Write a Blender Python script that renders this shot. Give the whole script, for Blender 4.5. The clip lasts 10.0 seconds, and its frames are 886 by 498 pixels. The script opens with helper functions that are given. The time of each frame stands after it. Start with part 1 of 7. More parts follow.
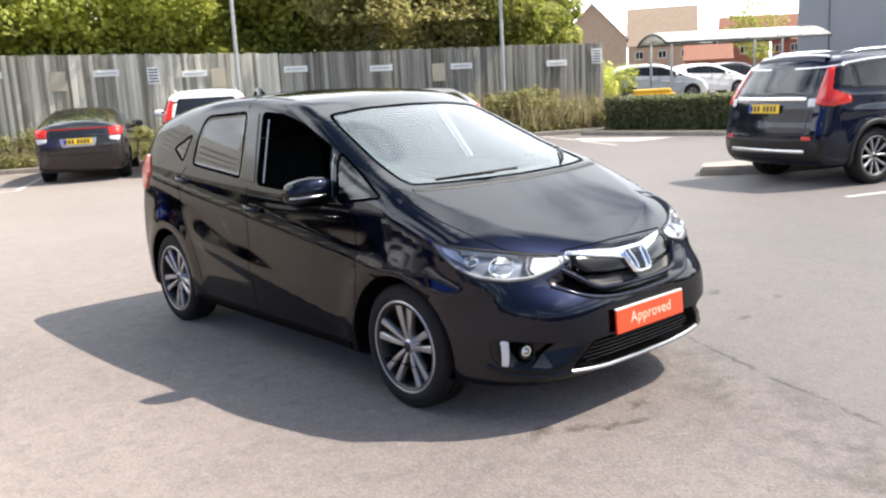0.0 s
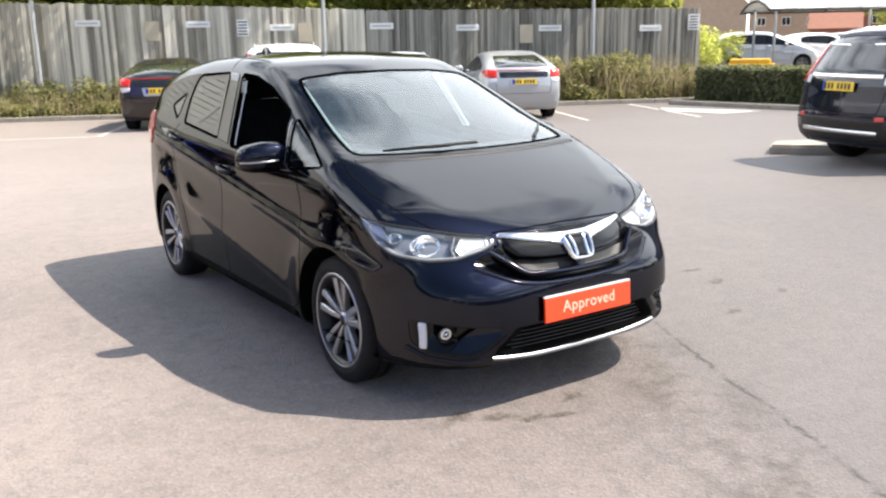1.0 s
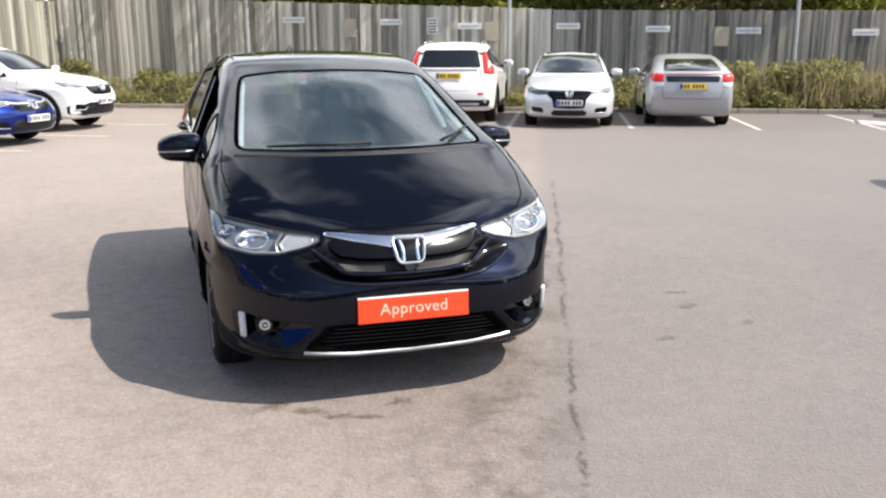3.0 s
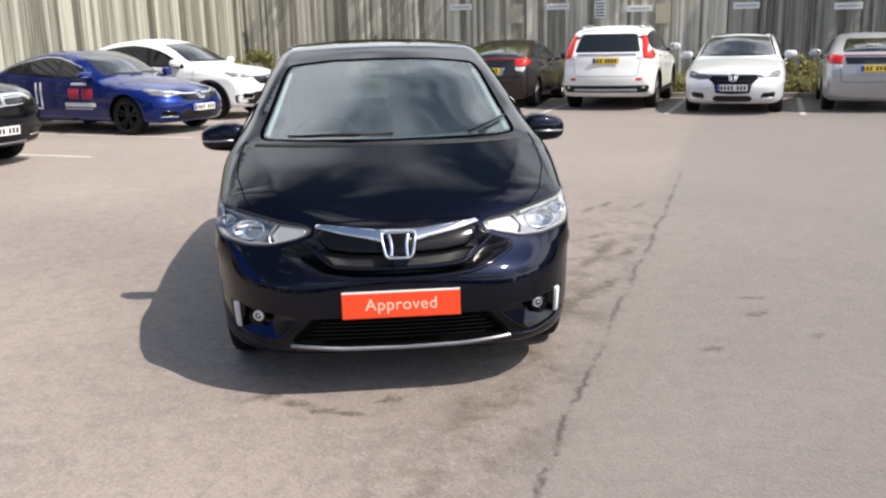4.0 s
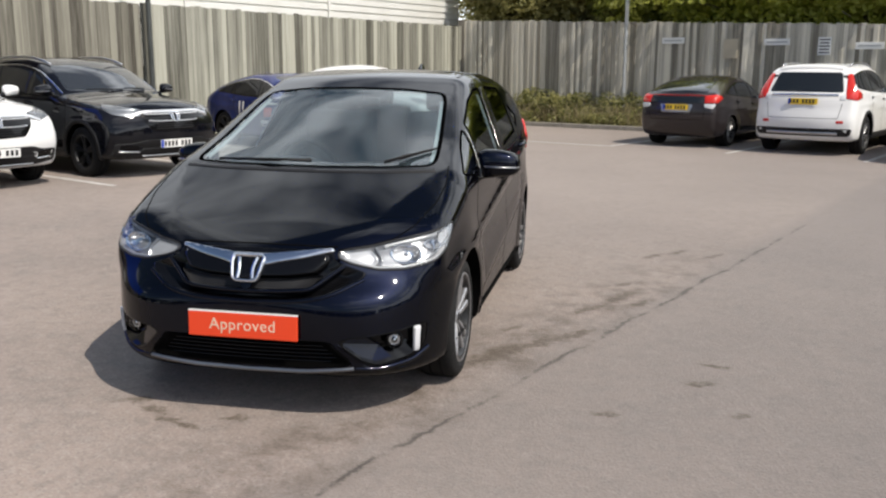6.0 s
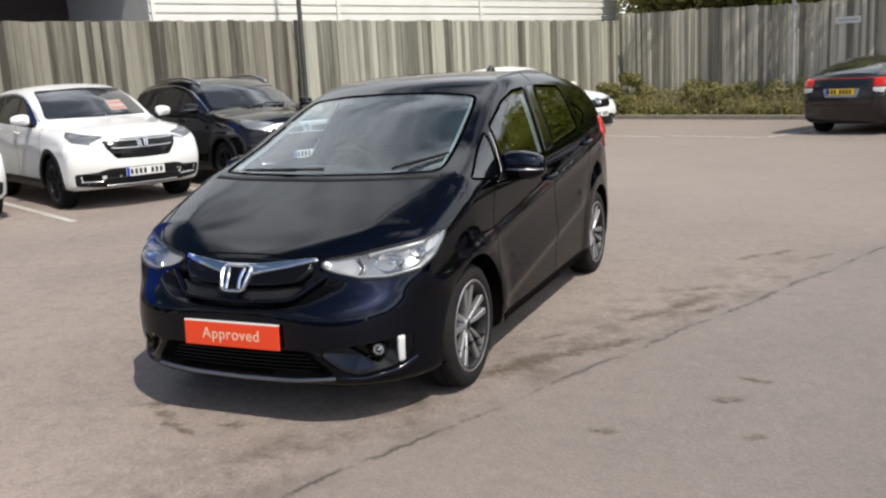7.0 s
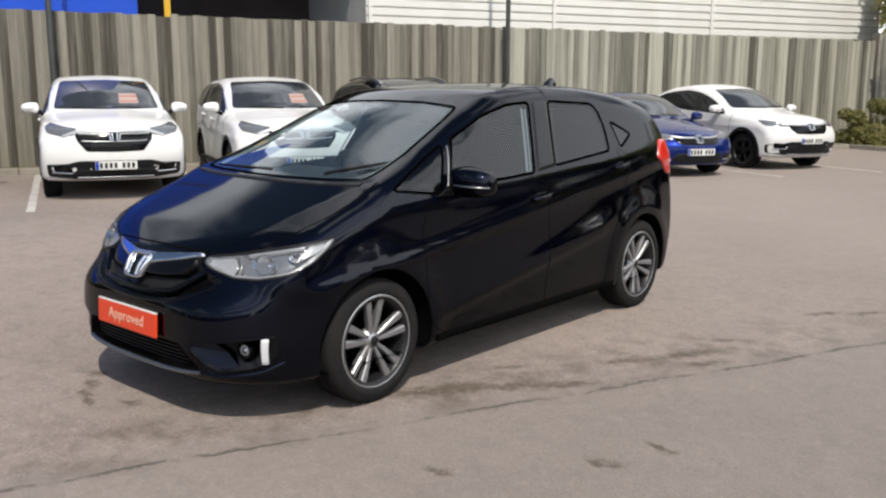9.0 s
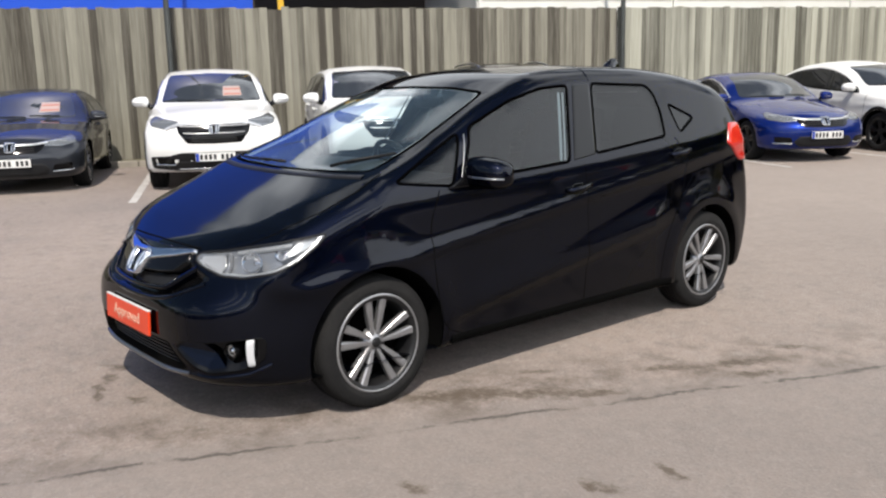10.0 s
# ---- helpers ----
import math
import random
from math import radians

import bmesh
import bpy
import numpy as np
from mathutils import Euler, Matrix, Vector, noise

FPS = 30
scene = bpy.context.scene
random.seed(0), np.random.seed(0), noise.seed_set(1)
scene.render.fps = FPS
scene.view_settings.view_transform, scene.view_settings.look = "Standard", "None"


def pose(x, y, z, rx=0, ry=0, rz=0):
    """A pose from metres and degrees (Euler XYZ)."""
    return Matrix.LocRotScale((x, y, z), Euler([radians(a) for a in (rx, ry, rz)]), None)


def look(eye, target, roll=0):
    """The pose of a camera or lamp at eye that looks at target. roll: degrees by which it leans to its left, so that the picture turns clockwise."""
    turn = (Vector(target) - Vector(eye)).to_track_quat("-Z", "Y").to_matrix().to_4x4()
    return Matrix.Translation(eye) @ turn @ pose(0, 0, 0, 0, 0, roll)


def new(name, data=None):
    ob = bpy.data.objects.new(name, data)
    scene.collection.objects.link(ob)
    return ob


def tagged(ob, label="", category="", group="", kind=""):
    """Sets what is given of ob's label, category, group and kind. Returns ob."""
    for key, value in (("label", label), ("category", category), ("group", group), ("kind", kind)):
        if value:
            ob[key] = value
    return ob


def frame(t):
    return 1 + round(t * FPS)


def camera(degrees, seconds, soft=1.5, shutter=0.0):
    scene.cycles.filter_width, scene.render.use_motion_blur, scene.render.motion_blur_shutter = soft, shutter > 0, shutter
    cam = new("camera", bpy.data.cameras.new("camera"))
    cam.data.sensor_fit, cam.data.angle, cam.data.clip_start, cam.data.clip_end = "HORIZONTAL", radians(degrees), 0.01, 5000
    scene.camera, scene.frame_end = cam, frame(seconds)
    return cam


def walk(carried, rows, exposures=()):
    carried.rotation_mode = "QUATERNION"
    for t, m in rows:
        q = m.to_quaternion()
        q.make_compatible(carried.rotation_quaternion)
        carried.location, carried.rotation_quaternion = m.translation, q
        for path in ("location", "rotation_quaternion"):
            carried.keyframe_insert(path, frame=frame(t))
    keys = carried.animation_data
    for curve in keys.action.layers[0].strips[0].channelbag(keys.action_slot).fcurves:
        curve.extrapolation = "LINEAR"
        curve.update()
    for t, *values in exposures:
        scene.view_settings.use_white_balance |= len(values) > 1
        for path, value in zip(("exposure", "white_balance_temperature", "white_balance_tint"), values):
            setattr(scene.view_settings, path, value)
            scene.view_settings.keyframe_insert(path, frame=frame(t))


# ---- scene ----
# ---- camera and walk ----
cam = camera(53.4, 10.0, 2.3)
PATH = [
    (0, (-3.271, -4.466, 1.526), (-1.995, -2.971, 1.156), -3.1),
    (0.5, (-2.964, -4.647, 1.517), (-1.743, -3.125, 1.079), -0.9),
    (1, (-2.579, -4.829, 1.544), (-1.503, -3.204, 1.095), -1.2),
    (1.5, (-2.221, -5.059, 1.518), (-1.259, -3.354, 1.107), -2.3),
    (2, (-1.861, -5.261, 1.526), (-1.046, -3.492, 1.075), -1.4),
    (2.2, (-1.688, -5.319, 1.533), (-0.951, -3.51, 1.104), -1.0),
    (3.3, (-0.769, -5.687, 1.547), (-0.292, -3.797, 1.097), -0.4),
    (3.5, (-0.605, -5.69, 1.549), (-0.26, -3.765, 1.13), -0.9),
    (4, (-0.135, -5.644, 1.539), (0.037, -3.708, 1.068), -1.3),
    (4.5, (0.321, -5.64, 1.518), (0.353, -3.687, 1.087), -2.7),
    (5, (0.717, -5.613, 1.525), (0.576, -3.674, 1.052), -2.6),
    (5.2, (0.894, -5.584, 1.532), (0.67, -3.647, 1.087), -1.0),
    (6.3, (1.832, -5.415, 1.532), (1.311, -3.523, 1.148), -1.3),
    (6.5, (2.001, -5.339, 1.512), (1.354, -3.484, 1.14), -2.6),
    (7, (2.393, -5.115, 1.519), (1.595, -3.323, 1.129), -3.1),
    (7.5, (2.816, -4.945, 1.518), (1.863, -3.237, 1.1), -2.4),
    (8, (3.137, -4.675, 1.484), (2.007, -3.073, 1.089), -1.7),
    (8.5, (3.403, -4.367, 1.488), (2.226, -2.795, 1.11), -0.5),
    (9, (3.697, -4.11, 1.485), (2.407, -2.624, 1.127), 0.2),
    (9.5, (3.823, -3.794, 1.459), (2.446, -2.396, 1.075), -0.5),
    (10, (3.919, -3.475, 1.47), (2.414, -2.216, 1.086), -1.3),
]
EXPOSURE = [(0.0, 1.13), (1.0, 1.14), (2.0, 1.09), (3.5, 0.63), (4.5, 0.42), (5.2, 0.30), (6.5, -0.02), (7.5, -0.02), (9.0, -0.14), (10.0, 0.08)]
walk(cam, [(t, look(eye, target, roll)) for t, eye, target, roll in PATH], EXPOSURE)



# ---- light ----
# the sun stands over the near side of the car, half way up
SUN_TO = Vector((0.640, -0.452, 1.0)).normalized()
world = bpy.data.worlds.new("sky_world")
scene.world = world
world.use_nodes = True
wn, wl = world.node_tree.nodes, world.node_tree.links
wn.clear()
sky = wn.new("ShaderNodeTexSky")
sky.sky_type, sky.sun_disc = "NISHITA", False
sky.sun_elevation = math.asin(SUN_TO.z)
sky.sun_rotation = math.atan2(SUN_TO.x, SUN_TO.y)
sky.air_density, sky.dust_density, sky.ozone_density = 1.0, 1.2, 1.2
coord = wn.new("ShaderNodeTexCoord")
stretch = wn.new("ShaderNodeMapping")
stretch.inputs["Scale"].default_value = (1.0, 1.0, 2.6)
# offset picked so cloud falls where windscreen and bonnet mirror the sky
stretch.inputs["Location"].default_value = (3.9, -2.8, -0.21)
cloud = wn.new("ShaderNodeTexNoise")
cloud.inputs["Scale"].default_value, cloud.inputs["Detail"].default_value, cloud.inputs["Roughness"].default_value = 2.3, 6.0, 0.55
cover = wn.new("ShaderNodeValToRGB")
cover.color_ramp.elements[0].position, cover.color_ramp.elements[1].position = 0.46, 0.65
blend = wn.new("ShaderNodeMix")
blend.data_type = "RGBA"
white = wn.new("ShaderNodeRGB")
white.outputs[0].default_value = (20.2, 21.2, 22.6, 1)
back = wn.new("ShaderNodeBackground")
back.inputs["Strength"].default_value = 0.086
wout = wn.new("ShaderNodeOutputWorld")
wl.new(coord.outputs["Generated"], stretch.inputs["Vector"])
wl.new(stretch.outputs["Vector"], cloud.inputs["Vector"])
# broken unseen cloud, thicker one side and near the horizon, biased to brighten car reflections
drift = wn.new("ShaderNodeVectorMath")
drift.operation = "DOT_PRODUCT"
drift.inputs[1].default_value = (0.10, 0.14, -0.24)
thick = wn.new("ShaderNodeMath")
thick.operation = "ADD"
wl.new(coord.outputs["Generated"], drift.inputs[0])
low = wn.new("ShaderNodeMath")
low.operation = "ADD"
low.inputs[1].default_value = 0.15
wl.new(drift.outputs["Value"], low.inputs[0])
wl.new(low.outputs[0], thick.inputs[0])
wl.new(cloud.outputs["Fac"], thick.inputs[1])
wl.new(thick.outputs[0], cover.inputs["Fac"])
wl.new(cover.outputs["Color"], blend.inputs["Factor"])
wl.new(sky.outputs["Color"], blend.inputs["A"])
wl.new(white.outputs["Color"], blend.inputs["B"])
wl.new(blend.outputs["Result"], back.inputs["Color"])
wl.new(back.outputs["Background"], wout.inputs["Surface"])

sun = new("sun", bpy.data.lights.new("sun", "SUN"))
sun.data.energy, sun.data.angle, sun.data.color = 4.5, radians(0.55), (1.0, 0.925, 0.825)
sun.matrix_world = look((0, 0, 30), Vector((0, 0, 30)) - SUN_TO)


# ---- materials ----
def shader(name, rgb=(0.5, 0.5, 0.5), rough=0.5, metal=0.0, coat=0.0, spec=0.5):
    m = bpy.data.materials.new(name)
    m.use_nodes = True
    b = m.node_tree.nodes["Principled BSDF"]
    b.inputs["Base Color"].default_value = (*rgb, 1)
    b.inputs["Roughness"].default_value = rough
    b.inputs["Metallic"].default_value = metal
    b.inputs["Coat Weight"].default_value = coat
    b.inputs["Coat Roughness"].default_value = 0.02
    b.inputs["Specular IOR Level"].default_value = spec
    return m, m.node_tree.nodes, m.node_tree.links, b


def mottled(name, a, b2, scale=4.0, rough=0.6, fine=60.0, bump=0.15, metal=0.0, coat=0.0, stretch3=(1, 1, 1), spec=0.5, by_object=0.0, by_island=0.0):
    """Two colours mixed by a broad and a fine noise, with relief; optional change from piece to piece."""
    m, n, l, p = shader(name, a, rough, metal, coat, spec)
    tc, mp = n.new("ShaderNodeTexCoord"), n.new("ShaderNodeMapping")
    mp.inputs["Scale"].default_value = stretch3
    broad, small = n.new("ShaderNodeTexNoise"), n.new("ShaderNodeTexNoise")
    broad.inputs["Scale"].default_value, broad.inputs["Detail"].default_value = scale, 5
    small.inputs["Scale"].default_value, small.inputs["Detail"].default_value = fine, 4
    l.new(tc.outputs["Object"], mp.inputs["Vector"])
    grain = mp.outputs["Vector"]
    if by_object:
        each, away = n.new("ShaderNodeObjectInfo"), n.new("ShaderNodeVectorMath")
        away.operation = "MULTIPLY_ADD"
        l.new(each.outputs["Random"], away.inputs[0])
        away.inputs[1].default_value = (37.0, 91.0, 53.0)
        l.new(grain, away.inputs[2])
        grain = away.outputs["Vector"]
    l.new(grain, broad.inputs["Vector"])
    l.new(grain, small.inputs["Vector"])
    add = n.new("ShaderNodeMath")
    add.operation = "MULTIPLY_ADD"
    l.new(small.outputs["Fac"], add.inputs[0])
    add.inputs[1].default_value = 0.6
    l.new(broad.outputs["Fac"], add.inputs[2])
    fac = add.outputs[0]
    if by_object or by_island:
        src = n.new("ShaderNodeObjectInfo") if by_object else n.new("ShaderNodeNewGeometry")
        more = n.new("ShaderNodeMath")
        more.operation = "MULTIPLY_ADD"
        l.new(src.outputs["Random" if by_object else "Random Per Island"], more.inputs[0])
        more.inputs[1].default_value = by_object or by_island
        l.new(fac, more.inputs[2])
        off = n.new("ShaderNodeMath")
        off.operation = "SUBTRACT"
        l.new(more.outputs[0], off.inputs[0])
        off.inputs[1].default_value = (by_object or by_island) / 2
        fac = off.outputs[0]
    ramp = n.new("ShaderNodeMapRange")
    ramp.inputs["From Min"].default_value, ramp.inputs["From Max"].default_value = 0.45, 1.15
    l.new(fac, ramp.inputs["Value"])
    mix = n.new("ShaderNodeMix")
    mix.data_type = "RGBA"
    mix.inputs["A"].default_value, mix.inputs["B"].default_value = (*a, 1), (*b2, 1)
    l.new(ramp.outputs["Result"], mix.inputs["Factor"])
    l.new(mix.outputs["Result"], p.inputs["Base Color"])
    if bump:
        bp = n.new("ShaderNodeBump")
        bp.inputs["Strength"].default_value, bp.inputs["Distance"].default_value = bump, 0.01
        l.new(small.outputs["Fac"], bp.inputs["Height"])
        l.new(bp.outputs["Normal"], p.inputs["Normal"])
    return m


def paint(name, rgb, metal=0.0, rough=0.35, dust_haze=(0.25, 0.23, 0.2), dirt=0.03, ior=1.45, haze=0.02):
    """Car lacquer: a clear coat over a base with flake, and a film of dust."""
    m, n, l, p = shader(name, rgb, rough, metal, 1.0, 0.0)
    tc, ns = n.new("ShaderNodeTexCoord"), n.new("ShaderNodeTexNoise")
    ns.inputs["Scale"].default_value, ns.inputs["Detail"].default_value = 3.0, 6
    mr = n.new("ShaderNodeMapRange")
    mr.inputs["From Min"].default_value, mr.inputs["From Max"].default_value = 0.4, 0.8
    mr.inputs["To Max"].default_value = dirt
    mx = n.new("ShaderNodeMix")
    mx.data_type = "RGBA"
    mx.inputs["A"].default_value, mx.inputs["B"].default_value = (*rgb, 1), (*dust_haze, 1)
    l.new(tc.outputs["Object"], ns.inputs["Vector"])
    l.new(ns.outputs["Fac"], mr.inputs["Value"])
    l.new(mr.outputs["Result"], mx.inputs["Factor"])
    l.new(mx.outputs["Result"], p.inputs["Base Color"])
    p.inputs["Coat IOR"].default_value = ior
    p.inputs["Coat Roughness"].default_value = haze
    fl, bp = n.new("ShaderNodeTexNoise"), n.new("ShaderNodeBump")
    fl.inputs["Scale"].default_value = 9.0
    bp.inputs["Strength"].default_value, bp.inputs["Distance"].default_value = 0.003, 0.004
    l.new(tc.outputs["Object"], fl.inputs["Vector"])
    l.new(fl.outputs["Fac"], bp.inputs["Height"])
    l.new(bp.outputs["Normal"], p.inputs["Coat Normal"])
    return m


def clear_glass(name, tint, gloss=1.0, ior=1.75, film=0.0, film_rgb=(0.40, 0.58, 0.68)):
    m = bpy.data.materials.new(name)
    m.use_nodes = True
    n, l = m.node_tree.nodes, m.node_tree.links
    n.clear()
    out, mix = n.new("ShaderNodeOutputMaterial"), n.new("ShaderNodeMixShader")
    tr, gl, fr = n.new("ShaderNodeBsdfTransparent"), n.new("ShaderNodeBsdfGlossy"), n.new("ShaderNodeFresnel")
    tr.inputs["Color"].default_value = (*tint, 1)
    gl.inputs["Roughness"].default_value = 0.015
    gl.inputs["Color"].default_value = (gloss, gloss, gloss, 1)
    fr.inputs["IOR"].default_value = ior
    l.new(fr.outputs["Fac"], mix.inputs["Fac"])
    l.new(tr.outputs["BSDF"], mix.inputs[1])
    l.new(gl.outputs["BSDF"], mix.inputs[2])
    last = mix.outputs["Shader"]
    if film:
        # a pale layer, thicker in streaks; on the windscreen it paints in mirrored sky haze
        tc, ns, mr = n.new("ShaderNodeTexCoord"), n.new("ShaderNodeTexNoise"), n.new("ShaderNodeMapRange")
        ns.inputs["Scale"].default_value, ns.inputs["Detail"].default_value = 3.5, 6
        mr.inputs["From Min"].default_value, mr.inputs["From Max"].default_value = 0.35, 0.7
        mr.inputs["To Min"].default_value, mr.inputs["To Max"].default_value = film * 0.6, film * 1.4
        dust_haze, veil = n.new("ShaderNodeBsdfDiffuse"), n.new("ShaderNodeMixShader")
        dust_haze.inputs["Color"].default_value = (*film_rgb, 1)
        l.new(tc.outputs["Object"], ns.inputs["Vector"])
        l.new(ns.outputs["Fac"], mr.inputs["Value"])
        l.new(mr.outputs["Result"], veil.inputs["Fac"])
        l.new(last, veil.inputs[1])
        l.new(dust_haze.outputs["BSDF"], veil.inputs[2])
        last = veil.outputs["Shader"]
    l.new(last, out.inputs["Surface"])
    return m


M = {}
M["black_paint"] = paint("midnight_blue_black_lacquer", (0.0022, 0.0038, 0.0120), 1.0, 0.45, dirt=0.001, ior=1.50, haze=0.05)
M["black_paint"].node_tree.nodes["Principled BSDF"].inputs["Coat Weight"].default_value = 0.68
M["black_paint"].node_tree.nodes["Principled BSDF"].inputs["Specular Tint"].default_value = (0.02, 0.025, 0.04, 1)
M["navy_paint"] = paint("navy_lacquer", (0.0022, 0.0045, 0.017), 0.2, 0.35)
M["ink_paint"] = paint("blue_black_lacquer", (0.0035, 0.0040, 0.0065), 0.1, 0.35)
M["dark_paint"] = paint("dark_grey_lacquer", (0.012, 0.013, 0.016), 0.3, 0.35)
M["grey_paint"] = paint("slate_grey_lacquer", (0.028, 0.031, 0.038), 0.4, 0.35)
M["brown_paint"] = paint("brown_grey_lacquer", (0.042, 0.035, 0.036), 0.5, 0.33)
M["silver_paint"] = paint("silver_lacquer", (0.45, 0.465, 0.485), 0.45, 0.33)
M["white_paint"] = paint("white_lacquer", (0.80, 0.80, 0.79), 0.0, 0.35, (0.5, 0.48, 0.45), 0.08)
M["blue_paint"] = paint("bright_blue_lacquer", (0.0015, 0.013, 0.125), 0.3, 0.3)
M["pale_silver_paint"] = paint("pale_silver_lacquer", (0.62, 0.64, 0.66), 0.3, 0.33)
# blue film colour stands for haze of sky and dashboard mirrored in the pane
M["glass"] = clear_glass("windscreen_glass", (0.58, 0.70, 0.73), 1.0, 1.55, 0.045)
M["seal"] = mottled("window_seal_rubber", (0.0008, 0.0008, 0.0009), (0.002, 0.002, 0.0022), 12, 0.6, 150, 0.1, spec=0.0)
M["side_glass"] = clear_glass("side_window_glass", (0.42, 0.50, 0.54), 1.0, 1.48)
M["rear_glass"] = clear_glass("rear_window_glass", (0.42, 0.46, 0.45), 1.0, 1.5)
M["privacy"] = clear_glass("privacy_glass", (0.07, 0.08, 0.08), 1.0, 1.40)
M["lens"] = clear_glass("lamp_lens", (0.95, 0.97, 0.98), 1.0, 1.38)
M["tint"] = shader("dark_window_glass", (0.014, 0.017, 0.020), 0.03, 0, 0, 0.6)[0]
M["screen_tint"] = shader("parked_windscreen_glass", (0.030, 0.034, 0.039), 0.04, 0, 0, 0.8)[0]
M["side_tint"] = shader("dark_side_glass", (0.008, 0.009, 0.011), 0.03, 0, 0, 0.28)[0]
M["rubber"] = mottled("tyre_rubber", (0.006, 0.006, 0.007), (0.018, 0.0175, 0.017), 8, 0.85, 90, 0.3, spec=0.25)
M["trim"] = mottled("black_plastic", (0.007, 0.007, 0.008), (0.015, 0.015, 0.016), 10, 0.5, 200, 0.15, spec=0.3)
M["gloss_black"] = shader("gloss_black_plastic", (0.003, 0.003, 0.0035), 0.10, 0, 0, 0.3)[0]
M["chrome"] = shader("chrome", (0.80, 0.81, 0.83), 0.08, 1.0)[0]
M["satin"] = mottled("satin_metal", (0.42, 0.43, 0.45), (0.6, 0.6, 0.62), 6, 0.3, 80, 0.03, 1.0)
M["bright_bar"] = mottled("bright_plated_bar", (0.72, 0.73, 0.75), (0.82, 0.83, 0.84), 6, 0.3, 80, 0.02, 0.75)
M["lip_metal"] = mottled("dull_lip_metal", (0.26, 0.27, 0.28), (0.38, 0.38, 0.39), 6, 0.35, 80, 0.03, 1.0)
M["alloy"] = mottled("machined_alloy", (0.31, 0.31, 0.32), (0.43, 0.43, 0.44), 12, 0.32, 150, 0.05, 0.75)
M["dark_alloy"] = mottled("dark_painted_alloy", (0.008, 0.008, 0.009), (0.020, 0.020, 0.021), 10, 0.4, 120, 0.05, 0.2)
M["lamp_bowl"] = shader("lamp_reflector", (0.52, 0.53, 0.55), 0.2, 0.65)[0]
M["lamp_smoke"] = shader("smoked_lamp_housing", (0.30, 0.31, 0.33), 0.2, 0.6)[0]
M["pillar_grey"] = mottled("pale_grey_pillar_trim", (0.66, 0.66, 0.65), (0.58, 0.58, 0.57), 6, 0.7, 90, 0.05)
M["lamp_white"] = shader("white_lamp_strip", (0.62, 0.63, 0.65), 0.25)[0]
M["lamp_wing"] = shader("bright_lamp_wing", (0.50, 0.51, 0.53), 0.3, 0.5)[0]
M["red_lens"] = shader("red_lamp_lens", (0.55, 0.02, 0.012), 0.1, 0, 0.6)[0]
M["orange"] = shader("orange_plate", (0.80, 0.065, 0.018), 0.35)[0]
M["white_plate"] = shader("white_plate", (0.78, 0.78, 0.76), 0.4)[0]
M["yellow_plate"] = shader("yellow_plate", (0.72, 0.48, 0.02), 0.4)[0]
M["ink"] = shader("black_ink", (0.012, 0.012, 0.014), 0.5)[0]
M["blue_ink"] = shader("blue_ink", (0.01, 0.05, 0.4), 0.5)[0]
M["red_ink"] = shader("red_ink", (0.55, 0.02, 0.03), 0.5)[0]
M["pale_ink"] = shader("pale_lettering", (0.74, 0.56, 0.42), 0.5)[0]
M["fabric"] = mottled("seat_fabric", (0.012, 0.012, 0.013), (0.024, 0.024, 0.025), 20, 0.9, 60, 0.0, spec=0.05)
M["dash"] = mottled("dashboard_plastic", (0.018, 0.018, 0.02), (0.03, 0.03, 0.032), 15, 0.7, 250, 0.2)
M["card"] = shader("sale_card", (0.42, 0.32, 0.29), 0.4)[0]
M["card_band"] = shader("sale_card_band", (0.40, 0.14, 0.10), 0.4)[0]
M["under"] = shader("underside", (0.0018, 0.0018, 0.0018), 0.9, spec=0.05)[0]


# ---- mesh helpers ----
def part(name, verts, faces, mat, parent=None, label="", smooth=True, kind="", edge=None):
    me = bpy.data.meshes.new(name)
    me.from_pydata([tuple(v) for v in np.asarray(verts, float).tolist()] if len(verts) else [], [], [tuple(int(i) for i in q) for q in faces])
    me.materials.append(mat)
    if smooth:
        me.shade_smooth()
        if edge:
            me.set_sharp_from_angle(angle=radians(edge))
    ob = new(name, me)
    if parent is not None:
        ob.parent = parent
    return tagged(ob, label=label, kind=kind)


def from_bm(name, bm, mat, parent=None, label="", smooth=False, kind=""):
    me = bpy.data.meshes.new(name)
    bm.normal_update()
    bm.to_mesh(me)
    bm.free()
    me.materials.append(mat)
    if smooth:
        me.shade_smooth()
        me.set_sharp_from_angle(angle=radians(40))
    ob = new(name, me)
    if parent is not None:
        ob.parent = parent
    return tagged(ob, label=label, kind=kind)


def block(bm, size, m, bevel=0.0):
    """Adds a box of that size to bm at the pose m, its edges rounded by bevel."""
    made = bmesh.ops.create_cube(bm, size=1)["verts"]
    bmesh.ops.transform(bm, matrix=m @ Matrix.Diagonal((*size, 1)), verts=made)
    if bevel:
        edges = list({e for v in made for e in v.link_edges})
        bmesh.ops.bevel(bm, geom=edges, offset=bevel, segments=2, affect="EDGES", profile=0.6)


def lathe(profile, n=48, closed=False):
    """Turns (x, r) pairs round the x axis."""
    verts, faces = [], []
    k = len(profile)
    for i in range(n):
        a = 2 * math.pi * i / n
        verts += [(x, r * math.sin(a), r * math.cos(a)) for x, r in profile]
    for i in range(n):
        j = (i + 1) % n
        for q in range(k if closed else k - 1):
            p = (q + 1) % k
            faces.append((i * k + q, i * k + p, j * k + p, j * k + q))
    return verts, faces


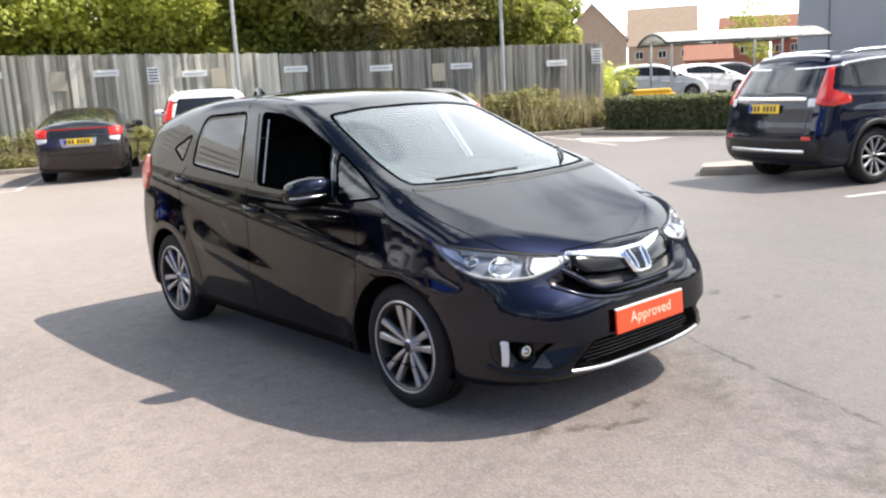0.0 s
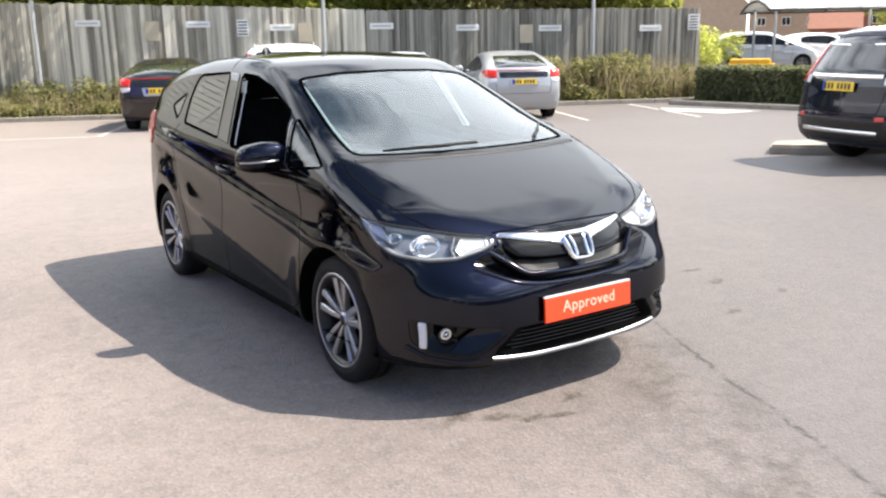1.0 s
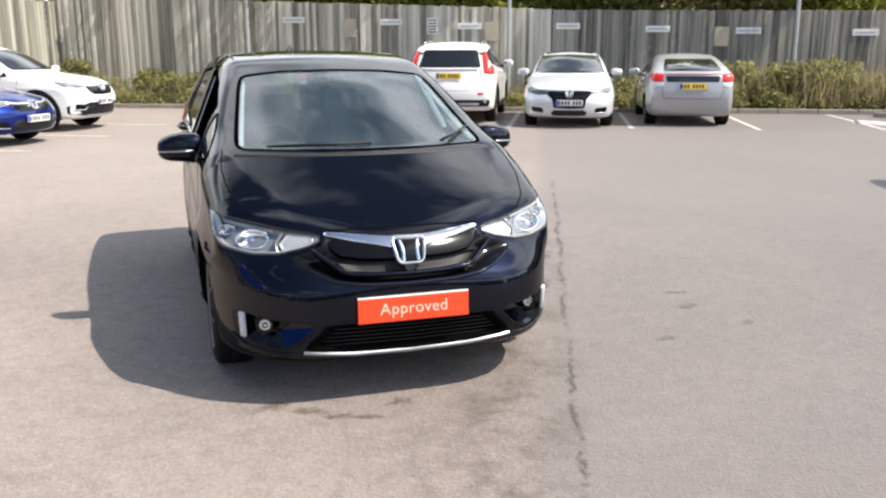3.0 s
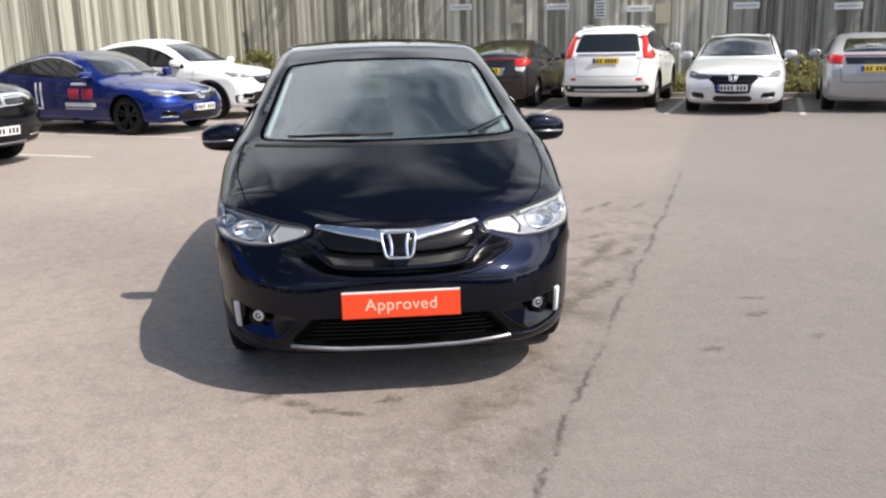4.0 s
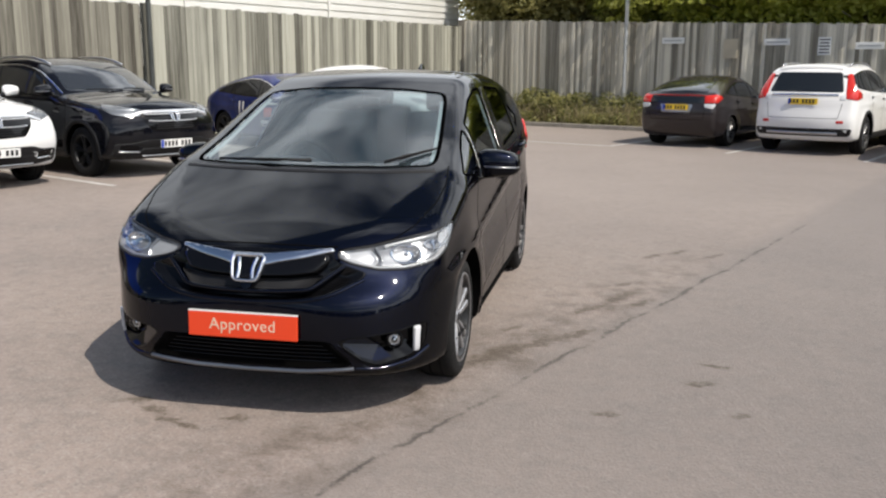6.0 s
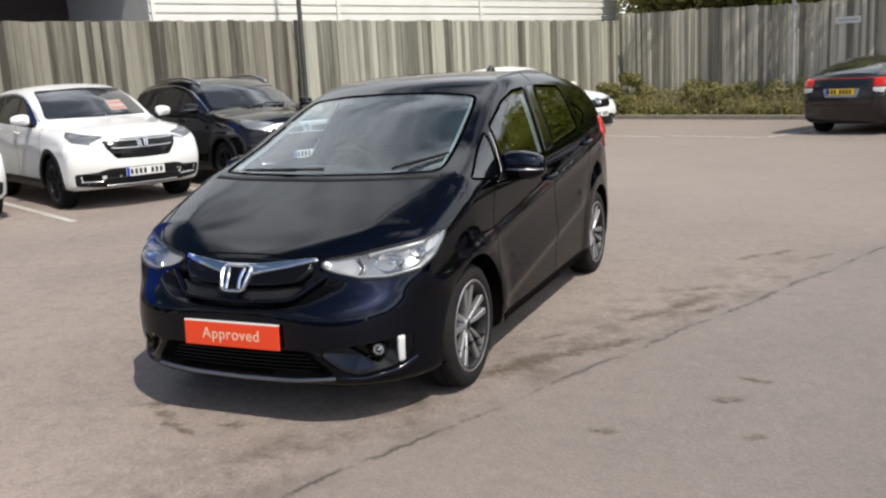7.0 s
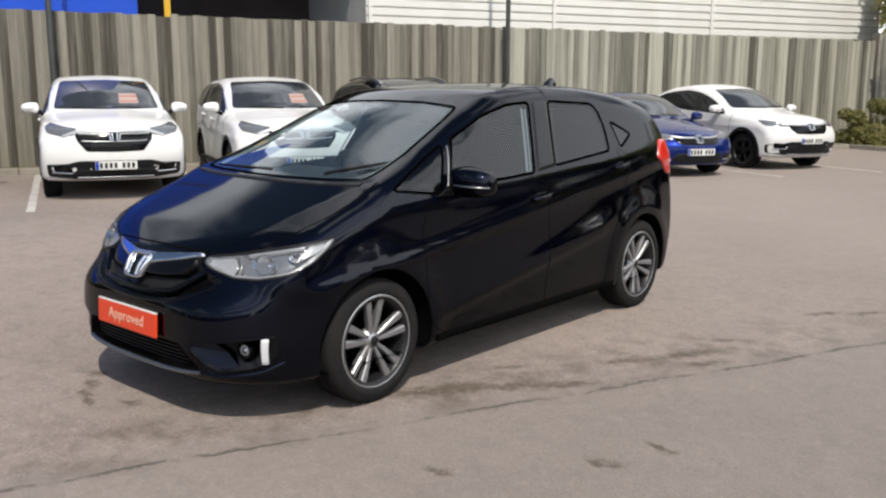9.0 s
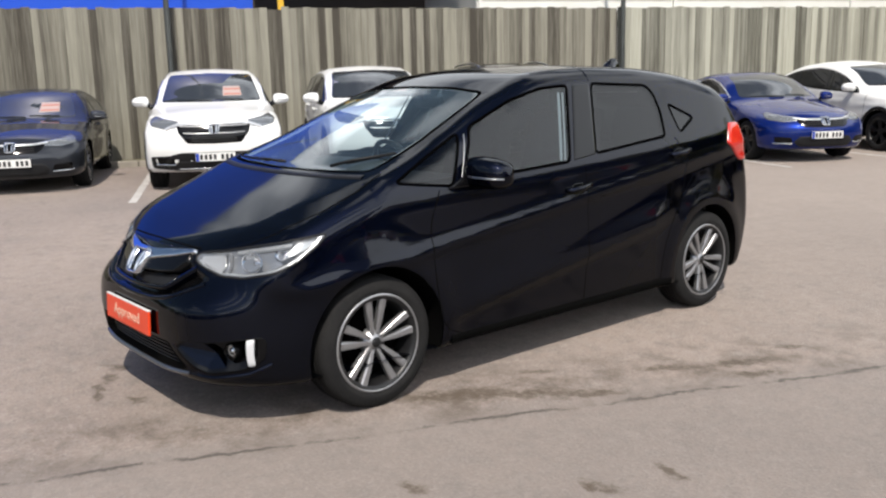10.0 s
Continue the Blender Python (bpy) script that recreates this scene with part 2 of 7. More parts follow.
def tube(points, radius, n=8):
    """A round bar along points."""
    pts = [Vector(p) for p in points]
    verts, faces = [], []
    for i, p in enumerate(pts):
        d = (pts[min(i + 1, len(pts) - 1)] - pts[max(i - 1, 0)]).normalized()
        s = d.cross(Vector((0.13, 0.21, 0.97))).normalized()
        q = d.cross(s)
        r = radius[i] if isinstance(radius, (list, tuple)) else radius
        verts += [p + (s * math.cos(2 * math.pi * k / n) + q * math.sin(2 * math.pi * k / n)) * r for k in range(n)]
    for i in range(len(pts) - 1):
        for k in range(n):
            faces.append((i * n + k, i * n + (k + 1) % n, (i + 1) * n + (k + 1) % n, (i + 1) * n + k))
    faces.append(tuple(range(n))[::-1])
    faces.append(tuple(range((len(pts) - 1) * n, len(pts) * n)))
    return verts, faces



# ---- car shape arithmetic ----
def knots(*pairs):
    """A smooth curve (monotone cubic) through (s, value) pairs."""
    s = np.array([p[0] for p in pairs], float)
    v = np.array([p[1] for p in pairs], float)
    h, d = np.diff(s), np.diff(v) / np.diff(s)
    m = np.zeros(len(s))
    m[0], m[-1] = d[0], d[-1]
    for i in range(1, len(s) - 1):
        if d[i - 1] * d[i] > 0:
            w1, w2 = 2 * h[i] + h[i - 1], h[i] + 2 * h[i - 1]
            m[i] = (w1 + w2) / (w1 / d[i - 1] + w2 / d[i])

    def curve(q):
        q = np.asarray(q, float)
        i = np.clip(np.searchsorted(s, q) - 1, 0, len(s) - 2)
        u = (np.clip(q, s[0], s[-1]) - s[i]) / h[i]
        a = (1 + 2 * u) * (1 - u) ** 2 * v[i] + u * (1 - u) ** 2 * h[i] * m[i]
        a = a + u * u * (3 - 2 * u) * v[i + 1] + u * u * (u - 1) * h[i] * m[i + 1]
        return a + np.where(q < s[0], (q - s[0]) * m[0], 0) + np.where(q > s[-1], (q - s[-1]) * m[-1], 0)
    return curve


def smax(a, b, k):
    h = np.maximum(k - np.abs(a - b), 0) / k
    return np.maximum(a, b) + h * h * k / 4


def soft(a, k):
    """A softened max(a, 0)."""
    return 0.5 * (a + np.sqrt(a * a + k * k))


def car_field(s):
    """The body as a field: below 0 inside. Front towards -y, ground at 0, front axle at y = -wheelbase / 2."""
    top, face, tail, plan, belt = s["top"], s["face"], s["tail"], s["plan"], s["belt"]

    def f(x, y, z):
        ax = np.abs(x)
        bow = s.get("bow", 0.38)
        lean = (bow(y) if callable(bow) else bow) * ax ** 2 * np.where(y < s["roof_mid"], 1, -0.6)
        arc = s.get("crown", 0.10)
        swell = 0.0
        if "ridge" in s:
            # two folds that run down the bonnet and fade out, the wings falling away outside them
            x0, y0, x1, y1, hgt = s["ridge"]
            q = (y - y0) / (y1 - y0)
            off = ax - (x0 + (x1 - x0) * q)
            fade = np.clip(q / 0.15, 0, 1) * np.clip((1.15 - q) / 0.45, 0, 1)
            swell = -hgt * fade * soft(off, 0.012)
        g_top = z - (top(y - lean) - (arc(y) if callable(arc) else arc) * ax ** 2 + swell)
        slope = (top(y - lean + 0.02) - top(y - lean - 0.02)) / 0.04
        g_top = g_top / np.sqrt(1 + slope ** 2)
        zb = belt(y)
        w = plan(y) - s.get("tuck", 0.16) * soft(0.5 - z, 0.06) ** 1.3 * 0.6 - 0.05 * soft(z - 0.62, 0.1) ** 1.2
        w = w - s["tumble"] * soft(z - zb, 0.03)
        # a crease along the doors and swellings over the wheels
        cz = s["crease"][0] + s["crease"][1] * y
        w = w + s.get("crease_h", 0.012) * np.exp(-((z - cz) / s.get("crease_w", 0.05)) ** 2) * (np.abs(y) < 1.9)
        if "fold" in s:
            # a second fold low on the doors, rising to the rear wheel
            z0, rise, ya, yb, amp = s["fold"]
            ends = np.clip((y - ya) / 0.25, 0, 1) * np.clip((yb - y) / 0.25, 0, 1)
            zf = z - (z0 + rise * y)
            w = w + amp * ends * np.where(zf > 0, np.exp(-(zf / 0.10) ** 2), np.exp(-(zf / 0.035) ** 2))
        for wy in (-s["wb"] / 2, s["wb"] / 2):
            d = np.hypot(y - wy, z - s["wheel"])
            w = w + s.get("flare", 0.014) * np.exp(-((d - s["arch"] - 0.03) / 0.09) ** 2)
        g_side = ax - w
        sweep = s["nose"] * ax ** 2.2
        if "cheek" in s:
            # full bumper cheeks below, a swept lamp line above
            low = 1 / (1 + np.exp((z - 0.60) / 0.03))
            sweep = low * s["cheek"] * ax ** 5.0 + (1 - low) * s["nose"] * ax ** 1.6
        g_front = face(z) + sweep - y
        g_rear = y - (tail(z) - s.get("rump", 0.16) * ax ** 2.2)
        g = smax(g_side, g_top, s.get("k_roof", 0.10))
        g = smax(g, smax(g_front, s["floor"] - z, 0.06), s.get("k_nose", 0.14))
        g = smax(g, g_rear, 0.10)
        return smax(g, s["floor"] - z, 0.05)
    return f


def cast(f, o, d, far):
    """Rays from inside points o along d to the skin."""
    lo, hi = np.zeros(len(o)), np.full(len(o), far)
    for _ in range(24):
        mid = (lo + hi) / 2
        p = o + d * mid[:, None]
        inside = f(p[:, 0], p[:, 1], p[:, 2]) < 0
        lo, hi = np.where(inside, mid, lo), np.where(inside, hi, mid)
    return o + d * lo[:, None]


def normals(f, p):
    e = 0.004
    g = [f(*(p + e * a).T) - f(*(p - e * a).T) for a in np.eye(3)]
    n = np.stack(g, 1)
    return n / np.maximum(np.linalg.norm(n, axis=1, keepdims=True), 1e-9)


JAZZ = dict(
    ridge=(0.70, -1.16, 0.475, -1.78, 0.13), wb=2.53, wheel=0.303, arch=0.355, floor=0.178, roof_mid=0.35, tumble=0.40, nose=0.36, cheek=1.15, crease=(0.812, 0.125), crease_w=0.036, crease_h=0.011, fold=(0.490, 0.16, -0.95, 0.95, 0.014), bow=knots((-1.5, 0.0), (-1.2, 0.08), (-0.8, 0.28), (0.0, 0.30)), k_roof=0.085, k_nose=0.075,
    crown=knots((-1.6, 0.045), (-1.0, 0.04), (-0.2, 0.06), (0.5, 0.075), (1.5, 0.10)),
    top=knots((-2.1, 0.68), (-1.98, 0.735), (-1.88, 0.775), (-1.72, 0.85), (-1.50, 0.945), (-1.27, 1.04), (-0.82, 1.24), (-0.40, 1.415), (-0.15, 1.490), (0.1, 1.516), (0.45, 1.526), (0.8, 1.52), (1.2, 1.49), (1.6, 1.42), (1.8, 1.36)),
    face=knots((0.15, -1.95), (0.25, -2.035), (0.4, -2.065), (0.52, -2.06), (0.62, -2.03), (0.72, -1.985), (0.85, -1.88), (1.0, -1.7)),
    tail=knots((0.2, 1.82), (0.35, 1.90), (0.55, 1.93), (0.75, 1.915), (0.95, 1.86), (1.15, 1.79), (1.35, 1.70), (1.5, 1.60)),
    plan=knots((-2.0, 0.775), (-1.6, 0.817), (-1.15, 0.843), (0.8, 0.847), (1.4, 0.83), (1.9, 0.77)),
    belt=knots((-1.4, 0.93), (-0.9, 0.955), (0.0, 0.985), (1.0, 1.04), (1.7, 1.10)))

# ---- car builders ----
def rounded(pts, r, closed=True):
    """Cuts the corners of an outline with small arcs."""
    pts = [np.array(p, float) for p in pts]
    pts = [p for i, p in enumerate(pts) if i == 0 or np.linalg.norm(p - pts[i - 1]) > 1e-5]
    out = []
    n = len(pts)
    for i, p in enumerate(pts):
        if not closed and i in (0, n - 1):
            out.append(p)
            continue
        a, b = pts[i - 1] - p, pts[(i + 1) % n] - p
        la, lb = np.linalg.norm(a), np.linalg.norm(b)
        p0, p1 = p + a / la * min(r, la * 0.45), p + b / lb * min(r, lb * 0.45)
        for u in (0, 0.33, 0.67, 1):
            out.append((1 - u) ** 2 * p0 + 2 * u * (1 - u) * p + u * u * p1)
    return out


def dense(pts, step, closed=True):
    pts = [np.array(p, float) for p in pts]
    out = []
    for i in range(len(pts) if closed else len(pts) - 1):
        a, b = pts[i], pts[(i + 1) % len(pts)]
        k = max(1, int(np.ceil(np.linalg.norm(b - a) / step)))
        out += [a + (b - a) * j / k for j in range(k)]
    if not closed:
        out.append(pts[-1])
    return np.array(out)


def on_skin(f, p, how):
    """Moves points onto the skin: how is ("x", sign), ("y", start, sign), ("z",) or ("p", x, y, z), a core point."""
    p = np.array(p, float)
    if how[0] == "x":
        o, d = p * [0, 1, 1], np.tile([how[1], 0, 0], (len(p), 1))
    elif how[0] == "y":
        o, d = np.column_stack([p[:, 0], np.full(len(p), how[1]), p[:, 2]]), np.tile([0, how[2], 0], (len(p), 1))
    elif how[0] == "z":
        o, d = np.column_stack([p[:, 0], p[:, 1], np.full(len(p), 0.6)]), np.tile([0, 0, 1], (len(p), 1))
    else:
        o = np.tile(np.array(how[1:], float), (len(p), 1))
        d = p - o
        d = d / np.linalg.norm(d, axis=1, keepdims=True)
    return cast(f, o, d.astype(float), 3.0)


def panel(name, f, pts, how, mat, parent, r=0.03, lift=0.004, rim=0.012, rings=8, step=0.04, sink=0.006, label="", centre=None, dish=0.0):
    """A curved plate laid on the skin inside an outline, with rounded edges. dish: how far its middle lies back."""
    line = dense(rounded(pts, r), step)
    c = np.array(centre, float) if centre is not None else line.mean(0)
    span = np.median(np.linalg.norm(line - c, axis=1))
    scales = [(1.0, -sink), (1 - 0.4 * rim / span, lift * 0.7), (1 - rim / span, lift)]
    scales += [((1 - rim / span) * (1 - q / rings), lift - dish * (q > 0)) for q in range(1, rings)]
    verts, faces = [], []
    k = len(line)
    flat = np.concatenate([c + (line - c) * s for s, _ in scales] + [c[None, :]])
    lifts = np.array([d for _, d in scales for _ in range(k)] + [lift - dish])
    p = on_skin(f, flat, how)
    verts = p + normals(f, p) * lifts[:, None]
    for q in range(len(scales) - 1):
        for i in range(k):
            j = (i + 1) % k
            faces.append((q * k + i, q * k + j, (q + 1) * k + j, (q + 1) * k + i))
    last = (len(scales) - 1) * k
    for i in range(k):
        faces.append((last + i, last + (i + 1) % k, len(verts) - 1))
    a, b, d = verts[faces[k][0]], verts[faces[k][1]], verts[faces[k][2]]
    if np.dot(np.cross(b - a, d - a), normals(f, verts[-1:])[0]) < 0:
        faces = [q[::-1] for q in faces]
    return part(name, verts, faces, mat, parent, label)


def strip(name, f, pts, how, width, mat, parent, lift=0.005, closed=False, step=0.03, sink=0.004, label="", r=0.02):
    """A raised ribbon that follows a line on the skin."""
    line = dense(rounded(pts, r, closed), step, closed)
    base = on_skin(f, line, how)
    n = normals(f, base)
    t = np.roll(base, -1, 0) - np.roll(base, 1, 0)
    if not closed:
        t[0], t[-1] = base[1] - base[0], base[-1] - base[-2]
    s = np.cross(n, t)
    s /= np.maximum(np.linalg.norm(s, axis=1, keepdims=True), 1e-9)
    rows = [base - s * width / 2 - n * sink, base - s * width * 0.36 + n * lift, base + s * width * 0.36 + n * lift, base + s * width / 2 - n * sink]
    k = len(base)
    faces = []
    for q in range(3):
        for i in range(k if closed else k - 1):
            j = (i + 1) % k
            faces.append((q * k + i, (q + 1) * k + i, (q + 1) * k + j, q * k + j))
    return part(name, np.concatenate(rows), [fc[::-1] for fc in faces], mat, parent, label)


def inside_poly(px, py, poly):
    poly = np.asarray(poly, float)
    inside = np.zeros(len(px), bool)
    for (x0, y0), (x1, y1) in zip(poly, np.roll(poly, -1, 0)):
        hit = ((y0 > py) != (y1 > py)) & (px < (x1 - x0) * (py - y0) / (y1 - y0 + 1e-12) + x0)
        inside ^= hit
    return inside


def near_poly(px, py, poly):
    """The nearest points of an outline."""
    poly = np.asarray(poly, float)
    best, bx, by = np.full(len(px), 9e9), px.copy(), py.copy()
    for a, b in zip(poly, np.roll(poly, -1, 0)):
        e = b - a
        u = np.clip(((px - a[0]) * e[0] + (py - a[1]) * e[1]) / (e @ e + 1e-12), 0, 1)
        qx, qy = a[0] + u * e[0], a[1] + u * e[1]
        d = np.hypot(px - qx, py - qy)
        m = d < best
        best[m], bx[m], by[m] = d[m], qx[m], qy[m]
    return bx, by


def spread(p, how):
    """Points as seen along the rays of how: two flat coordinates and a mask of those on that side."""
    if how[0] == "x":
        return p[:, 1], p[:, 2], p[:, 0] * how[1] > 0.4
    if how[0] == "y":
        return p[:, 0], p[:, 2], (p[:, 1] - how[1]) * how[2] > 0
    q = p - np.array(how[1:], float)
    return np.arctan2(q[:, 0], -q[:, 1]), q[:, 2] / np.hypot(q[:, 0], q[:, 1]), q[:, 1] < 0


def to_skin(f, a, b, how):
    """The skin along the rays of how at those flat coordinates."""
    if how[0] == "x":
        return on_skin(f, np.column_stack([0 * a, a, b]), how)
    if how[0] == "y":
        return on_skin(f, np.column_stack([a, 0 * a, b]), how)
    core = np.array(how[1:], float)
    return on_skin(f, core + np.column_stack([np.sin(a), -np.cos(a), b]), how)


def car_body(f, s, mat, parent, nphi, ns, ncap, holes=(), label=""):
    """The painted shell: rays from a spine to the skin, with arches, windows and lamps cut out along clean edges."""
    ya, yb, zc = -s["wb"] / 2 + 0.1, s["wb"] / 2 - 0.05, s.get("core", 0.62)
    phi = 2 * np.pi * np.arange(nphi) / nphi
    o, d = [], []
    for k in range(ncap):
        th = 0.03 + (np.pi / 2 - 0.03) * k / ncap
        o.append(np.tile([0, ya, zc], (nphi, 1)))
        d.append(np.column_stack([np.cos(phi) * np.sin(th), np.full(nphi, -np.cos(th)), np.sin(phi) * np.sin(th)]))
    for k in range(ns):
        y = ya + (yb - ya) * k / (ns - 1)
        o.append(np.tile([0, y, zc], (nphi, 1)))
        d.append(np.column_stack([np.cos(phi), np.zeros(nphi), np.sin(phi)]))
    for k in range(ncap):
        th = (np.pi / 2 - 0.03) * (1 - (k + 1) / ncap) + 0.03
        o.append(np.tile([0, yb, zc], (nphi, 1)))
        d.append(np.column_stack([np.cos(phi) * np.sin(th), np.full(nphi, np.cos(th)), np.sin(phi) * np.sin(th)]))
    rows = len(o)
    v = cast(f, np.concatenate(o), np.concatenate(d).astype(float), 3.0)
    i, j = np.meshgrid(np.arange(rows - 1), np.arange(nphi), indexing="ij")
    i, j = i.ravel(), j.ravel()
    jn = (j + 1) % nphi
    quads = np.column_stack([i * nphi + j, (i + 1) * nphi + j, (i + 1) * nphi + jn, i * nphi + jn])
    c = v[quads].mean(1)
    gone = np.zeros(len(quads), bool)
    ang = np.linspace(0, 2 * np.pi, 64, endpoint=False)
    cuts = []
    for wy in (-s["wb"] / 2, s["wb"] / 2):
        for sg in (1, -1):
            cuts.append((("x", sg), np.column_stack([wy + s["arch"] * np.cos(ang), s["wheel"] + s["arch"] * np.sin(ang)])))
    for how, pts, r in holes:
        line = dense(rounded(pts, r), 0.02)
        a, b, _ = spread(on_skin(f, line, how), how)
        cuts.append((how, np.column_stack([a, b])))
    for how, ring in cuts:
        a, b, side = spread(c, how)
        m = side & inside_poly(a, b, ring) & ~gone
        edge = np.intersect1d(np.unique(quads[m]), np.unique(quads[~m & ~gone]))
        a, b, _ = spread(v[edge], how)
        a, b = near_poly(a, b, ring)
        if how[0] == "x":
            b = np.maximum(b, s["floor"] + 0.035)
        v[edge] = to_skin(f, a, b, how)
        gone |= m
    quads = quads[~gone]
    caps = [tuple(range(nphi)), tuple(range((rows - 1) * nphi, rows * nphi))[::-1]]
    quads = quads.tolist()
    a, b, d = v[quads[0][0]], v[quads[0][1]], v[quads[0][2]]
    nv = normals(f, v)
    if np.dot(np.cross(b - a, d - a), nv[quads[0][0]]) < 0:
        quads, caps = [q[::-1] for q in quads], [q[::-1] for q in caps]
    body = part("body", v, [tuple(q) for q in quads] + caps, mat, parent, label)
    body.data.normals_split_custom_set_from_vertices([tuple(q) for q in nv.tolist()])
    return body


def arch_liner(f, s, parent, lip_mat):
    for wy in (-s["wb"] / 2, s["wb"] / 2):
        for sg in (1, -1):
            a = np.linspace(-0.35, np.pi + 0.35, 40)
            ring = np.column_stack([np.zeros(40), wy + (s["arch"] - 0.002) * np.cos(a), s["wheel"] + (s["arch"] - 0.002) * np.sin(a)])
            ring[:, 2] = np.maximum(ring[:, 2], s["floor"] + 0.005)
            out = on_skin(f, ring, ("x", sg))
            out[:, 0] -= sg * 0.004
            mid, inn = out.copy(), out.copy()
            inn[:, 0] = sg * 0.50
            hub = np.tile([sg * 0.50, wy, s["wheel"]], (40, 1))
            v = np.concatenate([out, inn, hub])
            fc = []
            for q in range(2):
                fc += [(q * 40 + i, q * 40 + i + 1, (q + 1) * 40 + i + 1, (q + 1) * 40 + i) for i in range(39)]
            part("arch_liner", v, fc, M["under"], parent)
            if lip_mat is not None:
                a = np.linspace(-0.28, np.pi + 0.28, 30)
                line = [(0, wy + (s["arch"] + 0.030) * np.cos(q), max(s["wheel"] + (s["arch"] + 0.030) * np.sin(q), s["floor"] + 0.02)) for q in a]
                strip("arch_trim", f, line, ("x", sg), 0.065, lip_mat, parent, 0.010, r=0.01)


def wheel_set(s, parent, style, radius, width, face):
    """Four wheels. style: (pairs of spokes, spoke material, rim material, rim radius, spread of a pair)."""
    pairs, sm, rm, rr, gap = style
    w = width
    tv, tf = lathe([(-w * 0.5, rr + 0.008), (-w * 0.56, radius - 0.06), (-w * 0.47, radius - 0.012), (-w * 0.33, radius), (-w * 0.18, radius + 0.001), (-w * 0.17, radius - 0.008), (-w * 0.13, radius - 0.008), (-w * 0.12, radius + 0.001), (w * 0.12, radius + 0.001), (w * 0.13, radius - 0.008), (w * 0.17, radius - 0.008), (w * 0.18, radius + 0.001), (w * 0.33, radius), (w * 0.44, radius - 0.006), (w * 0.50, radius - 0.022), (w * 0.545, radius - 0.05), (w * 0.55, rr + 0.03), (w * 0.50, rr + 0.010), (w * 0.46, rr)], 56)
    rv, rf = lathe([(w * 0.50, rr + 0.010), (w * 0.515, rr + 0.004), (w * 0.50, rr - 0.012), (w * 0.42, rr - 0.020), (0.0, rr - 0.035), (-w * 0.4, rr - 0.02)], 56)
    ev, ef = lathe([(w * 0.50, rr + 0.011), (w * 0.525, rr + 0.006), (w * 0.52, rr + 0.001), (w * 0.49, rr - 0.004)], 56)
    bv, bf = lathe([(w * 0.02, 0.0), (w * 0.02, 0.13), (-w * 0.06, 0.13), (-w * 0.06, rr - 0.02)], 40)
    hv, hf = lathe([(w * 0.40, 0.0), (w * 0.40, 0.018), (w * 0.385, 0.026), (w * 0.36, 0.030), (w * 0.30, 0.055), (w * 0.15, 0.062)], 32)
    cv, cf = lathe([(w * 0.415, 0.0), (w * 0.41, 0.018), (w * 0.39, 0.024)], 24)

    def spoke(a, b):
        # a slightly twisted bar from the hub to the rim, chamfered, wider outside
        verts = []
        for r, ang, x, hw, dp in ((0.036, a, w * 0.36, 0.009, 0.03), (rr * 0.5, a + (b - a) * 0.6, w * 0.42, 0.0140, 0.03), (rr - 0.006, b, w * 0.47, 0.0205, 0.025)):
            cy, cz = math.cos(ang), math.sin(ang)
            for sx, off in ((x - dp, -hw), (x - 0.006, -hw), (x, -hw * 0.65), (x, hw * 0.65), (x - 0.006, hw), (x - dp, hw)):
                verts.append((sx, r * cy - off * cz, r * cz + off * cy))
        faces = []
        for q in range(2):
            faces += [(q * 6 + i, q * 6 + (i + 1) % 6, q * 6 + 6 + (i + 1) % 6, q * 6 + 6 + i) for i in range(6)]
        return verts, faces
    made = []
    for wy in (-s["wb"] / 2, s["wb"] / 2):
        for sg in (1, -1):
            if not made:
                t = part("wheel", tv, tf, M["rubber"], parent, "black tyre on an alloy rim", edge=50)
                kids = [part("rim", rv, rf, M[rm], t), part("rim_lip", ev, ef, M[sm], t), part("brake_disc", bv, bf, M["under"], t), part("hub", hv, hf, M[sm], t), part("hub_cap", cv, cf, M["dark_alloy"], t)]
                for k in range(pairs):
                    for e in (-1, 1):
                        c = 2 * math.pi * k / pairs + math.pi / 2
                        sv, sf = spoke(c + e * gap * 1.45, c + e * gap)
                        kids.append(part("spoke", sv, sf, M[sm], t, smooth=False))
                made = [t, kids]
                ob = t
            else:
                ob = new("wheel", made[0].data)
                ob.parent = parent
                tagged(ob, label="black tyre on an alloy rim")
                for k in made[1]:
                    c = new(k.name.split(".")[0], k.data)
                    c.parent = ob
            ob.matrix_basis = pose(sg * (face - width * 0.5), wy, radius, 0, 0, 0 if sg > 0 else 180)
            if wy > 0:
                ob.matrix_basis = ob.matrix_basis @ pose(0, 0, 0, 37, 0, 0)


def plate(parent, y, z, tilt, mat, front, width=0.52, strip_blue=True, bars=True):
    """A number plate: its characters are plain bars."""
    sg = -1 if front else 1
    bm = bmesh.new()
    block(bm, (width, 0.008, 0.111), Matrix.Identity(4), 0.003)
    p = from_bm("number_plate", bm, mat, parent, "number plate with blurred dark characters")
    p.matrix_basis = pose(0, y, z, tilt * sg, 0, 0)
    if bars:
        bm = bmesh.new()
        block(bm, (0.036, 0.003, 0.07), pose(0, sg * 0.005, 0))
        c = from_bm("plate_bar", bm, M["ink"], p)
        for k in range(7):
            q = c if k == 0 else new("plate_bar", c.data)
            q.parent = p
            q.location.x = -width * 0.36 + k * width * 0.115 + (0.04 if k > 3 else 0)
    if strip_blue:
        bm = bmesh.new()
        block(bm, (0.04, 0.003, 0.105), pose(-width * 0.455 * (1 if front else -1), sg * 0.005, 0))
        from_bm("blue_band", bm, M["blue_ink"], p)
    return p


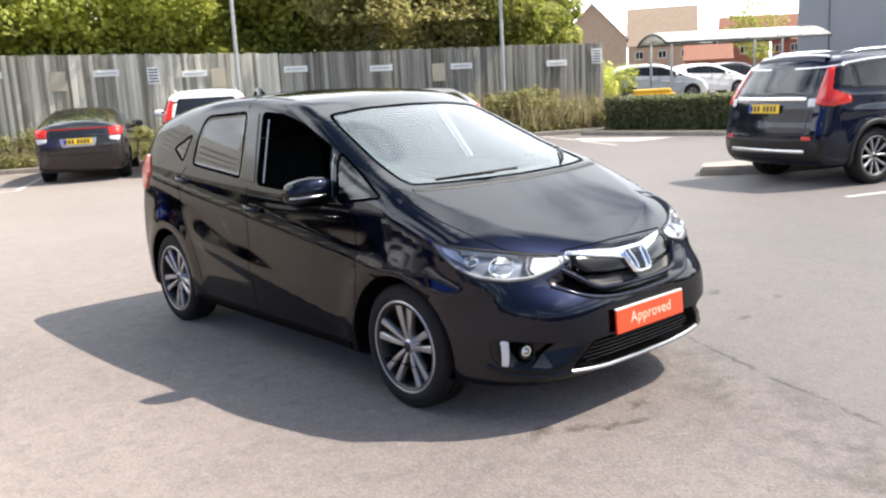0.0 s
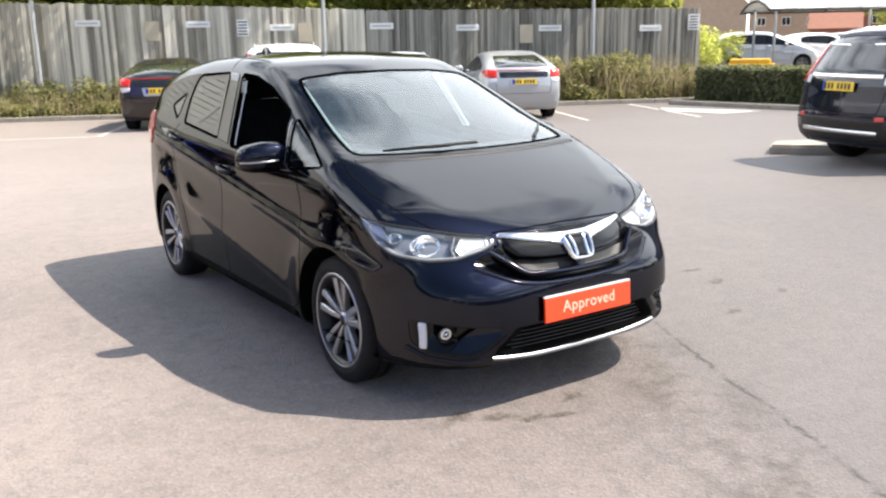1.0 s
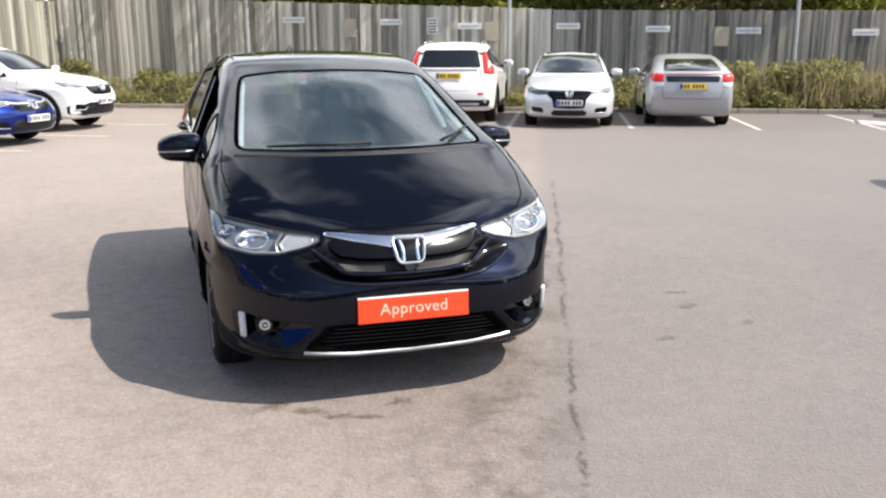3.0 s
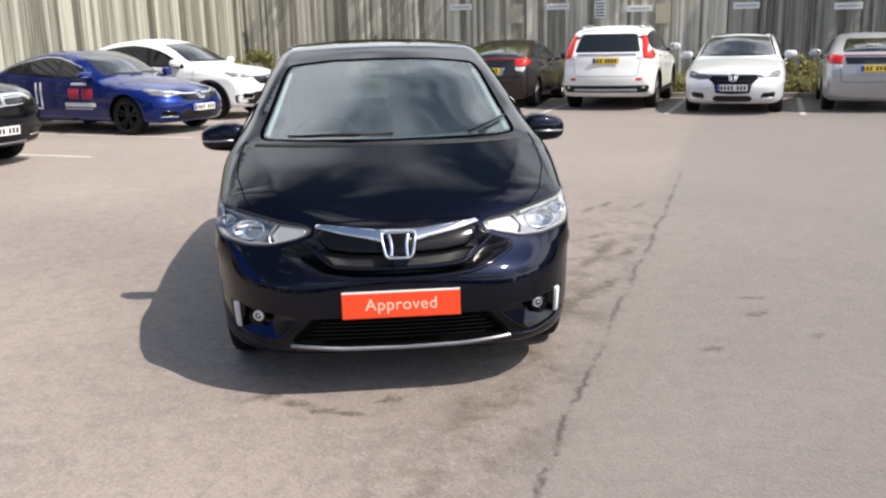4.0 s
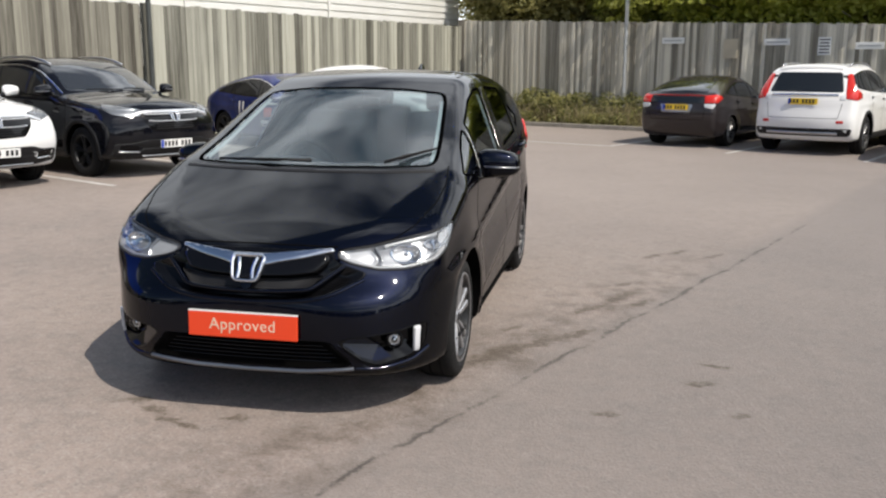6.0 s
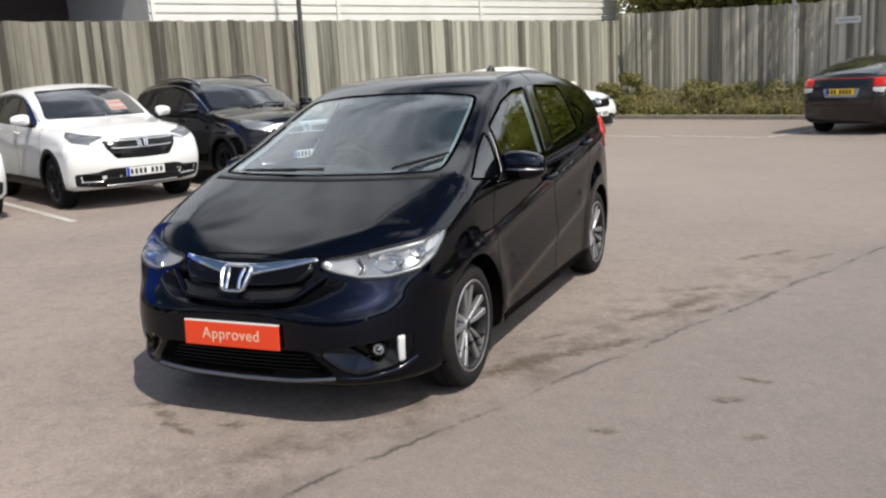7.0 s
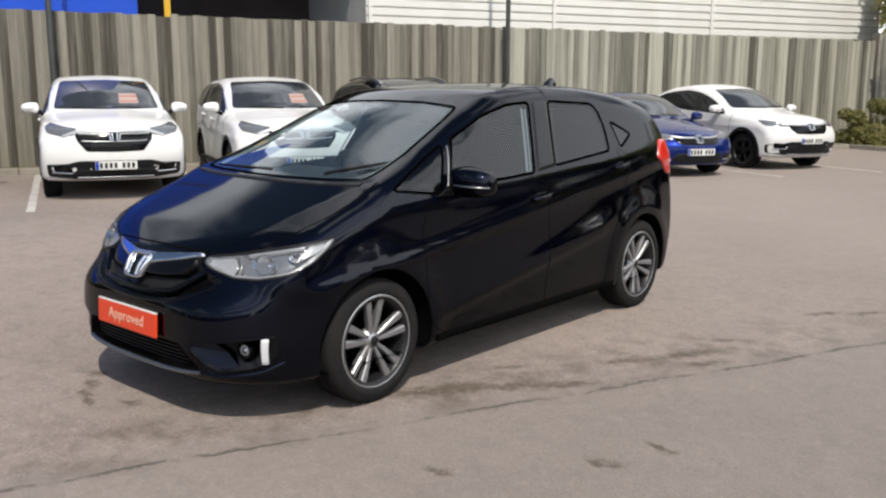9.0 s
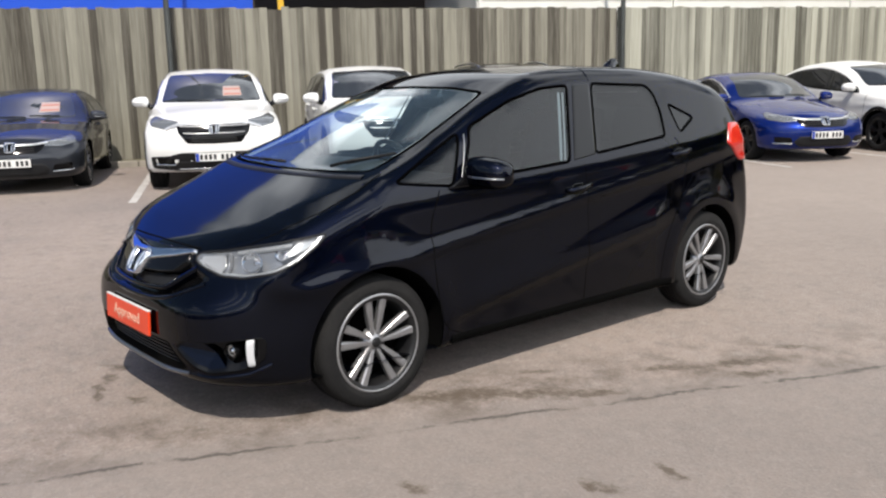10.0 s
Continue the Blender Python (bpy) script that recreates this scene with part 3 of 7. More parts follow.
def door_mirror(f, parent, sg, x, y, z, mat, k=1.0):
    """A mirror housing on its arm."""
    n, m = 18, 10
    verts, faces = [], []
    for i in range(m + 1):
        th = math.pi * i / m
        for j in range(n):
            a = 2 * math.pi * j / n
            px, py, pz = math.cos(th), math.sin(th) * math.cos(a), math.sin(th) * math.sin(a)
            px = math.copysign(abs(px) ** 0.6, px) * 0.125
            pz = math.copysign(abs(pz) ** 0.62, pz) * 0.078 * (1 + 0.16 * px / 0.125 * -1)
            py = math.copysign(abs(py) ** 0.7, py) * (0.085 if py < 0 else 0.05)
            verts.append((sg * (x + px * k), y + py * k + 0.25 * (px + 0.12) * k * 0.5, z + pz * k - 0.06 * abs(px)))
    for i in range(m):
        for j in range(n):
            faces.append((i * n + j, i * n + (j + 1) % n, (i + 1) * n + (j + 1) % n, (i + 1) * n + j))
    ob = part("door_mirror", verts, faces if sg < 0 else [q[::-1] for q in faces], mat, parent)
    av, af = tube([(sg * (x - 0.10), y - 0.01, z - 0.045), (sg * (x - 0.16), y - 0.02, z - 0.09), (sg * (x - 0.26), y - 0.03, z - 0.10)], [0.035, 0.033, 0.035], 10)
    part("mirror_arm", av, af, M["gloss_black"], ob)
    gv, gf = [], []
    for j in range(16):
        a = 2 * math.pi * j / 16
        gv.append((sg * (x + 0.10 * k * math.cos(a)), y + 0.058 * k, z + 0.06 * k * math.sin(a)))
    part("mirror_glass", gv, [tuple(range(16))], M["chrome"], ob, smooth=False)
    lv, lf = tube([(sg * (x - 0.11 * k), y - 0.055 * k, z - 0.012), (sg * x, y - 0.088 * k, z - 0.014), (sg * (x + 0.09 * k), y - 0.052 * k, z - 0.018), (sg * (x + 0.12 * k), y - 0.01 * k, z - 0.02)], 0.0045, 6)
    part("indicator_strip", lv, lf, M["satin"], ob)
    return ob


def handle(f, parent, sg, y, z, mat, length=0.19):
    panel("handle_recess", f, [(sg, y - 0.06, z - 0.035), (sg, y + 0.05, z - 0.035), (sg, y + 0.06, z + 0.025), (sg, y - 0.05, z + 0.025)], ("x", sg), M["gloss_black"], parent, 0.03, 0.001, 0.008, 3, 0.02, 0.002)
    p = on_skin(f, [(0, y - length / 2, z - 0.006), (0, y, z + 0.002), (0, y + length / 2, z + 0.012)], ("x", sg))
    pts = [p[0] + [-sg * 0.01, 0, 0], p[0] + [sg * 0.022, 0.02, 0], p[1] + [sg * 0.036, 0, 0], p[2] + [sg * 0.024, -0.02, 0], p[2] + [-sg * 0.01, 0, 0]]
    v, fc = tube(pts, [0.012, 0.014, 0.015, 0.014, 0.012], 8)
    part("door_handle", v, fc, mat, parent)


def side_windows(f, s, parent, mat, y0, y1, splits, drop=0.125, sill=0.025, trim="gloss_black", chrome=None):
    """Side glass between y0 and y1 in a dark surround, split at the pillars."""
    ys = np.linspace(y0, y1, 40)
    lo = s["belt"](ys) + sill
    bow = s.get("bow", 0.38)
    bow = bow(ys) if callable(bow) else bow
    hi = np.minimum(s["top"](ys - bow * 0.4 * (ys < s["roof_mid"]) + 0.22 * 0.4 * (ys > s["roof_mid"])) - drop, s["top"](np.array(s["roof_mid"])) - drop + 0.02)
    ok = hi > lo + 0.02
    ys, lo, hi = ys[ok], lo[ok], hi[ok]
    for sg in (1, -1):
        outline = [(sg, a, b) for a, b in zip(ys, lo)] + [(sg, a, b) for a, b in zip(ys[::-1], hi[::-1])]
        keep = outline[::3]
        panel("window_surround", f, keep, ("x", sg), M[trim], parent, 0.03, 0.002, 0.01, 6, 0.05, 0.003)
        if chrome:
            strip("window_chrome", f, [(sg, a, b) for a, b in zip(ys[::4], hi[::4] + 0.012)], ("x", sg), 0.02, M[chrome], parent, 0.006)
        edges = [ys[0]] + list(splits) + [ys[-1]]
        for a, b in zip(edges[:-1], edges[1:]):
            q = np.linspace(a + 0.03, b - 0.03, 8)
            l2, h2 = np.interp(q, ys, lo) + 0.015, np.interp(q, ys, hi) - 0.012
            good = h2 > l2 + 0.03
            if good.sum() < 2:
                continue
            q, l2, h2 = q[good], l2[good], h2[good]
            pts = [(sg, u, w) for u, w in zip(q, l2)] + [(sg, u, w) for u, w in zip(q[::-1], h2[::-1])]
            panel("side_window", f, pts, ("x", sg), mat, parent, 0.02, 0.005, 0.01, 5, 0.05, 0.002)


def wipers(f, parent, runs, start=0.3):
    for a, b, c in runs:
        p = on_skin(f, [a, b, c], ("y", start, -1))
        n = normals(f, p)
        pts = [p[0] + n[0] * 0.014, p[1] + n[1] * 0.020, p[2] + n[2] * 0.012]
        v, fc = tube(pts, [0.009, 0.007, 0.004], 6)
        w = part("wiper", v, fc, M["trim"], parent)
        v, fc = tube([p[1] * 0.75 + p[0] * 0.25 + n[1] * 0.010, p[2] + n[2] * 0.008], 0.005, 6)
        part("wiper_blade", v, fc, M["rubber"], w)


def root(name, x, y, rz, label, category, group=""):
    ob = new(name)
    ob.empty_display_size = 0.3
    ob.matrix_world = pose(x, y, 0, 0, 0, rz)
    return tagged(ob, label=label, category=category, group=group)



# ---- the black hatchback in the middle of the yard ----
def hatchback():
    s, f = JAZZ, car_field(JAZZ)
    car = root("hatchback_car", 0, 0, 0, "glossy blue-black five-door hatchback with an orange front plate on asphalt", "car")
    quarter = [(-1.13, 1.006), (-0.815, 0.968), (-0.675, 1.205)]
    front_w = [(-0.745, 0.985), (0.005, 1.018), (0.165, 1.410), (-0.05, 1.398), (-0.29, 1.343), (-0.60, 1.228)]
    rear_w = [(0.22, 1.045), (0.85, 1.10), (0.88, 1.24), (0.868, 1.35), (0.82, 1.395), (0.36, 1.415)]
    tail_w = [(1.0, 1.112), (1.18, 1.195), (0.968, 1.285)]
    screen = [(-0.650, 0, 1.053), (-0.42, 0, 1.046), (0, 0, 1.043), (0.42, 0, 1.046), (0.650, 0, 1.053), (0.56, 0, 1.34), (0.530, 0, 1.388), (0.3, 0, 1.412), (0, 0, 1.419), (-0.3, 0, 1.412), (-0.530, 0, 1.388), (-0.56, 0, 1.34)]
    core = ("p", 0.0, -1.15, 0.70)

    def lamp(sg):
        return [(sg * a, b, h) for a, b, h in ((0.375, -1.89, 0.742), (0.379, -1.903, 0.718), (0.431, -1.90, 0.698), (0.555, -1.875, 0.669), (0.65, -1.82, 0.668), (0.767, -1.734, 0.694), (0.822, -1.65, 0.738), (0.835, -1.56, 0.797), (0.828, -1.515, 0.838), (0.75, -1.685, 0.812), (0.60, -1.77, 0.783), (0.50, -1.83, 0.762), (0.413, -1.86, 0.752))]

    def scoop_line(sg):
        return [(sg * a, 0, h) for a, h in ((0.752, 0.430), (0.60, 0.412), (0.455, 0.402), (0.408, 0.377), (0.50, 0.292), (0.565, 0.262), (0.70, 0.285), (0.745, 0.33))]
    fr, gz = ("y", -1.0, -1), ("y", -1.3, -1)
    half = [(0.0, 0.756), (0.2, 0.752), (0.358, 0.742), (0.368, 0.712), (0.43, 0.684), (0.515, 0.658), (0.49, 0.632), (0.36, 0.574), (0.22, 0.552), (0.0, 0.545)]
    mask = [(a, 0, b) for a, b in half] + [(-a, 0, b) for a, b in half[-2:0:-1]]
    mouth = [(-0.385, 0, 0.385), (0.385, 0, 0.385), (0.40, 0, 0.36), (0.475, 0, 0.285), (0.45, 0, 0.268), (0.2, 0, 0.250), (-0.2, 0, 0.250), (-0.45, 0, 0.268), (-0.475, 0, 0.285), (-0.40, 0, 0.36)]
    back_glass = [(-0.53, 0, 1.05), (0.53, 0, 1.05), (0.47, 0, 1.335), (-0.47, 0, 1.335)]
    holes = [(("y", 1.0, 1), back_glass, 0.05), (("y", 0.3, -1), screen, 0.04), (gz, mask, 0.03), (fr, mouth, 0.02)]
    for sg in (1, -1):
        for poly in (quarter, front_w, rear_w, tail_w):
            holes.append((("x", sg), [(sg, *p) for p in poly], 0.03))
        holes.append((core, lamp(sg), 0.015))
        holes.append((fr, scoop_line(sg), 0.02))
    car_body(f, s, M["black_paint"], car, 240, 230, 84, holes)
    arch_liner(f, s, car, None)
    wheel_set(s, car, (5, "alloy", "dark_alloy", 0.216, 0.205), 0.303, 0.185, 0.815)
    ux = ("y", 0.3, -1)
    panel("windscreen", f, screen, ux, M["glass"], car, 0.04, -0.004, 0.02, 10, 0.05, 0.008)
    strip("screen_seal", f, screen, ux, 0.022, M["seal"], car, 0.0012, True, 0.03, 0.001, r=0.04)
    for sg in (1, -1):
        hx = ("x", sg)
        for poly, mat, nm, lowered in ((quarter, "side_glass", "quarter_light", False), (front_w, "side_glass", "front_side_window", sg < 0), (rear_w, "privacy", "rear_side_window", False), (tail_w, "privacy", "rear_quarter_window", False)):
            pts = [(sg, *p) for p in poly]
            strip("window_seal", f, pts, hx, 0.018 if poly is not quarter else 0.016, M["seal"], car, 0.0015, True, 0.03, 0.001, r=0.03)
            if not lowered:
                panel(nm, f, pts, hx, M[mat], car, 0.03, -0.003, 0.01, 6, 0.05, 0.006)
        # pale trim and belt inside, behind the rear edge of the front door's glass, and the thin bright channel of the quarter light
        for q, wd in ((-0.050, 0.016), (-0.020, 0.008)) if sg > 0 else ((-0.045, 0.006),):
            strip("inner_pillar_trim", f, [(sg, q + 0.005, 1.03), (sg, q + 0.075, 1.20), (sg, q + 0.145, 1.375)], hx, wd, M["pillar_grey"], car, -0.008, False, 0.03, 0.014)
        strip("window_channel", f, [(sg, -0.755, 0.985), (sg, -0.70, 1.09), (sg, -0.648, 1.195)], hx, 0.005, M["lip_metal"], car, 0.001, False, 0.03, 0.001)
        # the dark pillar between the doors
        panel("door_pillar", f, [(sg, 0.035, 1.02), (sg, 0.215, 1.04), (sg, 0.345, 1.415), (sg, 0.205, 1.41)], hx, M["gloss_black"], car, 0.01, 0.003, 0.006, 4, 0.04, 0.002)
        # shut lines
        for line in ([(-0.90, 0.955), (-0.97, 0.80), (-0.95, 0.5), (-0.90, 0.30), (-0.78, 0.255)], [(0.11, 1.0), (0.12, 0.7), (0.11, 0.45), (0.10, 0.265)], [(0.93, 1.09), (1.02, 0.98), (0.985, 0.78), (0.88, 0.62), (0.80, 0.45), (0.78, 0.262)], [(-0.80, 0.255), (0.80, 0.265)]):
            strip("shut_line", f, [(sg, *p) for p in line], hx, 0.007, M["under"], car, 0.0008, False, 0.02, 0.002, r=0.06)
        strip("sill_trim", f, [(sg, -0.86, 0.235), (sg, 0.88, 0.235)], hx, 0.05, M["under"], car, 0.006, False)
        handle(f, car, sg, 0.045, 0.878, M["black_paint"])
        handle(f, car, sg, 0.945, 1.000, M["black_paint"])
        # headlamp: a bright bowl with a projector under a clear lens
        outline = lamp(sg)
        mid = (sg * 0.62, -1.79, 0.745)
        bowl = panel("headlamp", f, outline, core, M["lamp_smoke"], car, 0.015, 0.000, 0.010, 6, 0.025, 0.003, "clear headlamp with a silver reflector", mid, 0.035)
        strip("headlamp_edge", f, outline, core, 0.010, M["trim"], bowl, 0.003, True, 0.02, 0.004)
        strip("lamp_sill", f, [(sg * 0.395, -1.90, 0.724), (sg * 0.45, -1.90, 0.703), (sg * 0.555, -1.875, 0.680), (sg * 0.65, -1.82, 0.679), (sg * 0.765, -1.734, 0.704), (sg * 0.812, -1.65, 0.742)], core, 0.009, M["lamp_wing"], bowl, -0.004, False, 0.02, 0.03)
        panel("headlamp_lens", f, outline, core, M["lens"], bowl, 0.015, 0.002, 0.012, 5, 0.03, 0.002, "", mid).visible_shadow = False
        strip("pillar_trim", f, [(sg * 0.622, 0, 1.075), (sg * 0.585, 0, 1.20), (sg * 0.537, 0, 1.36)], ux, 0.028, M["pillar_grey"], car, -0.014, False, 0.03, 0.026)
        # one deep oval reflector with its bulb, and a small turn lamp towards the corner
        for q, rad in (((sg * 0.655, -1.79, 0.735), 0.050), ((sg * 0.752, -1.70, 0.768), 0.026)):
            b = on_skin(f, [q], core)[0]
            nn = normals(f, b[None, :])[0]
            v, fc = lathe([(0.004, rad * 1.06), (0.006, rad), (-0.010, rad * 0.82), (-0.020, rad * 0.5), (-0.023, rad * 0.2), (-0.012, rad * 0.17), (-0.008, 0.0)], 28)
            pj = part("reflector", v, fc, M["chrome"], bowl)
            pj.matrix_basis = Matrix.Translation(b - nn * 0.018) @ Vector(nn * 0.45 + np.array([0, -0.8, 0.1])).to_track_quat("X", "Z").to_matrix().to_4x4() @ Matrix.Diagonal((1, 1.35, 0.85, 1))
        # inner wing, slanting divider and bright brow inside the lamp
        panel("lamp_wing", f, [(sg * 0.395, -1.88, 0.740), (sg * 0.40, -1.89, 0.720), (sg * 0.53, -1.87, 0.686), (sg * 0.555, -1.86, 0.712), (sg * 0.512, -1.84, 0.752)], core, M["lamp_wing"], bowl, 0.008, -0.012, 0.006, 4, 0.02, 0.02)
        strip("lamp_divider", f, [(sg * 0.522, -1.82, 0.762), (sg * 0.568, -1.85, 0.715), (sg * 0.545, -1.85, 0.684)], core, 0.012, M["lamp_smoke"], bowl, -0.008, False, 0.02, 0.03)
        strip("lamp_brow", f, [(sg * 0.56, -1.80, 0.768), (sg * 0.65, -1.74, 0.786), (sg * 0.76, -1.65, 0.806)], core, 0.012, M["lamp_wing"], bowl, -0.010, False, 0.02, 0.03)
        panel("lamp_corner", f, [(sg * 0.775, -1.71, 0.748), (sg * 0.82, -1.62, 0.778), (sg * 0.825, -1.54, 0.822), (sg * 0.785, -1.64, 0.81)], core, M["lamp_wing"], bowl, 0.01, -0.014, 0.006, 3, 0.02, 0.02)
        # bumper corner: dark scoop, fog lamp and bright upright strip
        panel("fog_scoop", f, scoop_line(sg), fr, M["gloss_black"], car, 0.02, -0.002, 0.012, 5, 0.02, 0.003, "", None, 0.085)
        # a painted ramp that leads back and up from the lip into the scoop
        ramp = on_skin(f, [(sg * 0.408, 0, 0.380), (sg * 0.482, 0, 0.262), (sg * 0.535, 0, 0.252), (sg * 0.640, 0, 0.270), (sg * 0.560, 0, 0.345), (sg * 0.500, 0, 0.398)], fr)
        ramp = ramp + np.array([(0, -0.002, 0), (0, -0.006, 0), (0, -0.006, 0), (0, 0.010, 0), (0, 0.075, 0), (0, 0.060, 0)])
        back = ramp + np.array([0, 0.02, -0.012])
        rf = [(0, 1, 2), (0, 2, 4), (2, 3, 4), (0, 4, 5)] + [(i + 6, i, (i + 1) % 6, (i + 1) % 6 + 6) for i in range(6)]
        part("scoop_vane", np.concatenate([ramp, back]), rf if sg > 0 else [q[::-1] for q in rf], M["black_paint"], car, smooth=False)
        strip("scoop_edge", f, [(sg * 0.478, 0, 0.256), (sg * 0.58, 0, 0.246), (sg * 0.70, 0, 0.266), (sg * 0.752, 0, 0.305)], fr, 0.018, M["black_paint"], car, 0.008, False, 0.03, 0.002)
        panel("running_lamp", f, [(sg * 0.708, 0, 0.418), (sg * 0.727, 0, 0.421), (sg * 0.720, 0, 0.304), (sg * 0.703, 0, 0.302)], fr, M["lamp_white"], car, 0.006, 0.008, 0.004, 3, 0.01, 0.004, "upright white running lamp")
        b = on_skin(f, [(sg * 0.622, 0, 0.360)], fr)[0] + np.array([0, 0.076, 0])
        v, fc = lathe([(-0.015, 0.037), (0.016, 0.039), (0.020, 0.035), (0.012, 0.031), (0.004, 0.026), (0.000, 0.012), (0.000, 0.0)], 28)
        fog = part("fog_lamp", v, fc, M["gloss_black"], car, "round fog lamp in a black ring")
        fog.matrix_basis = Matrix.Translation(b) @ Vector((sg * 0.25, -1, 0)).to_track_quat("X", "Z").to_matrix().to_4x4()
        v, fc = lathe([(0.004, 0.024), (0.001, 0.014), (0.009, 0.010), (0.012, 0.006), (0.013, 0.0)], 28)
        part("reflector", v, fc, M["chrome"], fog, "bright fog lamp reflector")
        v, fc = lathe([(0.018, 0.036), (0.024, 0.022), (0.026, 0.0)], 28)
        part("fog_lens", v, fc, M["lens"], fog)
        # bonnet edge
        strip("bonnet_gap", f, [(sg * 0.37, -1.880, 0), (sg * 0.50, -1.825, 0), (sg * 0.60, -1.765, 0), (sg * 0.67, -1.67, 0), (sg * 0.725, -1.47, 0), (sg * 0.735, -1.30, 0), (sg * 0.715, -1.15, 0)], ("z",), 0.008, M["under"], car, 0.001, False, 0.03, 0.003)
        # tail lamp
        panel("tail_lamp", f, [(sg * 0.79, 1.46, 1.02), (sg * 0.77, 1.53, 1.145), (sg * 0.74, 1.62, 1.14), (sg * 0.66, 1.80, 0.98), (sg * 0.70, 1.80, 0.89), (sg * 0.79, 1.64, 0.90)], ("p", 0, 1.1, 0.95), M["red_lens"], car, 0.02, 0.010, 0.012, 5, 0.025, 0.004, "red tail lamp wrapped round the corner")
        door_mirror(f, car, sg, 0.895, -0.66, 1.02, M["black_paint"], 1.0)
        panel("mirror_foot", f, [(sg, -0.86, 0.955), (sg, -0.70, 0.955), (sg, -0.68, 1.02), (sg, -0.76, 1.0)], hx, M["gloss_black"], car, 0.02, 0.012, 0.01, 3, 0.02)
    # grille: a black mask with two swelling bars under a tapered chrome wing, and a badge
    def mirrored(pts):
        return [(x, 0, z) for x, z in pts] + [(-x, 0, z) for x, z in pts[::-1] if x > 0]
    g = panel("grille", f, mask, gz, M["gloss_black"], car, 0.02, 0.000, 0.010, 8, 0.03, 0.004, "gloss black grille with a chrome wing", (0, 0, 0.65), 0.035)
    panel("grille_bar", f, mirrored([(0.0, 0.700), (0.10, 0.702), (0.25, 0.722), (0.345, 0.736), (0.355, 0.712), (0.305, 0.664), (0.20, 0.652), (0.0, 0.648)]), gz, M["gloss_black"], g, 0.015, 0.004, 0.020, 6, 0.025, 0.030)
    panel("grille_mesh", f, mirrored([(0.0, 0.640), (0.20, 0.644), (0.295, 0.655), (0.335, 0.655), (0.278, 0.608), (0.15, 0.600), (0.0, 0.598)]), gz, M["trim"], g, 0.010, -0.022, 0.008, 4, 0.03, 0.006)
    strip("grille_rim", f, [(-0.415, 0, 0.690), (-0.345, 0, 0.642), (-0.285, 0, 0.598), (-0.15, 0, 0.589), (0, 0, 0.587), (0.15, 0, 0.589), (0.285, 0, 0.598), (0.345, 0, 0.642), (0.415, 0, 0.690)], gz, 0.020, M["black_paint"], g, 0.006, False, 0.02, 0.030, r=0.03)
    strip("grille_lip", f, [(-0.50, 0, 0.634), (-0.36, 0, 0.570), (-0.22, 0, 0.549), (0, 0, 0.542), (0.22, 0, 0.549), (0.36, 0, 0.570), (0.50, 0, 0.634)], gz, 0.020, M["black_paint"], car, 0.006, False, 0.03, 0.002, r=0.06)
    panel("chrome_wing", f, mirrored([(0.0, 0.730), (0.09, 0.730), (0.22, 0.737), (0.356, 0.752), (0.360, 0.741), (0.24, 0.717), (0.13, 0.700), (0.085, 0.690), (0.0, 0.688)]), gz, M["chrome"], g, 0.006, 0.012, 0.008, 4, 0.02, 0.010, "chrome wing that widens to the badge")
    strip("bonnet_lip", f, [(-0.365, 0, 0.760), (-0.2, 0, 0.765), (0, 0, 0.768), (0.2, 0, 0.765), (0.365, 0, 0.760)], gz, 0.010, M["under"], car, 0.002)
    badge = [(-0.074, 0, 0.716), (0.074, 0, 0.716), (0.053, 0, 0.626), (-0.053, 0, 0.626)]
    bd = panel("badge", f, badge, gz, M["gloss_black"], car, 0.02, 0.020, 0.008, 3, 0.02, 0.0, "plain chrome-framed badge")
    strip("badge_frame", f, badge, gz, 0.012, M["chrome"], bd, 0.030, True, 0.015, 0.0)
    for sg in (1, -1):
        strip("badge_bar", f, [(sg * 0.040, 0, 0.708), (sg * 0.029, 0, 0.672), (sg * 0.033, 0, 0.634)], gz, 0.014, M["chrome"], bd, 0.028, False, 0.012, 0.0)
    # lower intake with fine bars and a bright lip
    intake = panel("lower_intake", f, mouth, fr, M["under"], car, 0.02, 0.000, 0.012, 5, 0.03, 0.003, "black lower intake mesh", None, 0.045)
    for zz in (0.272, 0.292, 0.312, 0.332, 0.352):
        strip("intake_bar", f, [(-0.44 + (zz - 0.26) * 0.4, 0, zz), (0, 0, zz - 0.006), (0.44 - (zz - 0.26) * 0.4, 0, zz)], fr, 0.008, M["gloss_black"], intake, -0.026, False, 0.03, 0.03)
    strip("bright_lip", f, [(-0.475, 0, 0.258), (-0.25, 0, 0.238), (0, 0, 0.232), (0.25, 0, 0.238), (0.475, 0, 0.258)], fr, 0.014, M["lip_metal"], car, 0.012)
    # the orange show plate
    bm = bmesh.new()
    block(bm, (0.500, 0.012, 0.108), Matrix.Identity(4), 0.003)
    backing = from_bm("show_plate", bm, M["orange"], car, "orange plate lettered Approved")
    backing.matrix_basis = pose(0, -2.082, 0.440, -3, 0, 0)
    bm = bmesh.new()
    block(bm, (0.500, 0.013, 0.006), pose(0, 0.001, 0.057), 0.001)
    from_bm("plate_edge", bm, M["white_plate"], backing, "thin white top edge")
    txt = bpy.data.curves.new("plate_lettering", "FONT")
    txt.body, txt.size, txt.align_x, txt.align_y, txt.extrude, txt.space_character = "Approved", 0.072, "CENTER", "CENTER", 0.0006, 1.06
    txt.materials.append(M["pale_ink"])
    to = new("plate_lettering", txt)
    to.parent = backing
    to.matrix_basis = pose(0.0, -0.0068, 0.002, 90, 0, 0)
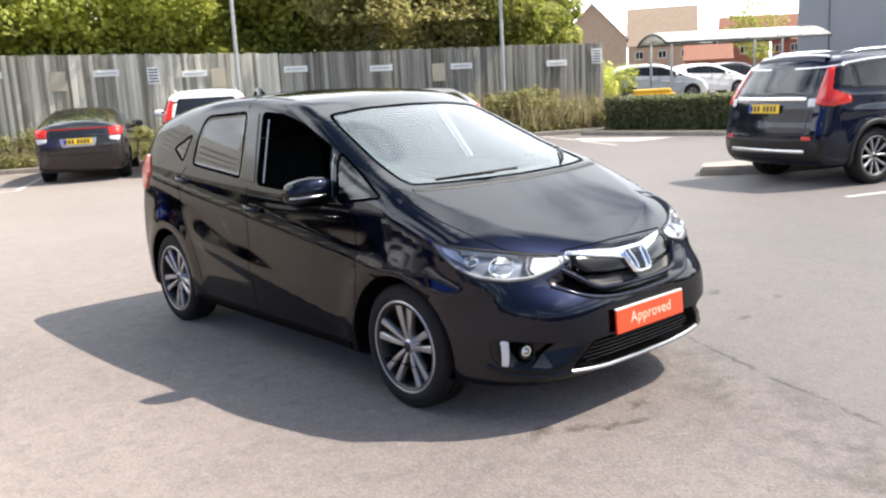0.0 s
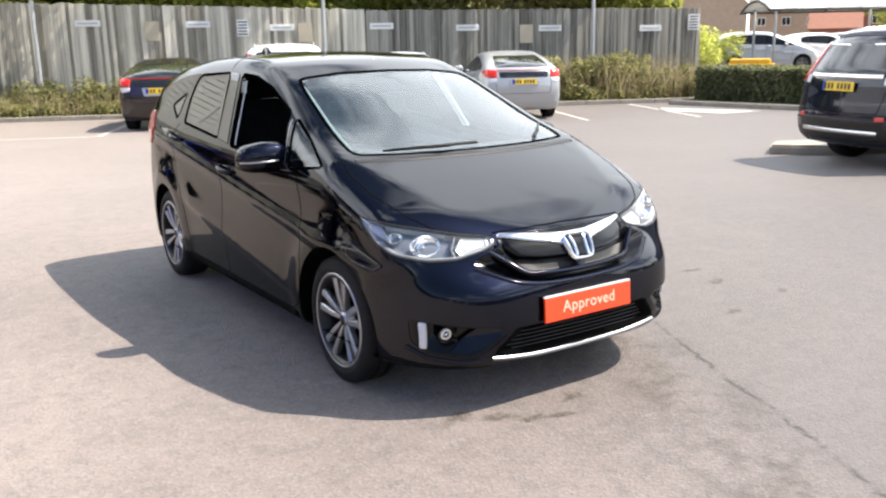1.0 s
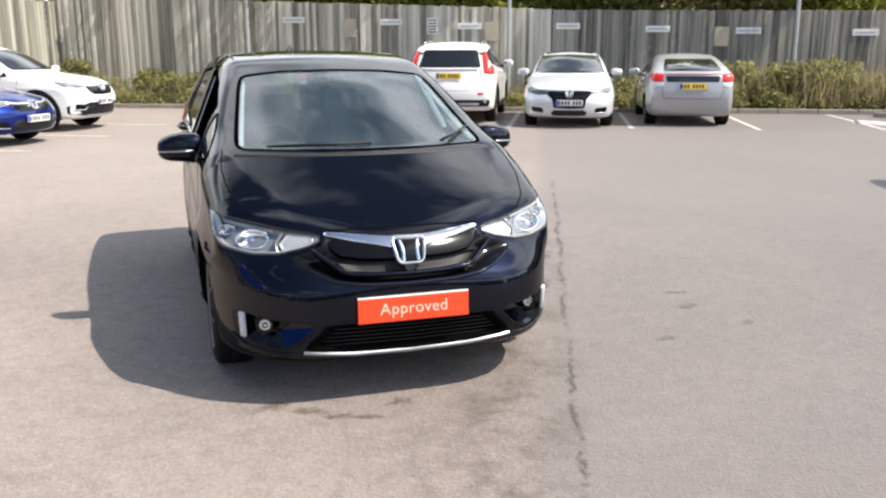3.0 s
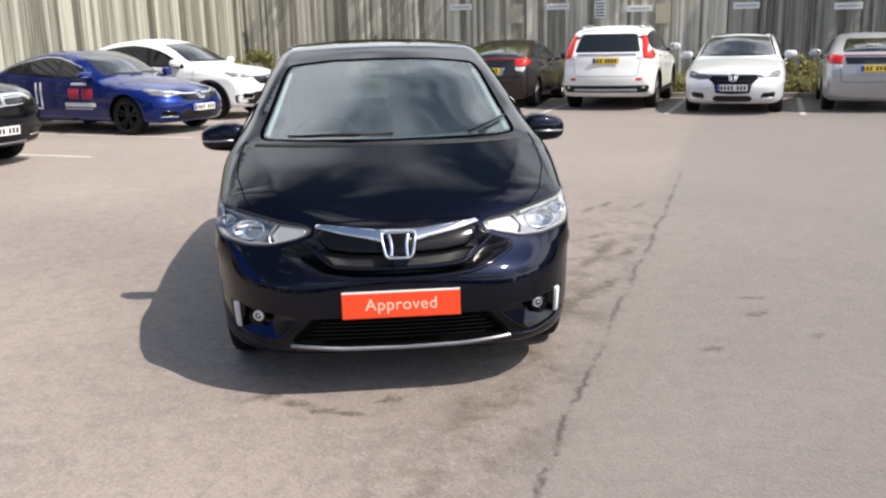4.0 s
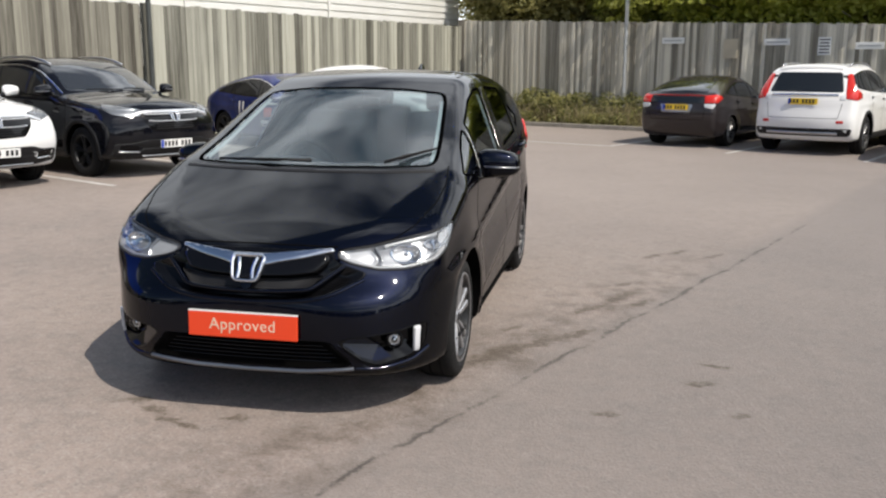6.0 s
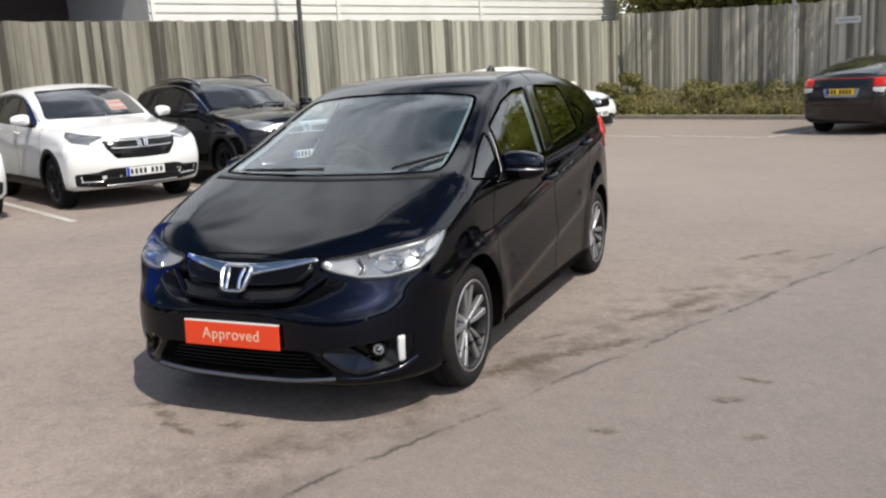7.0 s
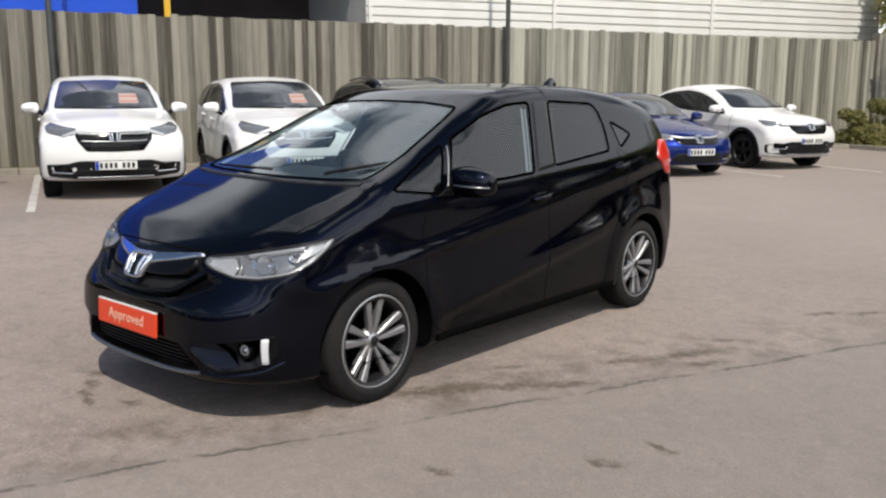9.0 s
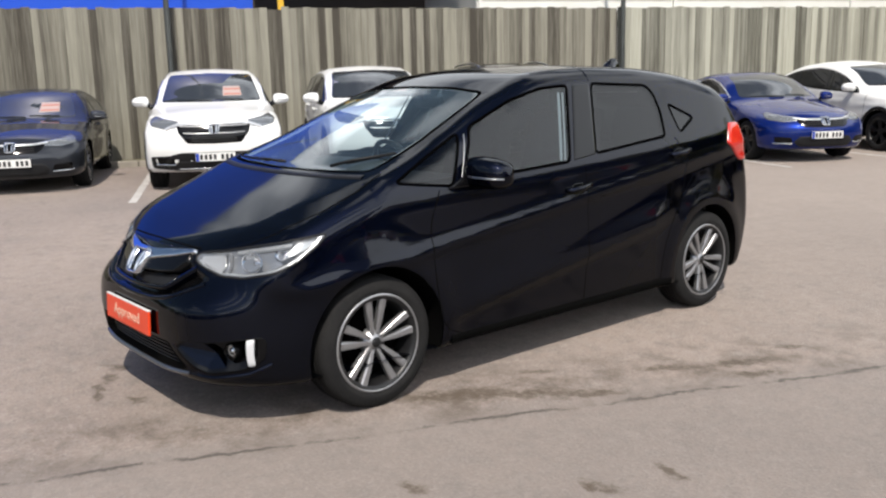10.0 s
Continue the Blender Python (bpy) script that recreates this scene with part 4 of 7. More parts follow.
    wipers(f, car, (((0.02, 0, 1.058), (-0.2, 0, 1.054), (-0.50, 0, 1.056)), ((0.40, 0, 1.056), (0.48, 0, 1.075), (0.62, 0, 1.115))))
    # cowl under the screen
    strip("cowl", f, [(-0.66, 0, 1.033), (-0.4, 0, 1.028), (0, 0, 1.026), (0.4, 0, 1.028), (0.66, 0, 1.033)], ux, 0.04, M["trim"], car, 0.004)
    # roof aerial, rear spoiler, rear glass and plate
    v, fc = [], []
    for k, (hw, ln, zz) in enumerate(((0.026, 0.075, 1.49), (0.018, 0.06, 1.53), (0.006, 0.02, 1.565))):
        yo = 1.30 + 0.02 * k
        v += [(-hw, yo + ln, zz), (hw, yo + ln, zz), (hw * 0.4, yo - ln, zz), (-hw * 0.4, yo - ln, zz)]
    for k in range(2):
        fc += [(4 * k + i, 4 * k + (i + 1) % 4, 4 * k + 4 + (i + 1) % 4, 4 * k + 4 + i) for i in range(4)]
    fc.append((8, 9, 10, 11))
    part("roof_aerial", v, fc, M["black_paint"], car)
    strip("roof_spoiler", f, [(-0.55, 1.60, 0), (0, 1.66, 0), (0.55, 1.60, 0)], ("z",), 0.12, M["black_paint"], car, 0.02)
    panel("rear_window", f, back_glass, ("y", 1.0, 1), M["rear_glass"], car, 0.05, 0.001, 0.02, 6, 0.05)
    plate(car, 1.935, 0.80, 12, M["yellow_plate"], False)
    for sg in (1, -1):
        strip("roof_channel", f, [(sg * 0.545, -0.02, 0), (sg * 0.555, 0.5, 0), (sg * 0.55, 1.4, 0)], ("z",), 0.014, M["trim"], car, 0.002)
    # underbody: floor pan, front undertray and exhaust box, mostly unseen, added to darken the ground below
    bm = bmesh.new()
    block(bm, (1.16, 1.75, 0.05), pose(0, 0.02, 0.160), 0.015)
    block(bm, (1.16, 0.42, 0.05), pose(0, 1.52, 0.185, 6, 0, 0), 0.015)
    block(bm, (1.02, 0.70, 0.04), pose(0, -1.45, 0.165), 0.015)
    block(bm, (0.50, 0.26, 0.10), pose(0.25, 1.35, 0.185), 0.03)
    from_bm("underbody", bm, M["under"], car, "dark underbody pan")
    # cabin: floor tub, dashboard, steering wheel and seats
    bm = bmesh.new()
    block(bm, (1.30, 2.2, 0.06), pose(0, 0.25, 0.36), 0.01)
    block(bm, (0.05, 2.2, 0.52), pose(0.70, 0.3, 0.62), 0.01)
    block(bm, (0.05, 2.2, 0.52), pose(-0.70, 0.3, 0.62), 0.01)
    block(bm, (1.30, 0.05, 0.75), pose(0, 1.45, 0.62), 0.01)
    block(bm, (1.0, 1.2, 0.02), pose(0, 0.75, 1.435), 0.005)
    from_bm("cabin_tub", bm, M["fabric"], car)
    dv = []
    for x in np.linspace(-0.70, 0.70, 15):
        hood = 0.05 * math.exp(-((x + 0.35) / 0.18) ** 2)
        dv += [(x, -1.10 + 0.3 * x * x, 0.99), (x, -0.75 + 0.1 * x * x, 0.995 + hood), (x, -0.42, 0.955 + hood), (x, -0.36, 0.86), (x, -0.40, 0.6)]
    part("dashboard", dv, [(5 * i + k, 5 * i + k + 1, 5 * i + k + 6, 5 * i + k + 5) for i in range(14) for k in range(4)], M["dash"], car, "dark grey dashboard")
    sw, sf = lathe([(0.016 * math.cos(a), 0.185 + 0.016 * math.sin(a)) for a in np.linspace(0, 2 * math.pi, 9)[:-1]], 32, True)
    st = part("steering_wheel", sw, sf, M["trim"], car)
    st.matrix_basis = pose(-0.36, -0.25, 0.93) @ Vector((0, 0.9, 0.42)).to_track_quat("X", "Z").to_matrix().to_4x4()
    bm = bmesh.new()
    block(bm, (0.03, 0.34, 0.05), pose(0, 0, 0), 0.008)
    block(bm, (0.05, 0.12, 0.14), pose(0, 0, -0.02), 0.02)
    from_bm("wheel_spokes", bm, M["trim"], st)

    def seat(x, y, wide):
        bm = bmesh.new()
        block(bm, (wide, 0.50, 0.16), pose(x, y, 0.60, 6, 0, 0), 0.05)
        st1 = from_bm("seat", bm, M["fabric"], car, smooth=True)
        bm = bmesh.new()
        block(bm, (wide, 0.14, 0.62), pose(x, y + 0.30, 0.94, -14, 0, 0), 0.05)
        from_bm("seat_back", bm, M["fabric"], st1, smooth=True)
        bm = bmesh.new()
        block(bm, (0.26, 0.10, 0.17), pose(x, y + 0.40, 1.33, -10, 0, 0), 0.04)
        from_bm("headrest", bm, M["fabric"], st1, smooth=True)
    for x in (-0.36, 0.36):
        seat(x, 0.10, 0.50)
        seat(x, 0.95, 0.56)
    # interior mirror under the roof
    bm = bmesh.new()
    block(bm, (0.24, 0.03, 0.06), pose(0, -0.28, 1.33, 10, 0, 0), 0.015)
    block(bm, (0.03, 0.06, 0.05), pose(0, -0.30, 1.37, 10, 0, 0), 0.008)
    from_bm("cabin_mirror", bm, M["trim"], car)
    return car


hatchback()



# ---- parked cars ----
SUV = dict(
    wb=2.66, wheel=0.352, arch=0.405, floor=0.25, roof_mid=0.5, tumble=0.36, nose=0.30, crease=(0.86, 0.05), core=0.75, k_nose=0.11,
    top=knots((-2.28, 0.86), (-2.15, 0.99), (-1.9, 1.07), (-1.3, 1.14), (-1.02, 1.185), (-0.85, 1.27), (-0.4, 1.50), (-0.05, 1.615), (0.5, 1.675), (1.2, 1.665), (1.9, 1.60), (2.15, 1.54)),
    face=knots((0.2, -2.1), (0.4, -2.2), (0.6, -2.25), (0.8, -2.24), (0.95, -2.18), (1.1, -2.0)),
    tail=knots((0.25, 2.2), (0.45, 2.30), (0.7, 2.33), (1.0, 2.29), (1.2, 2.22), (1.5, 2.06), (1.65, 1.94)),
    plan=knots((-2.2, 0.90), (-1.7, 0.922), (-1, 0.927), (1.2, 0.925), (1.9, 0.90), (2.3, 0.84)),
    belt=knots((-1.5, 1.03), (0.0, 1.08), (1.5, 1.15), (2.0, 1.20)))
LOW = dict(
    wb=2.70, wheel=0.325, arch=0.37, floor=0.19, roof_mid=0.4, tumble=0.46, nose=0.42, crease=(0.70, 0.06), core=0.60, k_nose=0.16,
    top=knots((-2.32, 0.62), (-2.15, 0.73), (-1.9, 0.81), (-1.3, 0.93), (-0.98, 0.985), (-0.8, 1.06), (-0.25, 1.32), (0.2, 1.42), (0.6, 1.43), (1.2, 1.35), (1.7, 1.22), (2.05, 1.08), (2.3, 0.98)),
    face=knots((0.15, -2.15), (0.3, -2.25), (0.5, -2.28), (0.65, -2.24), (0.8, -2.1)),
    tail=knots((0.2, 2.08), (0.4, 2.2), (0.7, 2.24), (0.95, 2.2), (1.05, 2.1), (1.2, 1.9)),
    plan=knots((-2.2, 0.80), (-1.7, 0.88), (-1, 0.90), (1.2, 0.90), (1.8, 0.87), (2.2, 0.80)),
    belt=knots((-1.5, 0.86), (-0.9, 0.90), (0.5, 0.95), (1.5, 1.02), (2.0, 1.05)))
ECO = dict(LOW, wb=2.55, wheel=0.30, arch=0.345,
    top=knots((-2.25, 0.62), (-2.1, 0.72), (-1.85, 0.80), (-1.3, 0.93), (-1.05, 0.985), (-0.85, 1.07), (-0.3, 1.33), (0.15, 1.42), (0.6, 1.425), (1.2, 1.34), (1.7, 1.22), (2.0, 1.13), (2.2, 1.07)),
    face=knots((0.15, -2.1), (0.3, -2.2), (0.5, -2.22), (0.65, -2.18), (0.8, -2.05)),
    tail=knots((0.2, 2.0), (0.4, 2.12), (0.65, 2.17), (0.9, 2.14), (1.05, 2.08), (1.2, 1.92), (1.4, 1.7)),
    plan=knots((-2.2, 0.74), (-1.7, 0.825), (-1, 0.847), (1.2, 0.845), (1.8, 0.82), (2.2, 0.76)))
HATCH = dict(LOW, wb=2.60, wheel=0.315, arch=0.36,
    top=knots((-2.28, 0.64), (-2.12, 0.75), (-1.85, 0.85), (-1.35, 0.96), (-1.08, 1.01), (-0.9, 1.09), (-0.35, 1.35), (0.1, 1.455), (0.6, 1.465), (1.2, 1.38), (1.7, 1.24), (2.0, 1.12)),
    face=knots((0.15, -2.12), (0.3, -2.22), (0.5, -2.25), (0.65, -2.21), (0.8, -2.08)),
    tail=knots((0.2, 1.9), (0.4, 2.0), (0.7, 2.05), (0.95, 2.02), (1.05, 1.96), (1.2, 1.85)),
    plan=knots((-2.2, 0.79), (-1.7, 0.865), (-1, 0.885), (1.2, 0.885), (1.8, 0.85), (2.1, 0.79)))
CROSS = dict(SUV, wb=2.61, wheel=0.34, arch=0.39, floor=0.22, core=0.70,
    top=knots((-2.2, 0.78), (-2.08, 0.90), (-1.85, 0.99), (-1.3, 1.07), (-1.02, 1.12), (-0.85, 1.20), (-0.35, 1.45), (0.05, 1.56), (0.5, 1.605), (1.1, 1.57), (1.6, 1.46), (1.9, 1.34), (2.1, 1.24)),
    face=knots((0.2, -2.05), (0.4, -2.13), (0.6, -2.175), (0.75, -2.16), (0.9, -2.07), (1.05, -1.9)),
    tail=knots((0.25, 2.0), (0.45, 2.1), (0.7, 2.12), (1.0, 2.07), (1.2, 1.95), (1.45, 1.75)),
    plan=knots((-2.15, 0.80), (-1.7, 0.87), (-1, 0.886), (1.2, 0.886), (1.8, 0.85), (2.1, 0.79)),
    belt=knots((-1.5, 0.96), (0.0, 1.02), (1.2, 1.12), (1.8, 1.18)))


def front_end(f, s, car, k, mat, lamp, low_trim):
    """Lamps, grille, bar, plate and lower intake. k: dict of heights; lamp: outline of the lamp on one side."""
    fr, gz = ("y", -1.1, -1), ("y", -1.3, -1)
    for sg in (1, -1):
        core = ("p", 0.0, -1.2, k["lamp_z"] - 0.06)
        pts = [(sg * a, b, c) for a, b, c in lamp]
        h = panel("headlamp", f, pts, core, M["lamp_smoke"], car, 0.015, 0.004, 0.012, 5, 0.03, 0.003, "slim headlamp")
        panel("headlamp_lens", f, pts, core, M["lens"], h, 0.015, 0.009, 0.012, 4, 0.04)
        q = np.array(pts)
        a, b = q[np.argmin(q[:, 0] * sg)], q[np.argmax(q[:, 0] * sg)]
        strip("lamp_strip", f, [a * 0.85 + b * 0.15 - [0, 0, 0.008], (a + b) / 2 - [0, 0, 0.02], b * 0.85 + a * 0.15 - [0, 0, 0.01]], core, 0.026, M["lamp_bowl"], h, 0.0065)
        w, z0 = k["fog_x"], k["fog_z"]
        panel("fog_scoop", f, [(sg * (w - 0.13), 0, z0 + 0.045), (sg * (w + 0.10), 0, z0 + 0.06), (sg * (w + 0.08), 0, z0 - 0.05), (sg * (w - 0.16), 0, z0 - 0.05)], fr, M["gloss_black"], car, 0.03, 0.004, 0.012, 3, 0.03)
        strip("fog_chrome", f, [(sg * (w - 0.15), 0, z0 - 0.055), (sg * (w + 0.10), 0, z0 - 0.045)], fr, 0.016, M["chrome"], car, 0.012)
    g = panel("grille", f, [(-a, 0, b) for a, b in k["grille"]] + [(a, 0, b) for a, b in k["grille"][::-1]], gz, M["gloss_black"], car, 0.03, 0.004, 0.012, 5, 0.04, 0.004, "black grille with chrome bars")
    for (x0, z0), (x1, z1), wd in k["bars"]:
        strip("chrome_bar", f, [(-x0, 0, z0), (-x1, 0, z1), (x1, 0, z1), (x0, 0, z0)], gz, wd, M["bright_bar"], g, 0.016, False, 0.04, 0.0, r=0.08)
    for zz in k.get("slats", ()):
        strip("grille_slat", f, [(-0.30, 0, zz), (0.30, 0, zz)], gz, 0.014, M["trim"], g, 0.008)
    bz = k["badge"]
    b = panel("badge", f, [(-0.07, 0, bz + 0.055), (0.07, 0, bz + 0.055), (0.052, 0, bz - 0.055), (-0.052, 0, bz - 0.055)], gz, M["gloss_black"], car, 0.02, 0.02, 0.008, 2, 0.03, 0.0)
    strip("badge_frame", f, [(-0.07, 0, bz + 0.055), (0.07, 0, bz + 0.055), (0.052, 0, bz - 0.055), (-0.052, 0, bz - 0.055)], gz, 0.016, M["chrome"], b, 0.028, True, 0.03, 0.0)
    for sg in (1, -1):
        strip("badge_bar", f, [(sg * 0.033, 0, bz + 0.045), (sg * 0.026, 0, bz - 0.045)], gz, 0.017, M["chrome"], b, 0.026, False, 0.02, 0.0)
    lo = panel("lower_intake", f, [(-a, 0, c) for a, c in k["intake"]] + [(a, 0, c) for a, c in k["intake"][::-1]], fr, M["trim"], car, 0.03, 0.008, 0.012, 4, 0.04, 0.004)
    if low_trim:
        panel("bumper_base", f, [(-0.86, 0, 0.49), (-0.60, 0, 0.50), (-0.46, 0, 0.54), (0.46, 0, 0.54), (0.60, 0, 0.50), (0.86, 0, 0.49), (0.84, 0, 0.33), (0.5, 0, 0.290), (-0.5, 0, 0.290), (-0.84, 0, 0.33)], fr, M["trim"], car, 0.04, 0.003, 0.02, 4, 0.05)
        strip("chin_chrome", f, [(-k["intake"][-1][0], 0, k["intake"][-1][1] - 0.015), (k["intake"][-1][0], 0, k["intake"][-1][1] - 0.015)], fr, 0.022, M["satin"], car, 0.012)
    py = on_skin(f, [(0, 0, k["plate_z"])], fr)[0][1]
    plate(car, py - 0.018, k["plate_z"], -4, M["white_plate"], True)


def rear_end(f, s, car, k):
    rr = ("y", 0.9, 1)
    gl = panel("rear_window", f, [(-k["glass"][0], 0, k["glass"][1]), (k["glass"][0], 0, k["glass"][1]), (k["glass"][2], 0, k["glass"][3]), (-k["glass"][2], 0, k["glass"][3])], rr, M["tint"], car, 0.05, 0.004, 0.02, 6, 0.05)
    for sg in (1, -1):
        for poly in k["lamps"]:
            lm = panel("tail_lamp", f, [(sg * a, b, c) for a, b, c in poly], ("p", 0, k["core_y"], k["core_z"]), M["red_lens"], car, 0.02, 0.010, 0.012, 4, 0.03, 0.004, "red tail lamp")
        if k["refl"]:
            panel("reflector", f, [(sg * (k["refl"][0] - 0.07), 0, k["refl"][1] + 0.025), (sg * (k["refl"][0] + 0.05), 0, k["refl"][1] + 0.025), (sg * (k["refl"][0] + 0.05), 0, k["refl"][1] - 0.025), (sg * (k["refl"][0] - 0.07), 0, k["refl"][1] - 0.025)], rr, M["red_lens"], car, 0.01, 0.004, 0.006, 2, 0.03)
    if k.get("lower_glass"):
        a, z0, z1 = k["lower_glass"]
        panel("lower_rear_glass", f, [(-a, 0, z0), (a, 0, z0), (a + 0.03, 0, z1), (-a - 0.03, 0, z1)], rr, M["tint"], car, 0.02, 0.004, 0.01, 4, 0.04)
        strip("brake_light_bar", f, [(-a - 0.05, 0, z1 + 0.03), (a + 0.05, 0, z1 + 0.03)], rr, 0.012, M["red_lens"], car, 0.014)
        for sg in (1, -1):
            panel("clear_lamp", f, [(sg * (a + 0.05), 2.1, z0 - 0.01), (sg * (a + 0.20), 1.95, z0 - 0.01), (sg * (a + 0.17), 2.0, z0 - 0.10), (sg * (a + 0.06), 2.1, z0 - 0.08)], ("p", 0, k["core_y"], k["core_z"]), M["lamp_white"], car, 0.02, 0.009, 0.01, 3, 0.03)
        panel("plate_recess", f, [(-0.34, 0, z0 - 0.02), (0.34, 0, z0 - 0.02), (0.30, 0, z0 - 0.18), (-0.30, 0, z0 - 0.18)], rr, M["satin"], car, 0.03, 0.003, 0.01, 3, 0.04)
    if k.get("back_up"):
        a, b = k["back_up"]
        for sg in (1, -1):
            panel("clear_lamp", f, [(sg * (a - 0.05), 0, b + 0.05), (sg * (a + 0.05), 0, b + 0.05), (sg * (a + 0.055), 0, b - 0.05), (sg * (a - 0.04), 0, b - 0.05)], rr, M["lamp_white"], car, 0.012, 0.008, 0.01, 3, 0.03)
    if k.get("bar"):
        a, b, w = k["bar"]
        strip("tailgate_chrome", f, [(-a, 0, b), (a, 0, b)], rr, w, M["chrome"], car, 0.016)
    strip("tailgate_gap", f, [(-k["gap"][0], 0, k["gap"][1]), (-k["gap"][0] + 0.05, 0, k["gap"][2]), (k["gap"][0] - 0.05, 0, k["gap"][2]), (k["gap"][0], 0, k["gap"][1])], rr, 0.010, M["under"], car, 0.001)
    if k.get("low"):
        z0, z1 = k["low"]
        panel("bumper_base", f, [(-0.86, 0, z0), (0.86, 0, z0), (0.82, 0, z1), (-0.82, 0, z1)], rr, M["trim"], car, 0.05, 0.006, 0.02, 4, 0.05)
        strip("bumper_metal", f, [(-0.62, 0, (z0 + z1) / 2 - 0.02), (0.62, 0, (z0 + z1) / 2 - 0.02)], rr, 0.06, M["satin"], car, 0.014)
    py = on_skin(f, [(0, 0, k["plate"])], rr)[0][1]
    plate(car, py + 0.02, k["plate"], k.get("tilt", 6), M["yellow_plate"], False)
    if k.get("spoiler"):
        a, y, w = k["spoiler"]
        strip("roof_spoiler", f, [(-a, y - 0.03, 0), (0, y, 0), (a, y - 0.03, 0)], ("z",), w, M[k["spoiler_mat"]], car, 0.03)


def parked(name, s, mat, place, heading, label, group, wheel, front=None, rear=None, screen=None, sides=(-0.95, 1.7, (0.1, 0.95)), cladding=False, glass="side_tint", mirrors=(0.98, -0.62, 1.05), chrome_win=None, roof_bars=False, card=False):
    f = car_field(s)
    car = root(name, place[0], place[1], heading, label, "car", group)
    car_body(f, s, M[mat], car, 84, 60, 24)
    arch_liner(f, s, car, M["trim"] if cladding else None)
    hw = float(s["plan"](0.0))
    wheel_set(s, car, wheel, s["wheel"], 0.22, hw - 0.02)
    if cladding:
        for sg in (1, -1):
            strip("sill_cladding", f, [(sg, -s["wb"] / 2 + s["arch"], s["floor"] + 0.07), (sg, s["wb"] / 2 - s["arch"], s["floor"] + 0.07)], ("x", sg), 0.14, M["trim"], car, 0.012)
    y0, y1, splits = sides
    side_windows(f, s, car, M[glass], y0, y1, splits, chrome=chrome_win)
    b, w0, t, w1 = screen
    panel("windscreen", f, [(-w0, 0, b), (w0, 0, b), (w1, 0, t), (0, 0, t + 0.025), (-w1, 0, t)], ("y", 0.4, -1), M["screen_tint"], car, 0.05, 0.004, 0.02, 7, 0.05)
    if card:
        cd = panel("sale_card", f, [(0.16, 0, b + 0.08), (0.44, 0, b + 0.08), (0.42, 0, b + 0.22), (0.17, 0, b + 0.22)], ("y", 0.4, -1), M["card"], car, 0.01, 0.006, 0.004, 3, 0.04, 0.001, "faded orange and white sale card")
        for q in (0.105, 0.175):
            strip("card_band", f, [(0.18, 0, b + q), (0.42, 0, b + q)], ("y", 0.4, -1), 0.05, M["card_band"], cd, 0.008, False, 0.04, 0.0)
    wipers(f, car, (((0.0, 0, b + 0.01), (-0.2, 0, b + 0.012), (-0.5, 0, b + 0.02)), ((0.45, 0, b + 0.015), (0.3, 0, b + 0.02), (0.05, 0, b + 0.03))), 0.4)
    for sg in (1, -1):
        door_mirror(f, car, sg, mirrors[0], mirrors[1], mirrors[2], M[mat] if mat != "tint" else M["trim"], 0.95)
        for hy, hz in ((0.05, s["crease"][0] + 0.15), (0.98, s["crease"][0] + 0.20)):
            handle(f, car, sg, hy, hz, M[mat])
        zs = s["floor"] + 0.08
        for line in ([(-s["wb"] / 2 + 0.36, s["crease"][0] + 0.25), (-s["wb"] / 2 + 0.40, 0.5), (-s["wb"] / 2 + 0.5, zs)], [(0.12, s["crease"][0] + 0.3), (0.12, zs)], [(0.98, s["crease"][0] + 0.3), (0.95, 0.72), (0.80, zs)]):
            strip("shut_line", f, [(sg, *p) for p in line], ("x", sg), 0.009, M["under"], car, 0.001, False, 0.05, 0.002)
        if roof_bars:
            v, fc = tube(on_skin(f, [(sg * 0.60, y, 0) for y in np.linspace(-0.1, 1.6, 8)], ("z",)) + np.array([0, 0, 0.035]), 0.018, 8)
            part("roof_rail", v, fc, M["satin"], car)
    if front:
        front_end(f, s, car, front[0], mat, front[1], front[2])
    if rear:
        rear_end(f, s, car, rear)
    return car, f


SUV_FRONT = (dict(lamp_z=0.93, fog_x=0.68, fog_z=0.43, grille=((0.50, 0.93), (0.47, 0.80), (0.36, 0.66), (0.0, 0.65)), bars=(((0.63, 0.852), (0.45, 0.922), 0.046), ((0.44, 0.888), (0.30, 0.884), 0.018), ((0.40, 0.80), (0.30, 0.79), 0.014)), slats=(0.75, 0.72, 0.69), badge=0.84, intake=((0.50, 0.42), (0.54, 0.36), (0.48, 0.33)), plate_z=0.475),
             ((0.49, -2.15, 0.960), (0.50, -2.15, 0.865), (0.66, -2.10, 0.850), (0.84, -1.98, 0.890), (0.90, -1.80, 0.975), (0.88, -1.68, 1.045), (0.72, -2.0, 1.00)), True)
LOW_FRONT = (dict(lamp_z=0.70, fog_x=0.66, fog_z=0.36, grille=((0.44, 0.70), (0.42, 0.62), (0.34, 0.56), (0.0, 0.555)), bars=(((0.46, 0.70), (0.30, 0.675), 0.03),), slats=(0.60, 0.63), badge=0.64, intake=((0.42, 0.42), (0.50, 0.33), (0.42, 0.26)), plate_z=0.44),
             ((0.44, -2.16, 0.72), (0.44, -2.18, 0.66), (0.62, -2.05, 0.64), (0.80, -1.86, 0.68), (0.82, -1.70, 0.76), (0.78, -1.68, 0.79), (0.62, -1.98, 0.745)), False)
